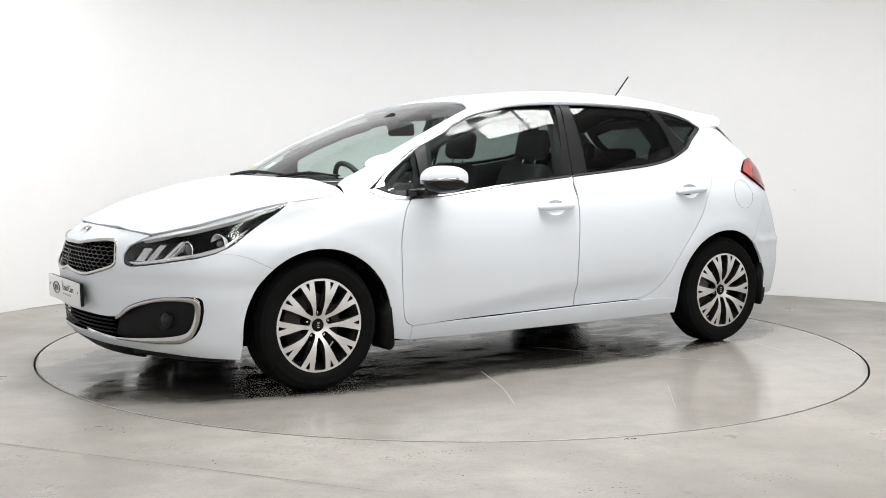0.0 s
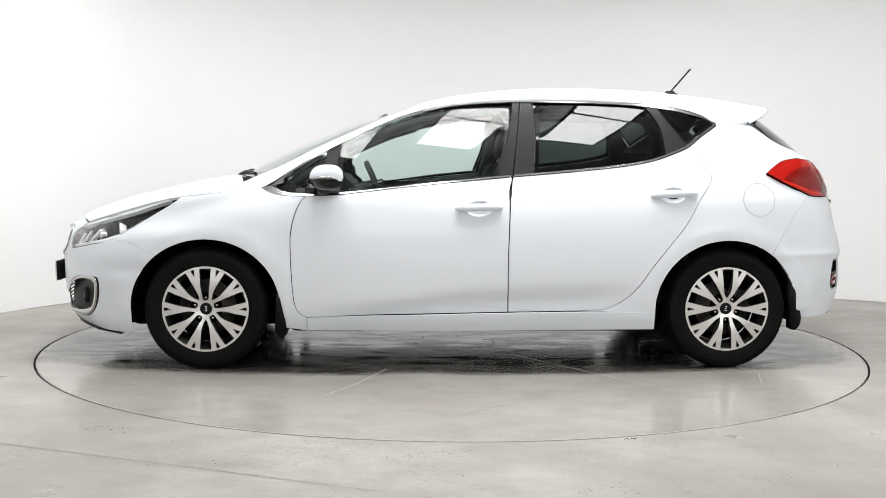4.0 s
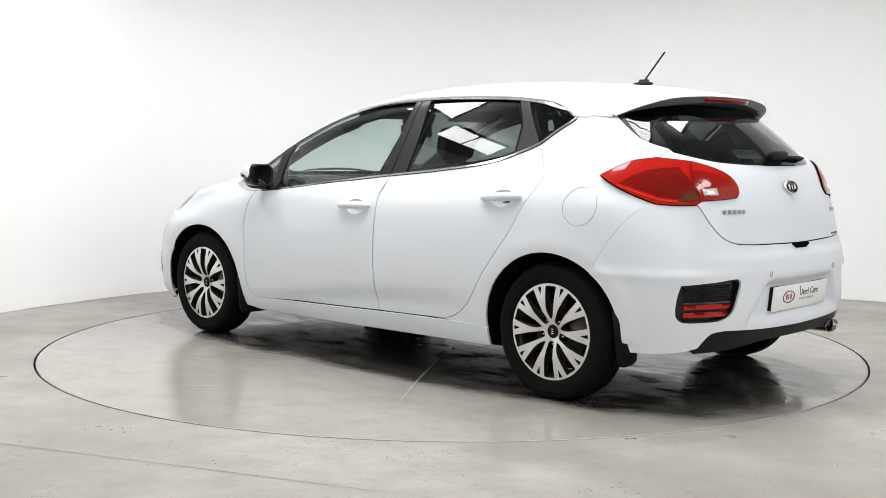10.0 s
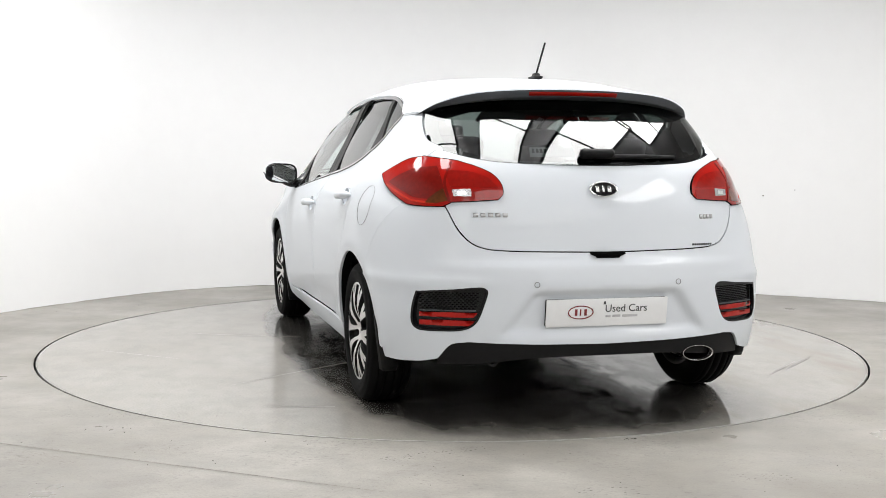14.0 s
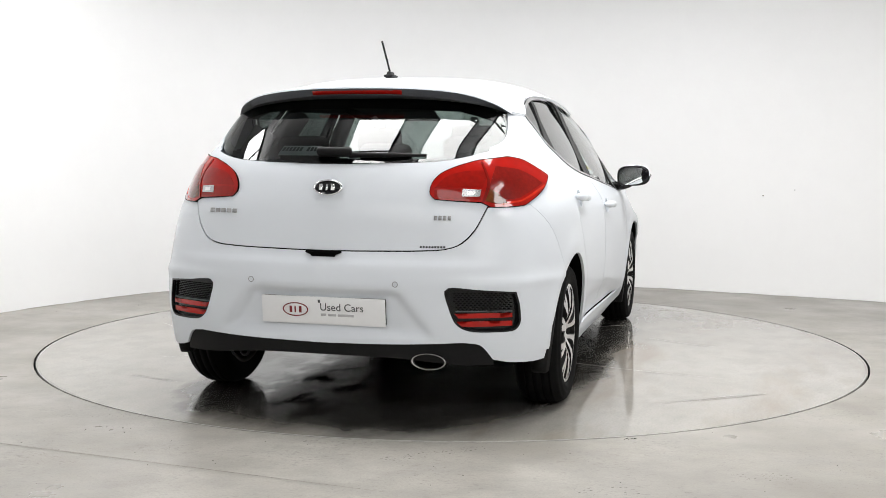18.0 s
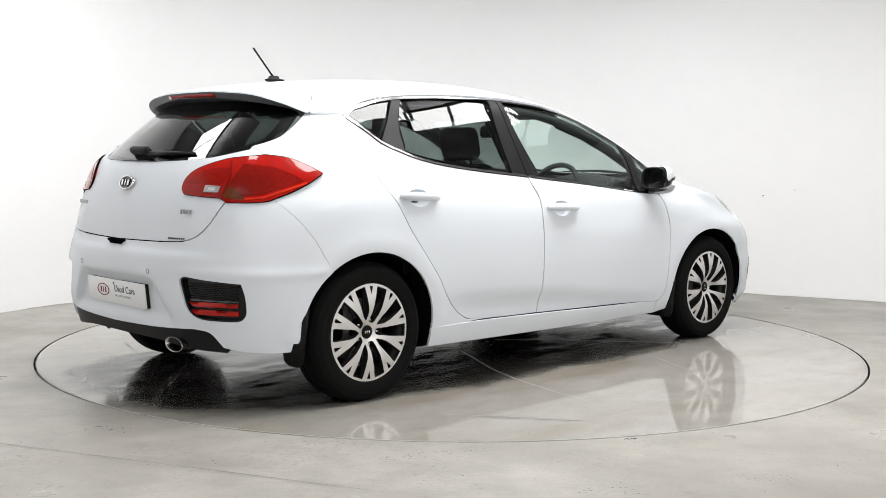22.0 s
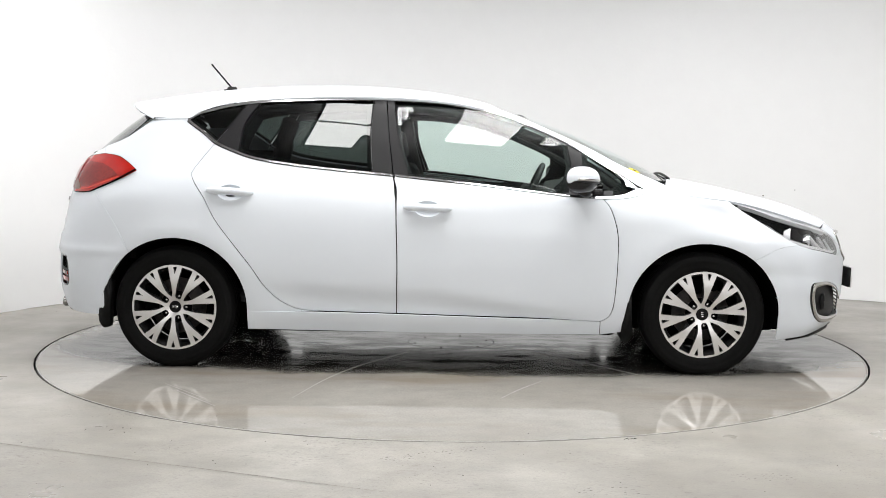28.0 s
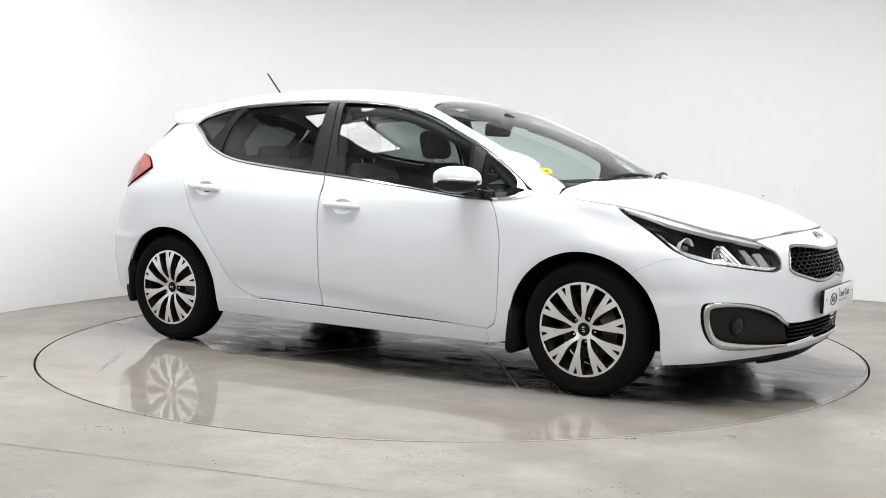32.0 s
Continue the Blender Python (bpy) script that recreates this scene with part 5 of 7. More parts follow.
# projector and reflectors
for (y, z, r, mat, nm, lab) in ((0.700, 0.682, 0.038, CHROME, "projector", "round glass projector in a chrome ring"), (0.772, 0.712, 0.048, SILVER_TRIM, "reflector", "bright reflector bowl")):
    s, zz = nose(y, z)[0]
    p = hull_point(s, zz, -0.045)
    d = (Vector((1, 0.28, 0.0))).normalized()
    m = Matrix.Translation(p) @ d.to_track_quat("Z", "Y").to_matrix().to_4x4()
    bm = bmesh.new()
    lathe(bm, [(r * 0.7, -0.01), (r, 0.018), (r * 1.03, 0.022), (r * 0.97, 0.022), (r * 0.8, 0.004)], 24, m)
    ob = part(nm, bm, mat, head, lab)
    bm = bmesh.new()
    k = 0.8 if nm == "projector" else 0.35
    lathe(bm, [(r * k, 0.004), (r * k * 0.87, 0.016), (r * k * 0.5, 0.024), (0, 0.027)], 24, m)
    part("bulb_lens", bm, BULB_GLASS, ob, "clear bulb lens")
FINS = [(0.612, 0.606, 0.650, 0.708, 0.012, "lamp_fin"), (0.640, 0.611, 0.668, 0.712, 0.005, "lamp_fin"), (0.500, 0.612, 0.512, 0.672, 0.040, "lamp_box"), (0.552, 0.612, 0.572, 0.690, 0.030, "lamp_box")]
for y0, z0, y1, z1, w, nm in FINS:
    bm = bmesh.new()
    quad = []
    for (yy, zz) in ((y0, z0), (y0 + w, z0), (y1 + w, z1), (y1, z1)):
        s, z3 = nose(yy, zz)[0]
        quad.append((hull_point(s, z3, -0.022), hull_point(s, z3, -0.060)))
    a = [bm.verts.new(q[0]) for q in quad]
    b = [bm.verts.new(q[1]) for q in quad]
    bm.faces.new(a)
    for k in range(4):
        bm.faces.new((a[k], b[k], b[(k + 1) % 4], a[(k + 1) % 4]))
    bmesh.ops.recalc_face_normals(bm, faces=bm.faces[:])
    part(nm, bm, SILVER_TRIM if nm == "lamp_fin" else LAMP_GREY, head, "bright inner fin" if nm == "lamp_fin" else "dark grey inner box", smooth=False)
lens = lamp_shape("lens", lamp_loop, 0.0015, LAMP_CLEAR_SKIN, head, depth=0, step=0.03, label="clear outer lens")
mirrored(head)

# tail lamp: body skin, red inner blocks, amber and clear windows
TAIL = (side(-1.53, 0.995, -1.58, 1.03, -1.64, 1.062, -1.73, 1.077), side(-1.73, 1.077) + tail(0.56, 1.058, 0.49, 1.032, 0.435, 1.0, 0.41, 0.962, 0.41, 0.926, 0.43, 0.908), tail(0.43, 0.908, 0.52, 0.902, 0.60, 0.898), tail(0.60, 0.898, 0.635, 0.880), tail(0.635, 0.880, 0.70, 0.880) + side(-1.78, 0.886, -1.63, 0.943, -1.53, 0.995))
tail_loop_m = loop_of(*TAIL, step=0.012)


def tail_out(p):
    return 0.012 * math.exp(-((p.z - 0.98) / 0.07) ** 2)


tl = part("tail_lamp", panel_mesh(tail_loop_m, lift_front(0.004, tail_out), step=0.022, depth=0.02, gap=0.001), RED_LENS, car, "glossy red tail lamp with amber and clear windows")
part("lamp_edge", panel_mesh(inset(tail_loop_m, -0.0012), lift_front(0.0045, tail_out), [inset(tail_loop_m, 0.0008)], step=0.03, depth=0.010, gap=0), BLACK_MATT, tl, "dark edge of the tail lamp")
amber = loop_of(tail(0.69, 0.892, 0.655, 0.892, 0.613, 0.902), tail(0.613, 0.902, 0.618, 0.925, 0.622, 0.946), tail(0.622, 0.946, 0.645, 0.932, 0.67, 0.912, 0.69, 0.892), step=0.010)
part("indicator", panel_mesh(amber, lift_front(0.0074, tail_out), step=0.02, depth=0.003, gap=0), AMBER_LENS, tl, "amber indicator window")
clear = loop_of(tail(0.528, 0.918, 0.592, 0.918), tail(0.592, 0.918, 0.593, 0.942), tail(0.593, 0.942, 0.528, 0.946), tail(0.528, 0.946, 0.528, 0.918), step=0.01)
part("reverse_light", panel_mesh(clear, lift_front(0.0072, tail_out), step=0.015, depth=0.003, gap=0), LAMP_GREY, tl, "clear reversing light")
bulb = loop_of(tail(0.545, 0.924, 0.575, 0.924), tail(0.575, 0.924, 0.575, 0.936), tail(0.575, 0.936, 0.545, 0.938), tail(0.545, 0.938, 0.545, 0.924), step=0.01)
part("reverse_bulb", panel_mesh(bulb, lift_front(0.0078, tail_out), step=0.015, depth=0.002, gap=0), SILVER, tl, "bright reversing bulb")
gap_line = loop_of(tail(0.603, 0.897, 0.612, 0.897), tail(0.612, 0.897, 0.617, 0.97, 0.586, 1.05), tail(0.586, 1.05, 0.578, 1.052), tail(0.578, 1.052, 0.609, 0.97, 0.603, 0.897), step=0.012)
part("lamp_joint", panel_mesh(gap_line, lift_front(0.0082, tail_out), step=0.02, depth=0.003, gap=0), RED_DEEP, tl, "dark joint between lamp halves")
# the deep dome of the outer half, its bright lower edge, and the darker band of the inner half
dome = loop_of(side(-1.622, 0.963, -1.665, 0.996, -1.72, 1.022) + tail(0.63, 1.036), tail(0.63, 1.036, 0.621, 0.97, 0.620, 0.912), tail(0.620, 0.912, 0.66, 0.906) + side(-1.79, 0.912, -1.70, 0.940, -1.622, 0.963), step=0.012)
part("inner_lamp", panel_mesh(dome, lift_front(0.0056, tail_out), step=0.018, depth=0.003, gap=0), RED_DEEP, tl, "deeper red inner lamp")
foot = loop_of(side(-1.615, 0.958, -1.70, 0.932, -1.79, 0.903) + tail(0.66, 0.896), tail(0.66, 0.896, 0.66, 0.891) + side(-1.79, 0.897, -1.70, 0.924, -1.615, 0.951), side(-1.615, 0.951, -1.615, 0.958), step=0.012)
part("lower_edge", panel_mesh(foot, lift_front(0.0062, tail_out), step=0.02, depth=0.002, gap=0), RED_BRIGHT, tl, "bright red lower edge")
band = loop_of(tail(0.425, 0.950, 0.50, 0.952, 0.598, 0.952), tail(0.598, 0.952, 0.603, 1.0, 0.592, 1.018), tail(0.592, 1.018, 0.52, 1.012, 0.46, 0.990, 0.425, 0.950), step=0.012)
part("inner_band", panel_mesh(band, lift_front(0.0054, tail_out), step=0.018, depth=0.002, gap=0), RED_MID, tl, "darker red band")
low_band = loop_of(tail(0.428, 0.914, 0.50, 0.910, 0.598, 0.906), tail(0.598, 0.906, 0.598, 0.944), tail(0.598, 0.944, 0.50, 0.944, 0.424, 0.942), tail(0.424, 0.942, 0.428, 0.914), step=0.012)
part("inner_band", panel_mesh(low_band, lift_front(0.0054, tail_out), step=0.018, depth=0.002, gap=0), RED_MID, tl, "darker red band")
mirrored(tl)

# rear fog and reflector units
fr = part("rear_fog_unit", panel_mesh(fogr_loop, lift_rear(-0.016), step=0.025, depth=0.006, gap=0.002), BLACK_GLOSS, car, "black rear corner insert with red reflectors")
part("surround", panel_mesh(inset(fogr_loop, -0.001), lift_rear(0.001), [inset(fogr_loop, 0.007)], step=0.03, depth=0.016, gap=0), BLACK_GLOSS, fr)
for z0, z1 in ((0.452, 0.470), (0.418, 0.438)):
    strip_loop = tail_loop(((0.735, z1), (0.63, z1 + 0.002), (0.525 + (0.47 - z1) * 0.3, z1), (0.535 + (0.47 - z0) * 0.3, z0), (0.63, z0), (0.735, z0 + 0.001), (0.735, z1)), False)[:-1]
    part("reflector", panel_mesh(strip_loop, lift_rear(-0.005), step=0.012, depth=0.010, gap=0), RED_LENS, fr, "red reflector bar")
line = tail_loop(((0.735, 0.479), (0.63, 0.480), (0.53, 0.480), (0.53, 0.476), (0.63, 0.476), (0.735, 0.475), (0.735, 0.479)), False)[:-1]
part("light_line", panel_mesh(line, lift_rear(-0.005), step=0.012, depth=0.010, gap=0), GREY_PLASTIC, fr, "thin grey line over the reflectors")
bm = bmesh.new()
for r in range(9):
    for c in range(14):
        z = 0.487 + 0.0075 * r
        y = 0.525 + 0.0155 * c + 0.0078 * (r % 2)
        if y < 0.515 + (0.55 - z) * 0.25 or y > 0.735:
            continue
        s, zz = tail(y, z)[0]
        p = hull_point(s, zz, -0.013)
        soft_box(bm, (0.004, 0.009, 0.0035), Matrix.Translation(p) @ Matrix.Rotation(-0.35 - 0.5 * (y - 0.5), 4, "Z"), 0.0008, 1)
part("mesh_grid", bm, BLACK_MATT, fr, "black mesh pattern")
mirrored(fr)

# ---------------------------------------------------------------- grille
def nose_panel(name, loop, out, mat, parent, depth=0.004, step=0.03, gap=0.0, holes=(), label=""):
    return part(name, panel_mesh(loop, lift_front(out), holes, step=step, depth=depth, gap=gap), mat, parent, label)


gr_full = full(grille_half)
grille = nose_panel("grille", gr_full, -0.05, BLACK_MATT, car, label="black honeycomb grille in a satin chrome surround")
bm = bmesh.new()
sweep(bm, [lift_front(0.001)(*q) for q in inset(gr_full, 0.003)], 0.0085, 10, closed=True, flat=0.7, up=(1, 0, 0.05))
part("surround", bm, CHROME_SATIN, grille, "satin chrome grille surround")
# honeycomb bars
bm = bmesh.new()
gp = np.array(gr_full)


def in_loop(q, loop):
    a, b = np.array(loop), np.roll(np.array(loop), -1, 0)
    cross = (a[:, 1] > q[1]) != (b[:, 1] > q[1])
    dy = np.where(np.abs(b[:, 1] - a[:, 1]) < 1e-12, 1e-12, b[:, 1] - a[:, 1])
    return np.sum(cross & (q[0] < (b[:, 0] - a[:, 0]) * (q[1] - a[:, 1]) / dy + a[:, 0])) % 2 == 1


LF = lift_front(-0.018)
cell_w, cell_h = 0.036, 0.0185
for r in range(-1, 12):
    for c in range(-13, 14):
        cy = (c + 0.5 * (r % 2)) * cell_w
        cz = 0.525 + r * cell_h
        six = [(-0.5, -0.28), (-0.22, -0.62), (0.22, -0.62), (0.5, -0.28), (0.5, 0.28)]
        pts = [(cy + a * cell_w, cz + b * cell_h) for a, b in six]
        for p, q in zip(pts, pts[1:]):
            mid = ((p[0] + q[0]) / 2, (p[1] + q[1]) / 2)
            if in_loop(mid, gr_full):
                sweep(bm, [LF(*p), LF(*q)], 0.0034, 5, flat=1.0)
part("honeycomb", bm, BLACK_GLOSS, grille, "glossy black honeycomb bars", smooth=False)

# lower intake
it_full = full(intake_half)
intake = nose_panel("lower_intake", full(mouth_half), -0.055, BLACK_MATT, car, label="black lower air intake with thin bars")
for k in range(5):
    z = 0.272 + 0.0185 * k
    bm = bmesh.new()
    sweep(bm, [lift_front(-0.016)(*(metres(nose(abs(y), z))[0][0] * (1 if y >= 0 else -1), z)) for y in np.linspace(-0.395, 0.395, 29)], 0.0035, 6)
    part("intake_bar", bm, BLACK_PLASTIC, intake, "black intake bar")

# fog lamp niches
fogp = both("fog_lamp_niche", panel_mesh(fog_loop, lift_front(-0.028), step=0.03, depth=0.004, gap=0), BLACK_PLASTIC, car, "black fog lamp niche with a satin metal surround")
for ob, sy in zip(fogp, (1, -1)):
    bm = bmesh.new()
    mid, rad = [], []
    fo, fi = even_curve([(*q,) for q in FOG_RIM], 60), even_curve([(*q,) for q in FOG_RIM_IN[::-1]], 60)
    for p_, q_ in zip(fo, fi):
        s_, z_ = nose(*((p_ + q_) / 2))[0]
        mid.append(hull_point(s_, z_, -0.003))
        rad.append(float(np.linalg.norm(p_ - q_)) / 2 * 0.85)
    sweep(bm, mid, rad, 10, flat=0.45, up=(0.85, 0.5, 0.1))
    if sy < 0:
        bmesh.ops.transform(bm, matrix=Matrix.Diagonal((1, -1, 1, 1)), verts=bm.verts[:])
        bmesh.ops.reverse_faces(bm, faces=bm.faces[:])
    part("surround", bm, CHROME_SATIN, ob, "satin metal fog lamp surround")
    s, z = nose(0.655, 0.35)[0]
    p = hull_point(s, z, -0.022)
    p.y *= sy
    m = Matrix.Translation(p) @ Vector((1, 0.35 * sy, 0)).normalized().to_track_quat("Z", "Y").to_matrix().to_4x4()
    bm = bmesh.new()
    lathe(bm, [(0.030, -0.012), (0.036, 0.004), (0.041, 0.005), (0.044, -0.012)], 28, m)
    lamp = part("fog_lamp", bm, BLACK_PLASTIC, ob, "small round fog lamp")
    bm = bmesh.new()
    lathe(bm, [(0.034, 0.000), (0.02, 0.003), (0, 0.004)], 28, m)
    part("fog_lens", bm, LAMP_GREY_GLASS, lamp, "dark clear fog lens")

# ---------------------------------------------------------------- mirrors
bm = bmesh.new()
stations = [(0.0, 0.12), (0.05, 0.45), (0.14, 0.74), (0.28, 0.93), (0.44, 1.0), (0.62, 0.985), (0.78, 0.90), (0.90, 0.73), (0.97, 0.52), (1.0, 0.26)]
rings = []
MN = 56
st_t, st_k = [q[0] for q in stations], [q[1] for q in stations]
for i in range(33):
    t = 0.5 - 0.5 * math.cos(math.pi * i / 32)
    k = float(spline(st_t, st_k, t))
    y = 0.838 + 0.200 * t
    x = 0.742 - 0.085 * t * t - 0.015 * t
    ring = []
    for j in range(MN):
        u = 2 * math.pi * j / MN
        dx = (0.076 * max(math.cos(u), 0) ** 0.9 if math.cos(u) > 0 else -0.036 * abs(math.cos(u)) ** 0.5) * k
        dz = math.copysign(abs(math.sin(u)) ** 0.95, math.sin(u)) * (0.066 if math.sin(u) > 0 else 0.062) * k
        ring.append(bm.verts.new((x + dx, y, 0.964 + 0.006 * t + dz)))
    rings.append(ring)
for a, b in zip(rings, rings[1:]):
    for j in range(MN):
        bm.faces.new((a[j], a[(j + 1) % MN], b[(j + 1) % MN], b[j]))
bm.faces.new(rings[0])
bm.faces.new(rings[-1][::-1])
bmesh.ops.recalc_face_normals(bm, faces=bm.faces[:])
for f in bm.faces:
    c = f.calc_center_median()
    if c.z < 0.940 + 0.026 * (c.y - 0.84) / 0.2 or c.x < 0.712 - 0.085 * ((c.y - 0.838) / 0.2) ** 2:
        f.material_index = 1
mir = part("door_mirror", bm, [PAINT, BLACK_GLOSS], car, "white door mirror with black foot and indicator strip")
bm = bmesh.new()
sweep(bm, [(0.76, 0.785, 0.902), (0.752, 0.825, 0.902), (0.735, 0.865, 0.908), (0.715, 0.91, 0.920)], [0.030, 0.032, 0.034, 0.028], 14, flat=0.85)
soft_box(bm, (0.13, 0.03, 0.045), Matrix.Translation((0.765, 0.812, 0.898)) @ Matrix.Rotation(-0.12, 4, "Z"), 0.013)
part("mirror_foot", bm, BLACK_GLOSS, mir, "glossy black mirror foot")
def mirror_face(bm, m, w, h, layers, power=3.0, n=44):
    """A rounded plate, lower towards its outer end; layers: scale and depth, from front to back."""
    rings_ = []
    for k, x in layers:
        row = []
        for j in range(n):
            u = 2 * math.pi * j / n
            c, q = math.cos(u), math.sin(u)
            a, b = math.copysign(abs(c) ** (2 / power), c) * k, math.copysign(abs(q) ** (2 / power), q) * k
            row.append(bm.verts.new(m @ Vector((x, a * w, b * h * (1 - 0.10 * a) + 0.004 * a))))
        rings_.append(row)
    for p, q in zip(rings_, rings_[1:]):
        for j in range(n):
            bm.faces.new((p[j], p[(j + 1) % n], q[(j + 1) % n], q[j]))
    bm.faces.new(rings_[-1])
    bm.faces.new(rings_[0][::-1])
    bmesh.ops.recalc_face_normals(bm, faces=bm.faces[:])


face_at = Matrix.Translation((0.674, 0.933, 0.966)) @ Matrix.Rotation(0.12, 4, "Z")
bm = bmesh.new()
mirror_face(bm, face_at, 0.094, 0.060, [(0.90, 0.040), (1.0, 0.018), (1.0, -0.012), (0.965, -0.022), (0.90, -0.022), (0.885, -0.014)])
shell = part("glass_rim", bm, BLACK_PLASTIC, mir, "black mirror rim")
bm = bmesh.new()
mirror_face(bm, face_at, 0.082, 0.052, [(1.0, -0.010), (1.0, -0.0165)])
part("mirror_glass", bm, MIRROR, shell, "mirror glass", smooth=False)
bm = bmesh.new()
sweep(bm, [(0.809, 0.905, 0.962), (0.793, 0.950, 0.965), (0.759, 0.992, 0.968), (0.717, 1.022, 0.971), (0.684, 1.036, 0.972)], [0.003, 0.0055, 0.007, 0.008, 0.007], 8)
part("indicator_strip", bm, CHROME_SATIN, mir, "clear indicator strip")
bm = bmesh.new()
sweep(bm, [(0.806, 0.906, 0.955), (0.791, 0.950, 0.956), (0.757, 0.992, 0.958), (0.715, 1.022, 0.961), (0.684, 1.034, 0.962)], [0.003, 0.005, 0.006, 0.006, 0.005], 8)
part("strip_edge", bm, BLACK_GLOSS, mir, "black edge under the indicator strip")
mirrored(mir)

# ---------------------------------------------------------------- handles, fuel flap, badges
def handle(x, z, tilt, lock):
    """A pull handle over a bowl let into the door, front end ahead."""
    p = hull_point(*side(x, z)[0])
    m = Matrix.Translation(p) @ Matrix.Rotation(radians(tilt), 4, "Y")
    bm = bmesh.new()
    pts, rad = [], []
    for k in range(17):
        u = -1 + k / 8
        pts.append(m @ Vector((0.116 * u, 0.006 + 0.026 * (1 - u**4), 0.002 * (1 - u * u))))
        rad.append(0.009 + 0.0125 * (1 - abs(u) ** 5) - (0.003 * math.exp(-(u / 0.4) ** 2)))
    sweep(bm, pts, rad, 12, flat=0.95)
    h = both("door_handle", bm, PAINT, car, "white pull handle over a shallow bowl")
    bm = bmesh.new()
    bowl = Matrix.Translation(p + Vector((0, 0, -0.008))) @ Matrix.Rotation(-math.pi / 2 + 0.08, 4, "X") @ Matrix.Diagonal((0.067, 0.042, 1, 1))
    lathe(bm, [(0.0, -0.026), (0.45, -0.025), (0.75, -0.020), (0.93, -0.010), (1.0, -0.001)], 28, bowl)
    for f in bm.faces:
        if f.normal.y < 0:
            f.normal_flip()
    c = both("handle_cup", bm, PAINT, car, "shallow handle recess")
    for a, b in zip(c, h):
        a.parent = b
    if lock:
        bm = bmesh.new()
        lathe(bm, [(0.0, 0.004), (0.007, 0.004), (0.009, 0.0)], 16, m @ Matrix.Translation((-0.098, 0.020, 0)) @ Matrix.Rotation(-math.pi / 2 - 0.2, 4, "X"))
        bmesh.ops.transform(bm, matrix=Matrix.Diagonal((1, -1, 1, 1)), verts=bm.verts[:])
        bmesh.ops.recalc_face_normals(bm, faces=bm.faces[:])
        part("key_lock", bm, STEEL, h[1], "small steel key lock")


handle(*HANDLES[0], True)
handle(*HANDLES[1], False)

s = side(-1.475, 0.868)[0]
ring = []
for k in range(49):
    u = 2 * math.pi * k / 48
    q = side(-1.475 + 0.083 * math.cos(u), 0.868 + 0.083 * math.sin(u))[0]
    ring.append(hull_point(q[0], q[1], 0.0008 + flank_dent(raw_point(*q))))
bm = bmesh.new()
sweep(bm, ring[:-1], 0.0008, 6, closed=True)
part("fuel_flap", bm, GAP, car, "round fuel flap outline")


# emblems: dark ovals with plain bars
def emblem(name, m, w, h, back, bar, frame):
    bm = bmesh.new()
    lathe(bm, [(0.0, 0.004), (0.86, 0.004), (0.9, 0.006), (1.0, 0.004), (1.0, -0.004)], 40, m @ Matrix.Diagonal((w, h, 1, 1)))
    for f in bm.faces:
        c = m.inverted() @ f.calc_center_median()
        if math.hypot(c.x / w, c.y / h) > 0.86:
            f.material_index = 1
    ob = part(name, bm, [back, frame], car, "oval emblem with plain bars")
    bm = bmesh.new()
    for dx, wd, lean in ((-0.46, 0.17, 0), (-0.05, 0.10, 0), (0.36, 0.19, 0)):
        soft_box(bm, (wd * w * 1.4, h * 0.80, 0.003), m @ Matrix.Translation((dx * w, 0, 0.006)) @ Matrix.Rotation(-lean, 4, "Z"), 0.0008, 1)
    part("emblem_bar", bm, bar, ob, "silver bars")
    return ob


p = hull_point(*tail(0.0, 0.945)[0], 0.020)
emblem("tailgate_emblem", Matrix.Translation(p) @ Matrix(((0, 0, -1, 0), (-1, 0, 0, 0), (0, 1, 0, 0), (0, 0, 0, 1))) @ Matrix.Rotation(-0.28, 4, "X"), 0.062, 0.032, BLACK_GLOSS, SILVER, CHROME)
p = Vector((2.128, 0, 0.714))
emblem("bonnet_emblem", Matrix.Translation(p) @ Matrix(((0, 0, 1, 0), (1, 0, 0, 0), (0, 1, 0, 0), (0, 0, 0, 1))) @ Matrix.Rotation(-0.85, 4, "X"), 0.060, 0.030, LAMP_GREY, SILVER, SILVER_DARK)


def letter_bars(name, y0, y1, z, h, n, mat, label, out=0.006):
    """Model lettering as plain short bars on the tailgate."""
    bm = bmesh.new()
    for k in range(n):
        y = y0 + (y1 - y0) * (k + 0.5) / n
        w = abs(y1 - y0) / n * 0.72
        s, zz = tail(abs(y), z)[0]
        q = hull_point(s, zz, out)
        q.y = math.copysign(q.y, y)
        soft_box(bm, (0.004, w, h), Matrix.Translation(q) @ Matrix.Rotation(0.22, 4, "Y"), 0.001, 1)
    part(name, bm, mat, car, label)


letter_bars("model_badge", 0.535, 0.395, 0.850, 0.017, 5, SILVER_DARK, "chrome model lettering as plain bars")
letter_bars("engine_badge", -0.43, -0.50, 0.838, 0.018, 4, SILVER_DARK, "small chrome badge as plain bars")
letter_bars("dealer_sticker", -0.385, -0.485, 0.727, 0.008, 9, GREY_PLASTIC, "small grey dealer lettering as plain bars", 0.003)

# parking sensors
for y in (0.30, -0.30, 0.62, -0.62):
    s, z = tail(abs(y), 0.582 if abs(y) < 0.5 else 0.60)[0]
    if abs(y) > 0.5:
        continue
    a = hull_point(s, z, 0.002 + tail_bump(raw_point(s, z)))
    a.y = math.copysign(a.y, y)
    bm = bmesh.new()
    sweep(bm, [a + Vector((0, 0.0105 * math.cos(u), 0.0105 * math.sin(u))) for u in np.linspace(0, 2 * math.pi, 25)[:-1]], 0.0014, 6, closed=True)
    part("parking_sensor", bm, GAP, car, "small round parking sensor")

# tailgate grip
bm = bmesh.new()
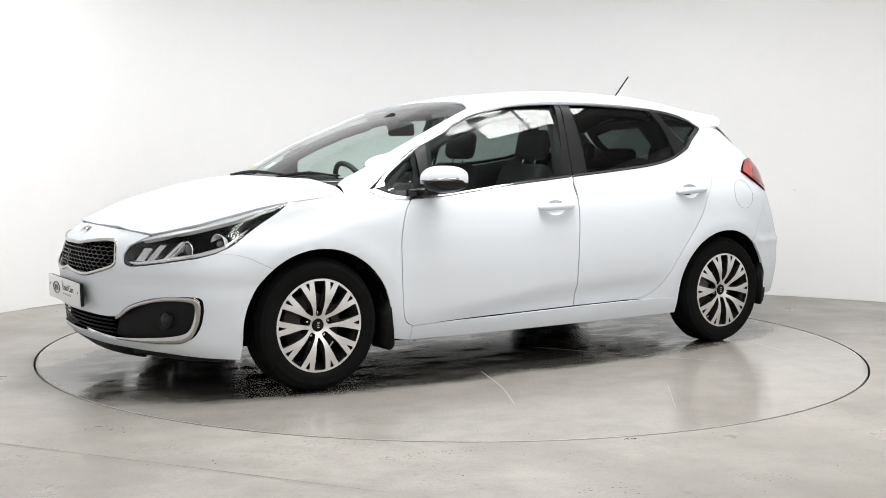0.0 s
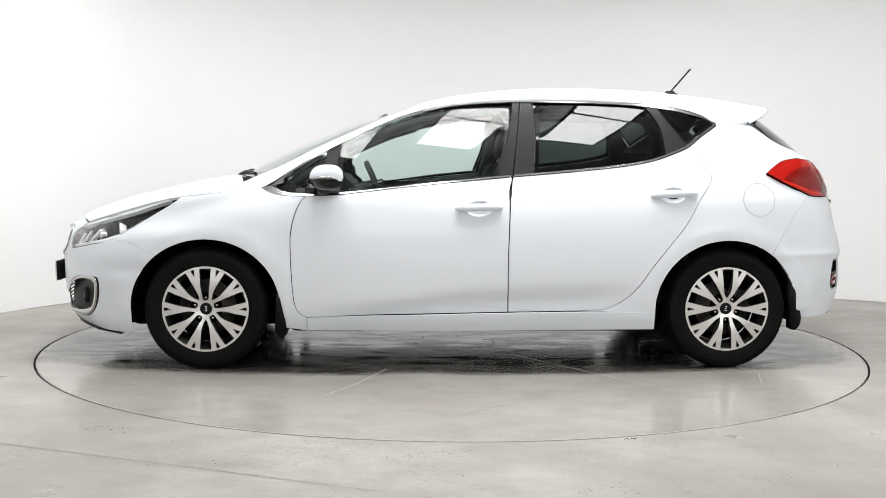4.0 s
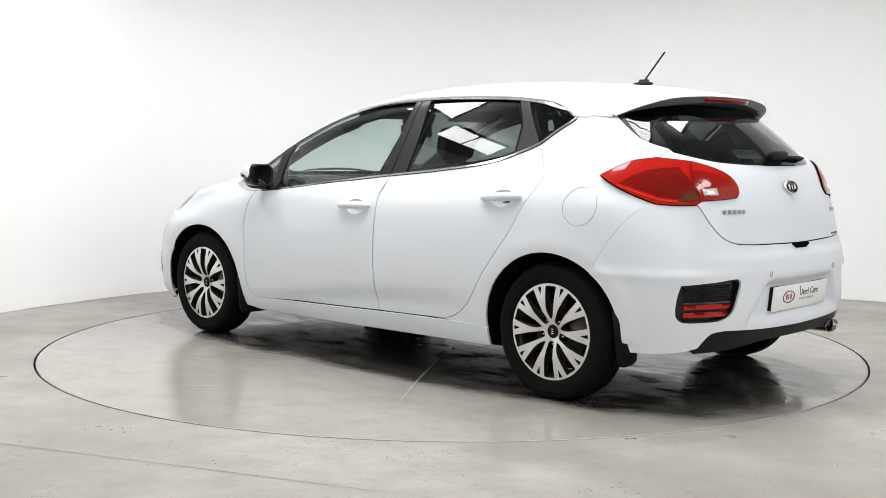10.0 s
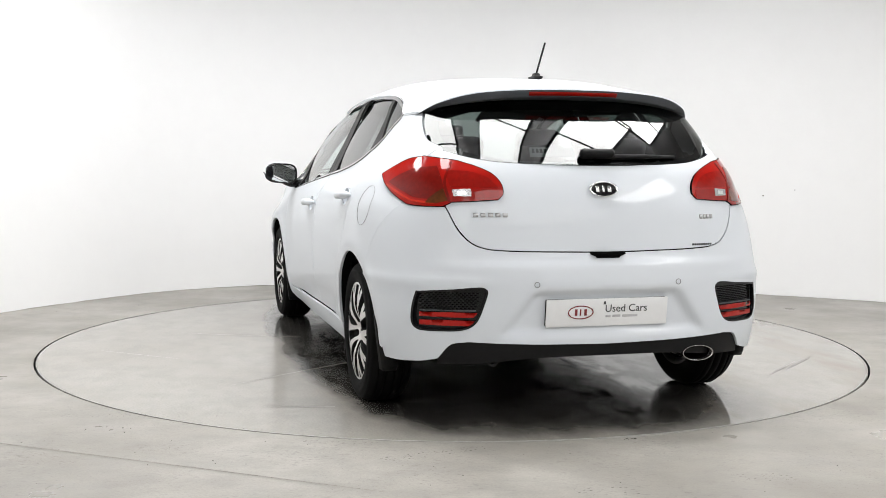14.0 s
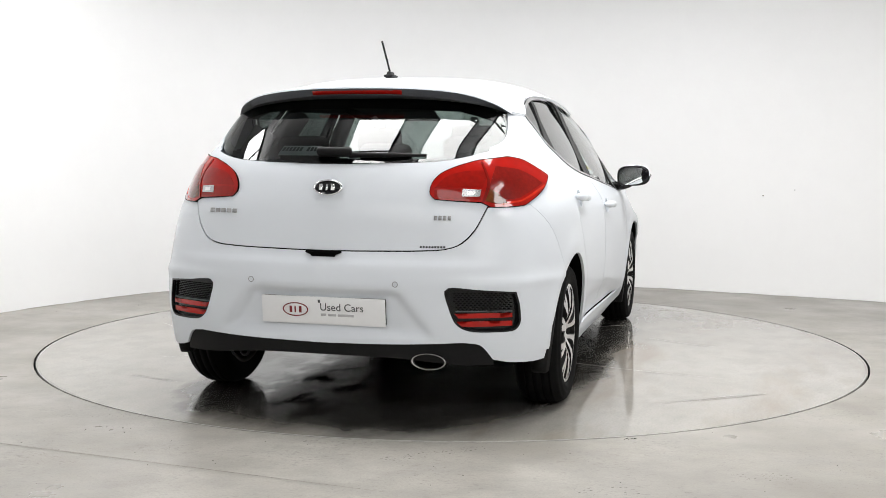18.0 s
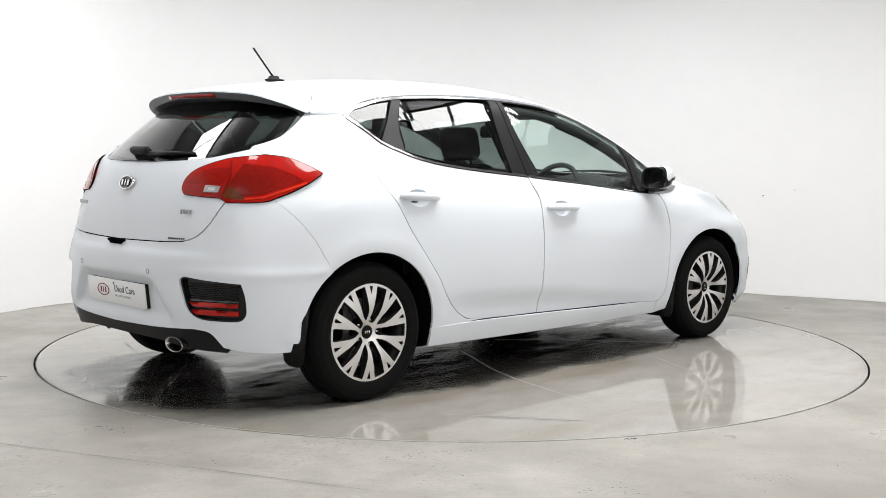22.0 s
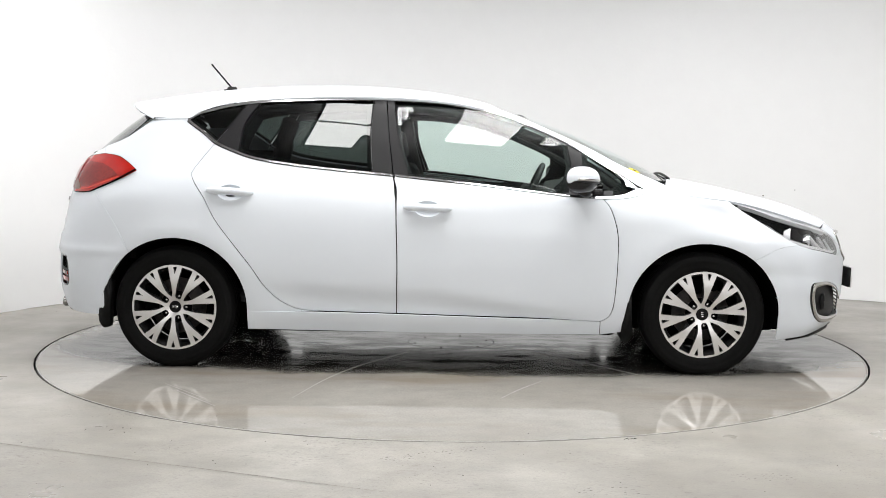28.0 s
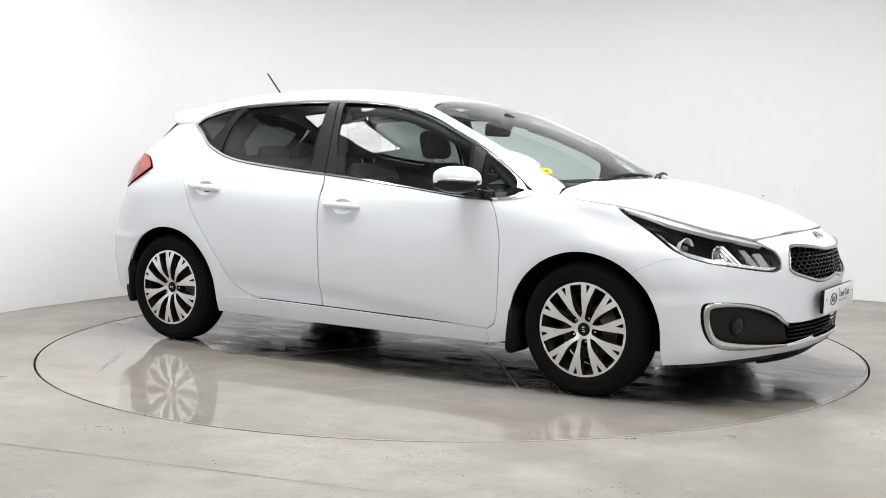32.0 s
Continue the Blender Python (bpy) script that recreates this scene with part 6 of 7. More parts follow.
s, z = tail(0.0, 0.693)[0]
soft_box(bm, (0.03, 0.150, 0.022), Matrix.Translation(hull_point(s, z) + Vector((0.004, 0, 0))), 0.006)
for v in bm.verts:
    if v.co.z < z:
        v.co.y *= 0.68
part("tailgate_grip", bm, BLACK_MATT, car, "black tailgate grip")


# ---------------------------------------------------------------- plates
def flat_text(name, body, size, m, mat, parent, label):
    cu = bpy.data.curves.new(name, "FONT")
    cu.body, cu.size, cu.align_x, cu.align_y, cu.extrude = body, size, "LEFT", "CENTER", 0.0006
    tmp = bpy.data.objects.new(name, cu)
    me = bpy.data.meshes.new_from_object(tmp)
    bpy.data.objects.remove(tmp)
    bpy.data.curves.remove(cu)
    me.materials.clear()
    me.materials.append(mat)
    ob = new(name, me)
    me.transform(m)
    ob.parent = parent
    ob["label"] = label
    return ob


def plate(name, m, ink, lines):
    """A trade plate about its own origin: x to the right, y up, z outward."""
    bm = bmesh.new()
    soft_box(bm, (0.52, 0.111, 0.006), m, 0.0025, 2)
    ob = part(name, bm, PLATE, car, "white display plate with red emblem and dark lettering")
    bm = bmesh.new()
    soft_box(bm, (0.516, 0.106, 0.018), m @ Matrix.Translation((0, 0, -0.012)), 0.004, 2)
    part("plate_holder", bm, BLACK_PLASTIC, ob, "black plate holder")
    bm = bmesh.new()
    mm = m @ Matrix.Translation((-0.115, 0.002, 0.0042))
    ringp = [mm @ Vector((0.052 * math.cos(u), 0.026 * math.sin(u), 0)) for u in np.linspace(0, 2 * math.pi, 41)[:-1]]
    sweep(bm, ringp, 0.0022, 6, closed=True)
    for dx, lean in ((-0.022, 0), (-0.017, 0), (-0.001, 0), (0.018, 0), (0.023, 0)):
        soft_box(bm, (0.006, 0.026, 0.001), mm @ Matrix.Translation((dx, 0, 0)) @ Matrix.Rotation(-lean, 4, "Z"), 0.0003, 1)
    part("plate_emblem", bm, ink, ob, "dark red oval emblem")
    flat_text("lettering", "Used Cars", 0.043, m @ Matrix.Translation((-0.012, 0.014, 0.0036)), INK_GREY, ob, "dark grey lettering reading Used Cars")
    bm = bmesh.new()
    x = -0.008
    for w in (0.022, 0.034, 0.066):
        soft_box(bm, (w, 0.010, 0.0008), m @ Matrix.Translation((x + w / 2, -0.016, 0.0036)), 0.0002, 1)
        x += w + 0.008
    part("small_print", bm, INK_PALE, ob, "pale small print as plain bars")
    bm = bmesh.new()
    soft_box(bm, (0.010, 0.012, 0.001), m @ Matrix.Translation((-0.014, 0.038, 0.0036)), 0.0003, 1)
    part("plate_mark", bm, INK_GREY, ob, "small dark mark")
    return ob


rear_frame = Matrix(((0, 0, -1, 0), (-1, 0, 0, 0), (0, 1, 0, 0), (0, 0, 0, 1)))
front_frame = Matrix(((0, 0, 1, 0), (1, 0, 0, 0), (0, 1, 0, 0), (0, 0, 0, 1)))
plate("rear_plate", Matrix.Translation((-2.074, 0, 0.467)) @ rear_frame @ Matrix.Rotation(0.10, 4, "X"), PLATE_RED, 2)
fp = plate("front_plate", Matrix.Translation((2.235, 0, 0.435)) @ front_frame @ Matrix.Rotation(0.03, 4, "X"), INK_DARK, 2)
bm = bmesh.new()
for y in (-0.235, 0.235):
    lathe(bm, [(0.0, 0.0045), (0.006, 0.004), (0.006, 0.0)], 12, Matrix.Translation((2.235, y, 0.445)) @ front_frame)
part("plate_screw", bm, GREY_PLASTIC, fp, "grey plate screws")

# ---------------------------------------------------------------- aerial, wipers, exhaust
bm = bmesh.new()
soft_box(bm, (0.10, 0.045, 0.030), Matrix.Translation((-1.215, 0, 1.450)), 0.013)
for v in bm.verts:
    if v.co.z > 1.45:
        v.co.y *= 0.55
        v.co.x = -1.225 + (v.co.x + 1.225) * 0.55
aerial = part("roof_aerial", bm, BLACK_PLASTIC, car, "black rod aerial on a small foot")
bm = bmesh.new()
pts = [Vector((-1.222, 0, 1.458)).lerp(Vector((-1.337, 0.002, 1.592)), k / 40) for k in range(41)]
sweep(bm, pts, [0.0042 + (0.0009 if k % 2 else 0) for k in range(41)], 8)
part("aerial_rod", bm, BLACK_PLASTIC, aerial, "ribbed black rod")

bm = bmesh.new()
gp_ = hull_point(*tail(0.0, 1.085)[0], 0.02)
soft_box(bm, (0.040, 0.150, 0.034), Matrix.Translation(gp_ + Vector((-0.004, 0.0, -0.006))) @ Matrix.Rotation(0.75, 4, "Y"), 0.014)
rw = part("rear_wiper", bm, BLACK_PLASTIC, car, "black rear wiper resting on the glass")
bm = bmesh.new()
q0 = hull_point(*tail(0.08, 1.085)[0], 0.025)
q1 = hull_point(*tail(0.365, 1.088)[0], 0.016)
sweep(bm, [Vector((q0.x, -0.06, 1.08)), Vector(((q0.x + q1.x) / 2 - 0.02, -0.22, 1.083)), Vector((q1.x, -0.37, 1.082))], [0.011, 0.009, 0.006], 8)
part("wiper_arm", bm, BLACK_PLASTIC, rw)

# front cowl and wipers
bm = bmesh.new()
rows_ = []
for k in range(31):
    y = -0.66 + 1.32 * k / 30
    a = Vector((float(np.interp(abs(y), [0, 0.2, 0.4, 0.62, 0.79], [1.238, 1.233, 1.213, 1.183, 1.165])), y, 0))
    a.z = bonnet(a.x, y).z - 0.018
    s, z = nose(abs(y), 0.957)[0]
    b = hull_point(s, z, -0.012)
    b.y = y
    mid = (a + b) / 2 + Vector((0, 0, -0.006))
    rows_.append([bm.verts.new(v) for v in (a, mid, b)])
for a, b in zip(rows_, rows_[1:]):
    for j in range(2):
        bm.faces.new((a[j], a[j + 1], b[j + 1], b[j]))
bmesh.ops.recalc_face_normals(bm, faces=bm.faces[:])
part("cowl", bm, BLACK_PLASTIC, car, "black plastic cowl under the windscreen")
for y0, y1, dx in ((-0.42, 0.18, 0.0), (0.22, 0.62, 0.0)):
    bm = bmesh.new()
    pts, pts2 = [], []
    for k in range(13):
        y = y0 + (y1 - y0) * k / 12
        z = 0.962 + 0.012 * math.sin(math.pi * k / 12) + 0.014 * k / 12
        s, zz = nose(abs(y), z)[0]
        q = hull_point(s, zz, 0.006)
        q.y = y
        pts.append(q)
        s, zz = nose(abs(y), z - 0.008)[0]
        q = hull_point(s, zz, 0.013 + 0.008 * math.sin(math.pi * k / 12))
        q.y = y
        pts2.append(q)
    sweep(bm, pts, 0.0045, 6)
    sweep(bm, pts2, [0.008 - 0.0003 * k for k in range(13)], 6)
    part("front_wiper", bm, BLACK_PLASTIC, car, "black front wiper")

bm = bmesh.new()
m = Matrix.Translation((-2.035, -0.425, 0.279)) @ Matrix.Rotation(-math.pi / 2, 4, "Y") @ Matrix.Diagonal((0.62, 1.35, 1, 1))
lathe(bm, [(0.050, -0.16), (0.050, 0.0), (0.052, 0.004), (0.0495, 0.005), (0.047, 0.0), (0.046, -0.15), (0, -0.15)], 36, m)
pipe = part("tailpipe", bm, STEEL, car, "oval stainless steel tailpipe")
bm = bmesh.new()
lathe(bm, [(0.0465, -0.02), (0.0455, -0.14), (0, -0.14)], 36, m)
part("pipe_inside", bm, BLACK_MATT, pipe)
bm = bmesh.new()
sweep(bm, [Vector((-1.90, 0.42 + 0.020 * math.cos(u), 0.262 + 0.024 * math.sin(u))) for u in np.linspace(0, 2 * math.pi, 21)[:-1]], 0.006, 6, closed=True, up=(1, 0, 0))
sweep(bm, [(-1.90, 0.42, 0.286), (-1.88, 0.42, 0.32)], 0.008, 6)
part("towing_eye", bm, BLACK_PLASTIC, car, "black towing eye under the bumper")
bm = bmesh.new()
soft_box(bm, (0.35, 0.75, 0.13), Matrix.Translation((-1.68, -0.1, 0.345)), 0.05)
part("silencer", bm, BLACK_MATT, car)

# ---------------------------------------------------------------- cabin
cab = new("cabin")
cab.parent = car
bm = bmesh.new()
soft_box(bm, (2.6, 1.42, 0.05), Matrix.Translation((-0.35, 0, 0.34)), 0.02)
soft_box(bm, (0.62, 1.2, 0.06), Matrix.Translation((-1.55, 0, 0.86)), 0.02)
part("cabin_floor", bm, CLOTH, cab)
# door cards and inner pillars
bm = bmesh.new()
rows_ = []
for z in (0.36, 0.6, 0.8, 0.88, 0.93):
    rows_.append([bm.verts.new(hull_point(*side(x, z)[0], -0.06 if z < 0.85 else -0.03)) for x in np.linspace(0.88, -0.84 - max(0.0, (z - 0.58)) * 0.9, 30)])
for a, b in zip(rows_, rows_[1:]):
    for j in range(29):
        bm.faces.new((a[j], a[j + 1], b[j + 1], b[j]))
bmesh.ops.recalc_face_normals(bm, faces=bm.faces[:])
both("door_card", bm, TRIM_DARK, cab)
bm = bmesh.new()
belt_x = np.linspace(0.95, -1.12, 40)
bz = [float(np.interp(-x, [-0.95, -0.82, -0.47, 0.2, 0.55, 0.96, 1.14], [0.892, 0.876, 0.90, 0.972, 1.005, 1.063, 1.13])) for x in belt_x]
top = [bm.verts.new(hull_point(*side(x, z)[0], -0.016)) for x, z in zip(belt_x, bz)]
inn = [bm.verts.new(hull_point(*side(x, z)[0], -0.085) + Vector((0, 0, -0.012))) for x, z in zip(belt_x, bz)]
low = [bm.verts.new(hull_point(*side(x, z - 0.16)[0], -0.075)) for x, z in zip(belt_x, bz)]
for a, b in ((top, inn), (inn, low)):
    for j in range(39):
        bm.faces.new((a[j], a[j + 1], b[j + 1], b[j]))
bmesh.ops.recalc_face_normals(bm, faces=bm.faces[:])
both("door_top", bm, TRIM_DARK, cab)


def inner_pillar(name, pts, r, flat=1.0, mat=None):
    bm = bmesh.new()
    sweep(bm, [hull_point(*side(x, z)[0], -0.032 - r) for x, z in pts], r, 8, flat=flat)
    both(name, bm, mat or TRIM_DARK, cab)


inner_pillar("pillar_cover", [(-0.19, 0.95), (-0.24, 1.15), (-0.27, 1.355)], 0.042)
inner_pillar("pillar_cover", [(-1.06, 1.09), (-1.03, 1.22), (-0.98, 1.335)], 0.055)
inner_pillar("pillar_cover", [(-1.33, 1.02), (-1.34, 1.14), (-1.31, 1.235)], 0.06)
inner_pillar("pillar_cover", [(0.97, 0.92), (0.79, 1.06), (0.60, 1.16), (0.42, 1.245), (0.25, 1.305)], 0.026)
# door window frames
for pts in (dlo(0.64, -0.24), dlo(-0.33, -0.93)):
    bm = bmesh.new()
    sweep(bm, [hull_point(*side(x, z - 0.016)[0], -0.046) for x, z in zip(pts[::2], pts[1::2])], 0.024, 8)
    both("window_frame", bm, TRIM_DARK, cab)
# headlining
bm = bmesh.new()
rows_ = []
for k in range(21):
    x = 0.16 - 1.66 * k / 20
    rows_.append([bm.verts.new(roof(x, float(spline(*ROOF_Y, x)) * 0.95 * t) - Vector((0, 0, 0.045))) for t in np.linspace(-1, 1, 15)])
for a, b in zip(rows_, rows_[1:]):
    for j in range(14):
        bm.faces.new((a[j], a[j + 1], b[j + 1], b[j]))
bmesh.ops.recalc_face_normals(bm, faces=bm.faces[:])
part("headlining", bm, LINING, cab, "pale grey headlining")
# rear inner sides behind the quarter glass
bm = bmesh.new()
rows_ = []
for z in (0.86, 0.98, 1.06, 1.13):
    rows_.append([bm.verts.new(hull_point(*side(x, z)[0], -0.05)) for x in np.linspace(-1.12, -1.58 + (z - 0.86) * 0.5, 12)])
for a, b in zip(rows_, rows_[1:]):
    for j in range(11):
        bm.faces.new((a[j], a[j + 1], b[j + 1], b[j]))
both("boot_side", bm, TRIM_DARK, cab)
# dashboard
bm = bmesh.new()
rows_ = []
for k in range(17):
    y = -0.68 + 1.36 * k / 16
    hump = 0.045 * math.exp(-((y + 0.36) / 0.17) ** 2)
    c = -0.05 * (y / 0.68) ** 2
    rows_.append([bm.verts.new(v) for v in ((1.12 + c, y, 0.935), (0.95 + c, y, 0.945 + hump * 0.3), (0.78 + c, y, 0.945 + hump), (0.66 + c, y, 0.925 + hump), (0.63 + c, y, 0.86), (0.66 + c, y, 0.70), (0.80, y, 0.45))])
for a, b in zip(rows_, rows_[1:]):
    for j in range(6):
        bm.faces.new((a[j], a[j + 1], b[j + 1], b[j]))
bmesh.ops.recalc_face_normals(bm, faces=bm.faces[:])
part("dashboard", bm, TRIM_DARK, cab, "black soft dashboard")
block("centre_console", (0.75, 0.22, 0.32), Matrix.Translation((0.32, 0, 0.52)), TRIM_DARK, cab, 0.03)
# steering wheel on the right
m = Matrix.Translation((0.470, -0.36, 0.872)) @ Matrix.Rotation(radians(-65), 4, "Y")
bm = bmesh.new()
sweep(bm, [m @ Vector((0.176 * math.cos(u), 0.176 * math.sin(u), 0)) for u in np.linspace(0, 2 * math.pi, 41)[:-1]], 0.0155, 10, closed=True)
sw = part("steering_wheel", bm, TRIM_DARK, cab, "black three-spoke steering wheel")
bm = bmesh.new()
soft_box(bm, (0.11, 0.13, 0.045), m @ Matrix.Translation((0, 0, 0.03)), 0.02)
soft_box(bm, (0.04, 0.34, 0.018), m @ Matrix.Translation((0.01, 0, 0.014)), 0.006)
soft_box(bm, (0.16, 0.05, 0.018), m @ Matrix.Translation((-0.09, 0, 0.014)), 0.006)
part("wheel_hub", bm, TRIM_DARK, sw)
bm = bmesh.new()
sweep(bm, [(0.48, -0.36, 0.90), (0.72, -0.36, 0.84)], 0.04, 10)
part("steering_column", bm, TRIM_DARK, cab)


def seat(x, y, rear=False):
    ob = new("front_seat")
    ob.parent = car
    ob["label"] = "dark cloth front seat with headrest"
    bm = bmesh.new()
    soft_box(bm, (0.50, 0.50, 0.16), Matrix.Translation((x + 0.06, y, 0.55)) @ Matrix.Rotation(-0.12, 4, "Y"), 0.06)
    part("seat_cushion", bm, CLOTH, ob)
    bm = bmesh.new()
    m = Matrix.Translation((x - 0.23, y, 0.535)) @ Matrix.Rotation(-0.36, 4, "Y")
    soft_box(bm, (0.13, 0.47, 0.60), m @ Matrix.Translation((0, 0, 0.23)), 0.055)
    for v in bm.verts:
        q = m.inverted() @ v.co
        k = max(0.0, (q.z - 0.25) / 0.28)
        v.co.y = y + (v.co.y - y) * (1 - 0.22 * k)
    part("backrest", bm, CLOTH, ob)
    bm = bmesh.new()
    soft_box(bm, (0.09, 0.255, 0.175), m @ Matrix.Translation((0.015, 0, 0.645)) @ Matrix.Rotation(0.15, 4, "Y"), 0.045)
    hr = part("headrest", bm, CLOTH, ob, "padded dark headrest")
    bm = bmesh.new()
    for dy in (-0.055, 0.055):
        sweep(bm, [m @ Vector((0.005, dy, 0.50)), m @ Vector((0.01, dy, 0.62))], 0.006, 8)
    part("headrest_post", bm, STEEL, hr, "steel headrest posts")


seat(0.155, 0.36)
seat(0.155, -0.36)
bench = new("rear_bench")
bench.parent = car
bench["label"] = "dark cloth rear bench with three headrests"
block("bench_cushion", (0.50, 1.25, 0.16), Matrix.Translation((-0.78, 0, 0.55)) @ Matrix.Rotation(-0.10, 4, "Y"), CLOTH, bench, 0.06)
block("bench_back", (0.13, 1.25, 0.56), Matrix.Translation((-1.13, 0, 0.80)) @ Matrix.Rotation(-0.42, 4, "Y"), CLOTH, bench, 0.055)
for y, h in ((0.40, 0.14), (-0.40, 0.14), (0, 0.10)):
    block("bench_headrest", (0.085, 0.25, h), Matrix.Translation((-1.285, y, 1.10 if h > 0.12 else 1.085)) @ Matrix.Rotation(-0.3, 4, "Y"), CLOTH, bench, 0.04, "padded dark headrest")
# interior mirror
bm = bmesh.new()
soft_box(bm, (0.035, 0.25, 0.075), Matrix.Translation((0.37, 0, 1.225)) @ Matrix.Rotation(0.12, 4, "Y"), 0.018)
soft_box(bm, (0.07, 0.05, 0.09), Matrix.Translation((0.43, 0, 1.265)) @ Matrix.Rotation(0.5, 4, "Y"), 0.015)
part("rear_view_mirror", bm, BLACK_PLASTIC, cab, "black rear-view mirror")
for y in (0.36, -0.36):
    block("sun_visor", (0.17, 0.38, 0.018), Matrix.Translation((0.20, y, 1.318)) @ Matrix.Rotation(0.32, 4, "Y"), LINING, cab, 0.008, "pale grey sun visor")
# stickers on the glass
def glass_sticker(name, y, z, w, h, mat, label):
    """A small flat sticker lying on the windscreen of the driver's half."""
    s_ = nose(y, z)[0]
    p = hull_point(*s_, -0.001)
    ax = (hull_point(*nose(y, z + 0.02)[0], -0.001) - p).normalized()
    ay = (hull_point(*nose(y - 0.02, z)[0], -0.001) - p)
    n_ = ax.cross(ay).normalized()
    n_ = -n_ if n_.z < 0 else n_
    ay = n_.cross(ax)
    m = Matrix((ay, ax, n_)).transposed().to_4x4()
    m = Matrix.Diagonal((1, -1, 1, 1)) @ Matrix.Translation(p) @ m
    bm = bmesh.new()
    lathe(bm, [(0.0, 0.0012), (1.0, 0.0012), (1.0, -0.001)], 24, m @ Matrix.Diagonal((w, h, 1, 1)))
    return part(name, bm, mat, car, label), m


stk, m = glass_sticker("windscreen_sticker", 0.612, 1.012, 0.030, 0.030, YELLOW, "round yellow windscreen sticker")
bm = bmesh.new()
for k in (-0.008, 0.008):
    soft_box(bm, (0.008, 0.018, 0.001), m @ Matrix.Translation((k, 0, 0.002)), 0.0003, 1)
part("sticker_mark", bm, BLACK_MATT, stk, "dark sticker bars")
bm = bmesh.new()
for k, (px, py, pw, ph, turn) in enumerate(((0.92, 0.30, 0.21, 0.15, 0.2), (0.88, 0.42, 0.15, 0.21, -0.3))):
    soft_box(bm, (pw, ph, 0.0015), Matrix.Translation((px, py, 0.951 + 0.004 * k)) @ Matrix.Rotation(turn, 4, "Z") @ Matrix.Rotation(0.04, 4, "Y"), 0.0004, 1)
part("paper_sheet", bm, PLATE, cab, "loose white papers on the dashboard")

# a pale sticker inside the rear window, and a small tag at the windscreen's top
lift_ = smooth_rear(rg, -0.014)
bm = bmesh.new()
grid_ = [[bm.verts.new(lift_(a, z)) for a in np.linspace(0.10, 0.33, 9)] for z in (1.088, 1.108, 1.128)]
for a, b in zip(grid_, grid_[1:]):
    for j in range(8):
        bm.faces.new((a[j], a[j + 1], b[j + 1], b[j]))
bmesh.ops.recalc_face_normals(bm, faces=bm.faces[:])
note = part("window_sticker", bm, INK_PALE, rear_glass, "pale strip sticker inside the rear window")
lift_ = smooth_rear(rg, -0.0115)
bm = bmesh.new()
for k in range(10):
    if k == 6:
        continue
    a0 = 0.318 - 0.0205 * k
    q_ = [bm.verts.new(lift_(a, z)) for a, z in ((a0, 1.104), (a0 - 0.014, 1.104), (a0 - 0.014, 1.121), (a0, 1.121))]
    bm.faces.new(q_)
bmesh.ops.recalc_face_normals(bm, faces=bm.faces[:])
part("sticker_mark", bm, INK_DARK, note, "dark plain bars")
bm = bmesh.new()
grid_ = [[bm.verts.new(windscreen_at(u, k, 0.007)) for u in np.linspace(-0.62, -0.46, 5)] for k in (21, 22)]
for j in range(4):
    bm.faces.new((grid_[0][j], grid_[0][j + 1], grid_[1][j + 1], grid_[1][j]))
bmesh.ops.recalc_face_normals(bm, faces=bm.faces[:])
part("windscreen_tag", bm, PLATE, windscreen, "small pale tag behind the windscreen")

# ---------------------------------------------------------------- room
WALL_PATH = [(-3.0, -7.6), (-3.45, -3.4), (-3.42, -0.8), (-3.04, 0.99), (-2.68, 1.65), (-2.22, 2.28), (-1.85, 2.55), (-1.2, 2.82), (0.0, 3.02), (0.8, 2.98), (1.56, 2.79), (2.27, 2.46), (3.28, 1.94), (4.1, 1.3), (4.5, 0.3), (4.6, -3.0), (4.4, -7.6)]
WALL_TOP = 3.2
knots = np.r_[0, np.cumsum([math.dist(a, b) for a, b in zip(WALL_PATH, WALL_PATH[1:])])]
q = np.linspace(0, knots[-1], 220)


def smooth(vals):
    """Catmull-Rom through the path's points."""
    p = np.array(vals)
    m = np.gradient(p, knots)
    i = np.clip(np.searchsorted(knots, q) - 1, 0, len(p) - 2)
    h = knots[i + 1] - knots[i]
    t = (q - knots[i]) / h
    return (2 * t**3 - 3 * t**2 + 1) * p[i] + (t**3 - 2 * t**2 + t) * h * m[i] + (-2 * t**3 + 3 * t**2) * p[i + 1] + (t**3 - t**2) * h * m[i + 1]


wx, wy = smooth([p[0] for p in WALL_PATH]), smooth([p[1] for p in WALL_PATH])
tx, ty = np.gradient(wx), np.gradient(wy)
ln = np.hypot(tx, ty)
nx, ny = -ty / ln, tx / ln
bm = bmesh.new()
cols = []
for i in range(220):
    ragged = 0.004 * noise.noise(Vector((i * 0.7, 0, 0))) + 0.002
    cols.append([bm.verts.new((wx[i] + nx[i] * d, wy[i] + ny[i] * d, z)) for d, z in ((0, ragged), (0, 0.02), (0, WALL_TOP), (0.12, WALL_TOP), (0.12, 0.0))])
for a, b in zip(cols, cols[1:]):
    for k in range(4):
        bm.faces.new((a[k], b[k], b[k + 1], a[k + 1]))
bmesh.ops.recalc_face_normals(bm, faces=bm.faces[:])
for e in bm.edges:
    if len(e.link_faces) == 2 and e.calc_face_angle(0) > 0.6:
        e.smooth = False
tagged(part("wall_cove", bm, WALL), kind="structure")

bm = bmesh.new()
soft_box(bm, (7.6, 0.12, WALL_TOP), Matrix.Translation((0.7, -7.66, WALL_TOP / 2)), 0.002, 1)
tagged(part("wall_south", bm, WALL), kind="structure")
bm = bmesh.new()
soft_box(bm, (10.4, 12.0, 0.12), Matrix.Translation((0.6, -2.2, WALL_TOP + 0.064)), 0.002, 1)
tagged(part("ceiling", bm, CEILING), kind="structure")

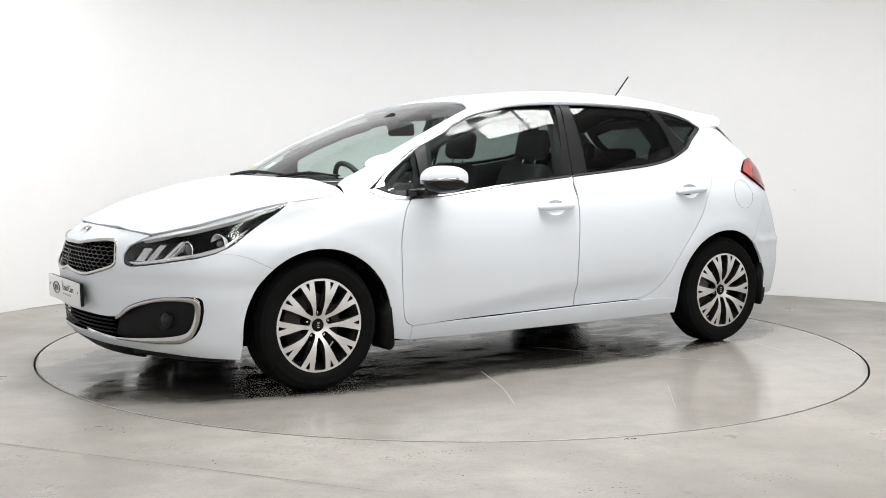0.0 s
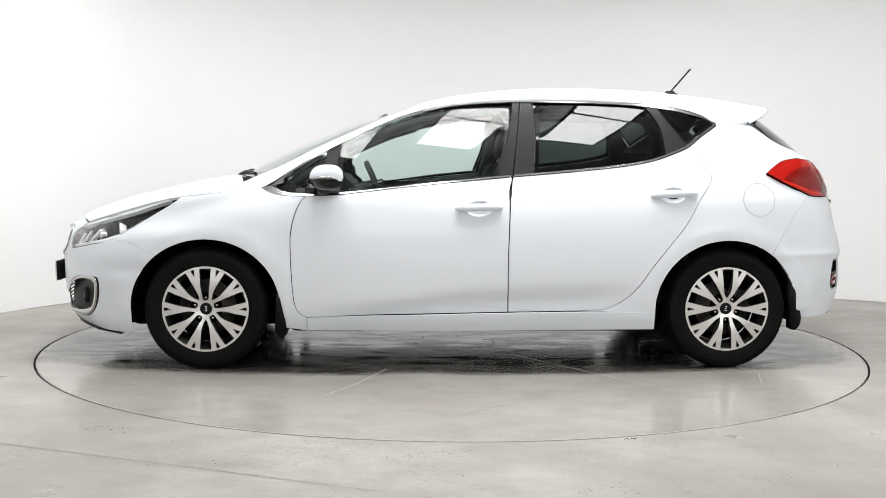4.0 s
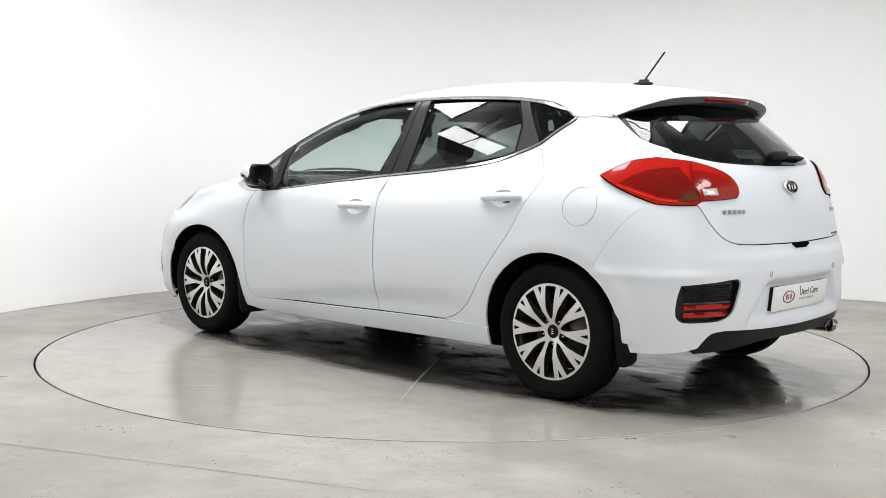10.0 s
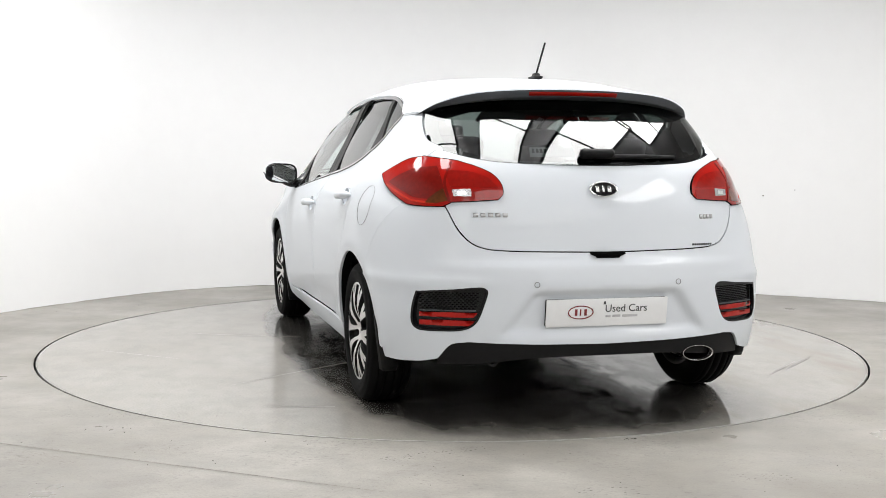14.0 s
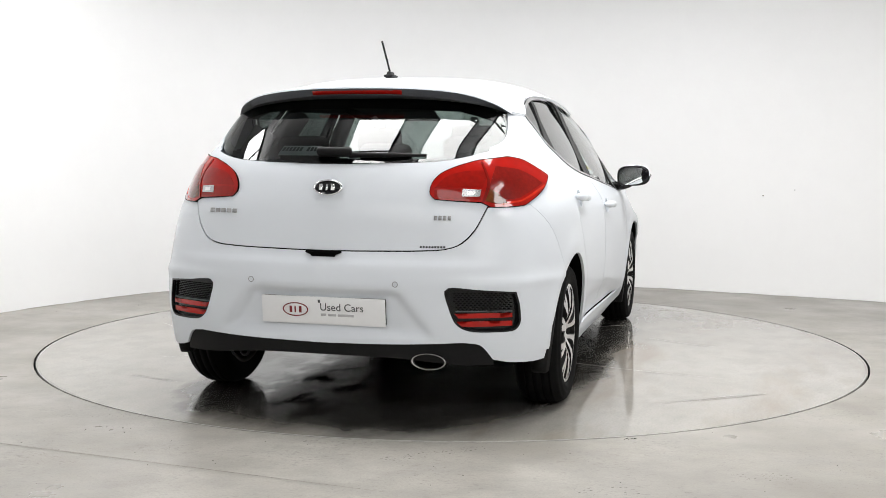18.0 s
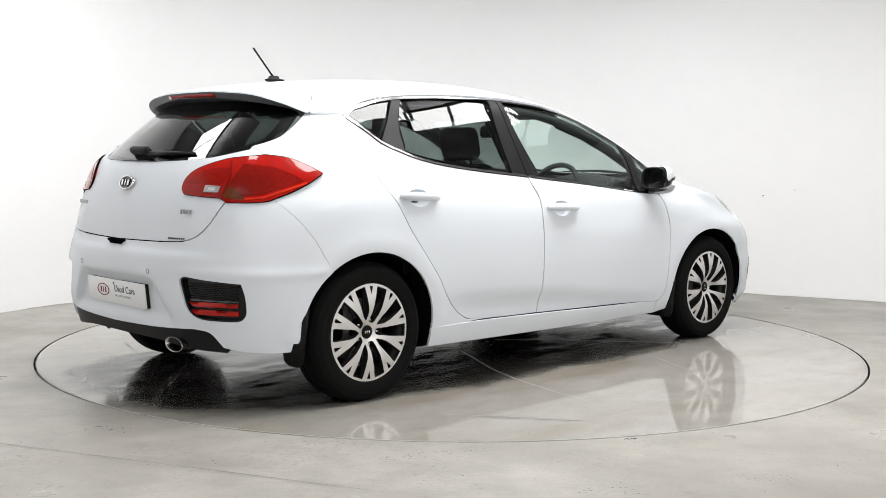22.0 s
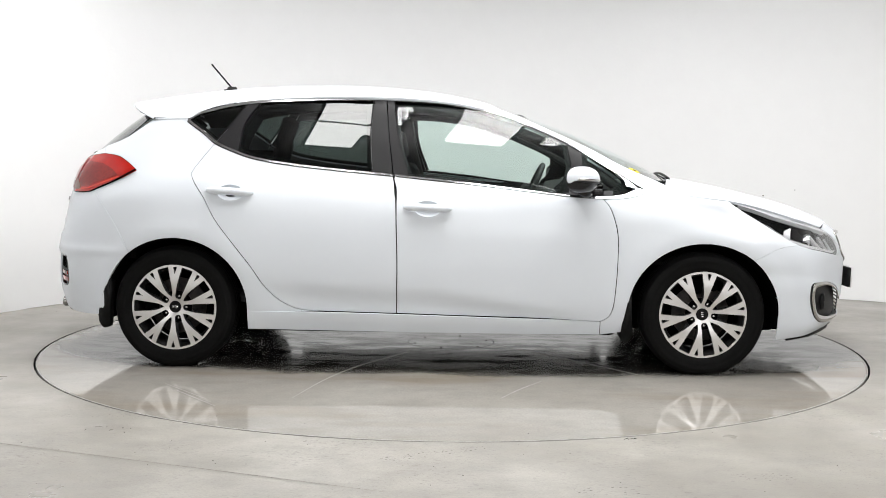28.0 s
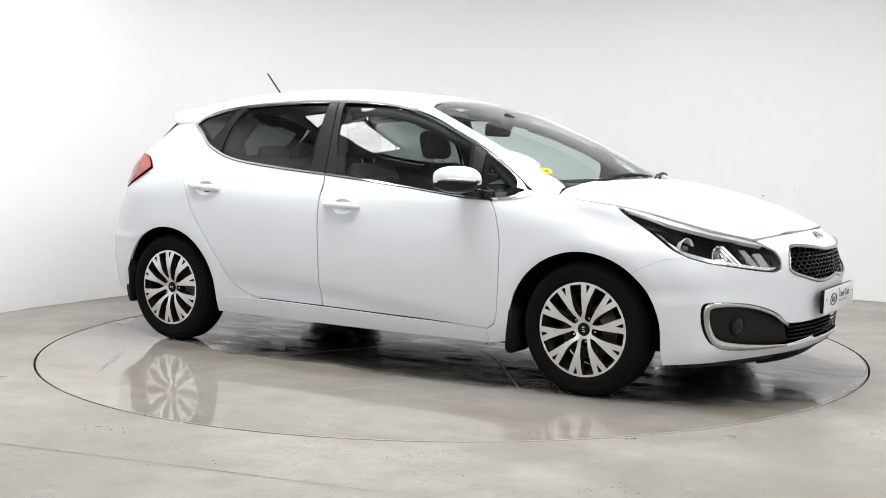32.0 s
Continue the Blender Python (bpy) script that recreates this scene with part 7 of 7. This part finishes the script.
# floor with a round opening, and the turntable in it
bm = bmesh.new()
n = 160
inner = [bm.verts.new((2.284 * math.cos(2 * math.pi * k / n), 2.284 * math.sin(2 * math.pi * k / n), 0)) for k in range(n)]
low = [bm.verts.new((v.co.x, v.co.y, -0.08)) for v in inner]
outer = []
for k in range(n):
    u = 2 * math.pi * k / n
    c, s = math.cos(u), math.sin(u)
    r = 9.0 / max(abs(c), abs(s))
    outer.append(bm.verts.new((r * c, r * s, 0)))
for k in range(n):
    j = (k + 1) % n
    bm.faces.new((inner[k], outer[k], outer[j], inner[j]))
    f = bm.faces.new((inner[k], inner[j], low[j], low[k]))
    f.material_index = 1
bmesh.ops.recalc_face_normals(bm, faces=bm.faces[:])
tagged(part("floor", bm, [FLOOR, DARK_PIT], smooth=False), kind="structure")
bm = bmesh.new()
bmesh.ops.create_circle(bm, cap_ends=True, segments=96, radius=2.5, matrix=Matrix.Translation((0, 0, -0.08)))
tagged(part("pit_floor", bm, DARK_PIT), kind="structure")

table = new("turntable")
tagged(table, "round polished concrete turntable set flush in the floor", "turntable")
bm = bmesh.new()
lathe(bm, [(0.252, -0.004), (0.252, 0.0), (2.266, 0.0), (2.266, -0.07), (0.252, -0.07)], 192)
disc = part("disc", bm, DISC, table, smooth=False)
bm = bmesh.new()
lathe(bm, [(2.2665, -0.03), (2.2665, 0.0006), (2.2725, 0.0004), (2.2735, -0.003), (2.2735, -0.06)], 192)
part("rim_ring", bm, STEEL_EDGE, table, "thin worn rim")
bm = bmesh.new()
lathe(bm, [(0.0, 0.0005), (0.2485, 0.0005), (0.2495, -0.002), (0.2495, -0.05)], 72)
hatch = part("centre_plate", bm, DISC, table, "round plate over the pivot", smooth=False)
bm = bmesh.new()
bmesh.ops.create_circle(bm, cap_ends=True, segments=48, radius=0.3, matrix=Matrix.Translation((0, 0, -0.02)))
part("plate_seat", bm, DARK_PIT, table)
for k in range(6):
    u = k * math.pi / 3 + 0.3
    bm = bmesh.new()
    lathe(bm, [(0.0, 0.0035), (0.006, 0.003), (0.008, 0.0005)], 8, Matrix.Translation((0.215 * math.cos(u), 0.215 * math.sin(u), 0)))
    part("plate_bolt", bm, STEEL_WORN, hatch, "small worn bolt")

# floor joints and scratches
def ground_line(name, pts, width, mat, parent, z=0.0012):
    bm = bmesh.new()
    p = [np.array(v) for v in curve_points(pts, 0.05)]
    a, b = [], []
    for i, v in enumerate(p):
        d = p[min(i + 1, len(p) - 1)] - p[max(i - 1, 0)]
        nn = np.array([-d[1], d[0]]) / max(np.linalg.norm(d), 1e-9) * width / 2 * (0.5 + 0.5 * math.sin(math.pi * i / (len(p) - 1)))
        a.append(bm.verts.new((v[0] + nn[0], v[1] + nn[1], z)))
        b.append(bm.verts.new((v[0] - nn[0], v[1] - nn[1], z)))
    for i in range(len(p) - 1):
        bm.faces.new((a[i], b[i], b[i + 1], a[i + 1]))
    bmesh.ops.recalc_face_normals(bm, faces=bm.faces[:])
    return part(name, bm, mat, parent)


# marks on the turntable: hairline cracks and dragged scratches
for pts, w in (([(0.37, 0.82), (0.52, 1.2), (0.68, 1.5)], 0.007), ([(-0.65, -1.56), (-0.56, -1.13), (-0.45, -0.8), (-0.19, -0.30)], 0.006), ([(0.24, -0.12), (0.44, -0.27), (0.83, -0.74), (1.0, -0.95)], 0.008),
               ([(0.48, -1.10), (0.36, -1.32), (0.28, -1.5)], 0.008), ([(-0.3, 0.4), (-0.7, 1.0), (-0.95, 1.35)], 0.006), ([(-1.5, 0.95), (-1.42, 1.25)], 0.006), ([(-0.2, 1.55), (0.15, 1.95)], 0.004), ([(-1.2, -1.45), (-0.95, -1.75)], 0.010), ([(-1.3, -1.3), (-1.02, -1.62)], 0.006)):
    ground_line("scratch", pts, w, SCRATCH, table, 0.0012)

# a joint in the floor, flecks of grit and small dark specks on the wall
tagged(ground_line("floor_joint", [(-3.2, -1.78), (-1.68, -2.36), (-0.83, -2.68), (-0.2, -2.92)], 0.006, JOINT, None), kind="structure")
rng = random.Random(7)


def grit(cx, cy, spread, count, size):
    """Chips of grit lying on the floor."""
    bm = bmesh.new()
    for _ in range(count):
        r = size * rng.uniform(0.4, 1.0)
        at = (cx + rng.gauss(0, spread), cy + rng.gauss(0, spread * 0.5), r * 0.35)
        soft_box(bm, (r * 2, r * rng.uniform(0.8, 1.6), r * 0.8), Matrix.Translation(at) @ Matrix.Rotation(rng.uniform(0, 3), 4, "Z"), r * 0.2, 1)
    tagged(part("grit", bm, GRIT, None, smooth=False), "dark chips of grit lying on the concrete floor", "grit", kind="stuff")


grit(0.69, -2.21, 0.012, 9, 0.0045)
grit(-1.33, -2.13, 0.05, 5, 0.003)
grit(0.2, -2.5, 0.6, 26, 0.0022)
grit(-1.2, -2.5, 0.5, 24, 0.0022)
grit(-2.0, 1.0, 0.8, 16, 0.003)


def tread_marks(x0, y0, turn, rows, cols, mat):
    """A faint print of a tyre's tread: short dabs in rows."""
    bm = bmesh.new()
    m = Matrix.Translation((x0, y0, 0.0011)) @ Matrix.Rotation(turn, 4, "Z")
    for r in range(rows):
        for c in range(cols):
            if rng.random() < 0.32:
                continue
            w, h = 0.012 * rng.uniform(0.4, 1.0), 0.005 * rng.uniform(0.4, 1.0)
            px, py = c * 0.021 + rng.gauss(0, 0.002), r * 0.024 + rng.gauss(0, 0.002)
            vs = [bm.verts.new(m @ Vector((px + sx * w / 2 + sy * 0.003, py + sy * h / 2, 0))) for sx, sy in ((-1, -1), (1, -1), (0.8, 1), (-0.7, 1))]
            bm.faces.new(vs)
    bmesh.ops.recalc_face_normals(bm, faces=bm.faces[:])
    for f in bm.faces:
        if f.normal.z < 0:
            f.normal_flip()
    tagged(part("tread_marks", bm, mat, None, smooth=False), "faint dark tyre tread prints on the concrete floor", "tyre marks", kind="stuff")


tread_marks(-0.22, -2.56, 0.50, 3, 20, TREAD)
tread_marks(0.95, -2.76, 0.12, 4, 11, TREAD)
tread_marks(0.42, -2.93, 0.10, 4, 10, TREAD)
tread_marks(-1.62, -1.93, 0.05, 2, 18, TREAD)
tread_marks(-0.55, -2.30, -0.10, 2, 14, TREAD)


def wall_speck(px, pz, r):
    """A small dark speck on the back wall at x and height."""
    i = int(np.argmin(np.abs(wx - px) + (wy < 0.5) * 50))
    bm = bmesh.new()
    d = Vector((-nx[i], -ny[i], 0))
    lathe(bm, [(0.0, 0.003), (r * 0.7, 0.0025), (r, -0.002)], 10, Matrix.Translation((wx[i], wy[i], pz)) @ d.to_track_quat("Z", "Y").to_matrix().to_4x4())
    tagged(part("wall_mark", bm, GRIT), "small dark mark on the white wall", "wall mark")


wall_speck(2.449, 0.783, 0.006)
wall_speck(2.666, 0.832, 0.003)


# ---------------------------------------------------------------- ceiling lights and added fill panels
def light_panel(x, y, w, d, turn=0.0, glow=PANEL_GLOW, z=3.02):
    ob = new("ceiling_light")
    tagged(ob, "rectangular white light panel with a thin black frame, some added as fill", "ceiling light", "ceiling lights")
    ob.matrix_basis = pose(x, y, z, 0, 0, turn)
    for name, size, at in (("frame_side", (0.03, d, 0.05), (-w / 2, 0, 0)), ("frame_side", (0.03, d, 0.05), (w / 2, 0, 0)), ("frame_end", (w, 0.03, 0.05), (0, -d / 2, 0)), ("frame_end", (w, 0.03, 0.05), (0, d / 2, 0)), ("frame_bar", (w, 0.025, 0.05), (0, 0, -0.002))):
        bm = bmesh.new()
        soft_box(bm, size, Matrix.Translation(at), 0.004, 1)
        part(name, bm, FRAME, ob)
    bm = bmesh.new()
    v = [bm.verts.new((sx * w / 2, sy * d / 2, 0.0)) for sx, sy in ((-1, -1), (-1, 1), (1, 1), (1, -1))]
    f = bm.faces.new(v)
    bm.normal_update()
    if f.normal.z > 0:
        f.normal_flip()
    part("diffuser", bm, glow, ob, "glowing white diffuser")
    bm = bmesh.new()
    for sx in (-1, 1):
        sweep(bm, [(sx * w * 0.35, 0, 0.01), (sx * w * 0.35, 0, WALL_TOP - z)], 0.004, 6)
    part("hanger", bm, FRAME, ob)


# first row placed from window reflections, second row unseen panels added as fill
ROWS = ((-2.40, -0.60, 0.50, 0.9, -17), (-0.78, -1.62, 0.50, 1.55, -16), (0.31, -1.24, 0.58, 1.55, -17), (1.18, -1.31, 0.58, 1.55, -17), (1.90, -0.20, 0.55, 1.1, -17),
        (-1.35, 0.30, 0.88, 1.15, -17), (0.75, 0.55, 0.70, 0.95, -17), (-1.6, -6.3, 2.0, 2.2, 0, FILL_GLOW), (0.8, -6.3, 2.2, 2.2, 0, FILL_GLOW), (3.1, -6.3, 1.9, 2.2, 0, FILL_GLOW), (3.5, -3.5, 0.75, 1.6, 0))
for row in ROWS:
    light_panel(*row)


def motions():
    walk(car, heading_rows(CAR_X, CAR_Y))
    walk(table, heading_rows(0, 0))


motions()
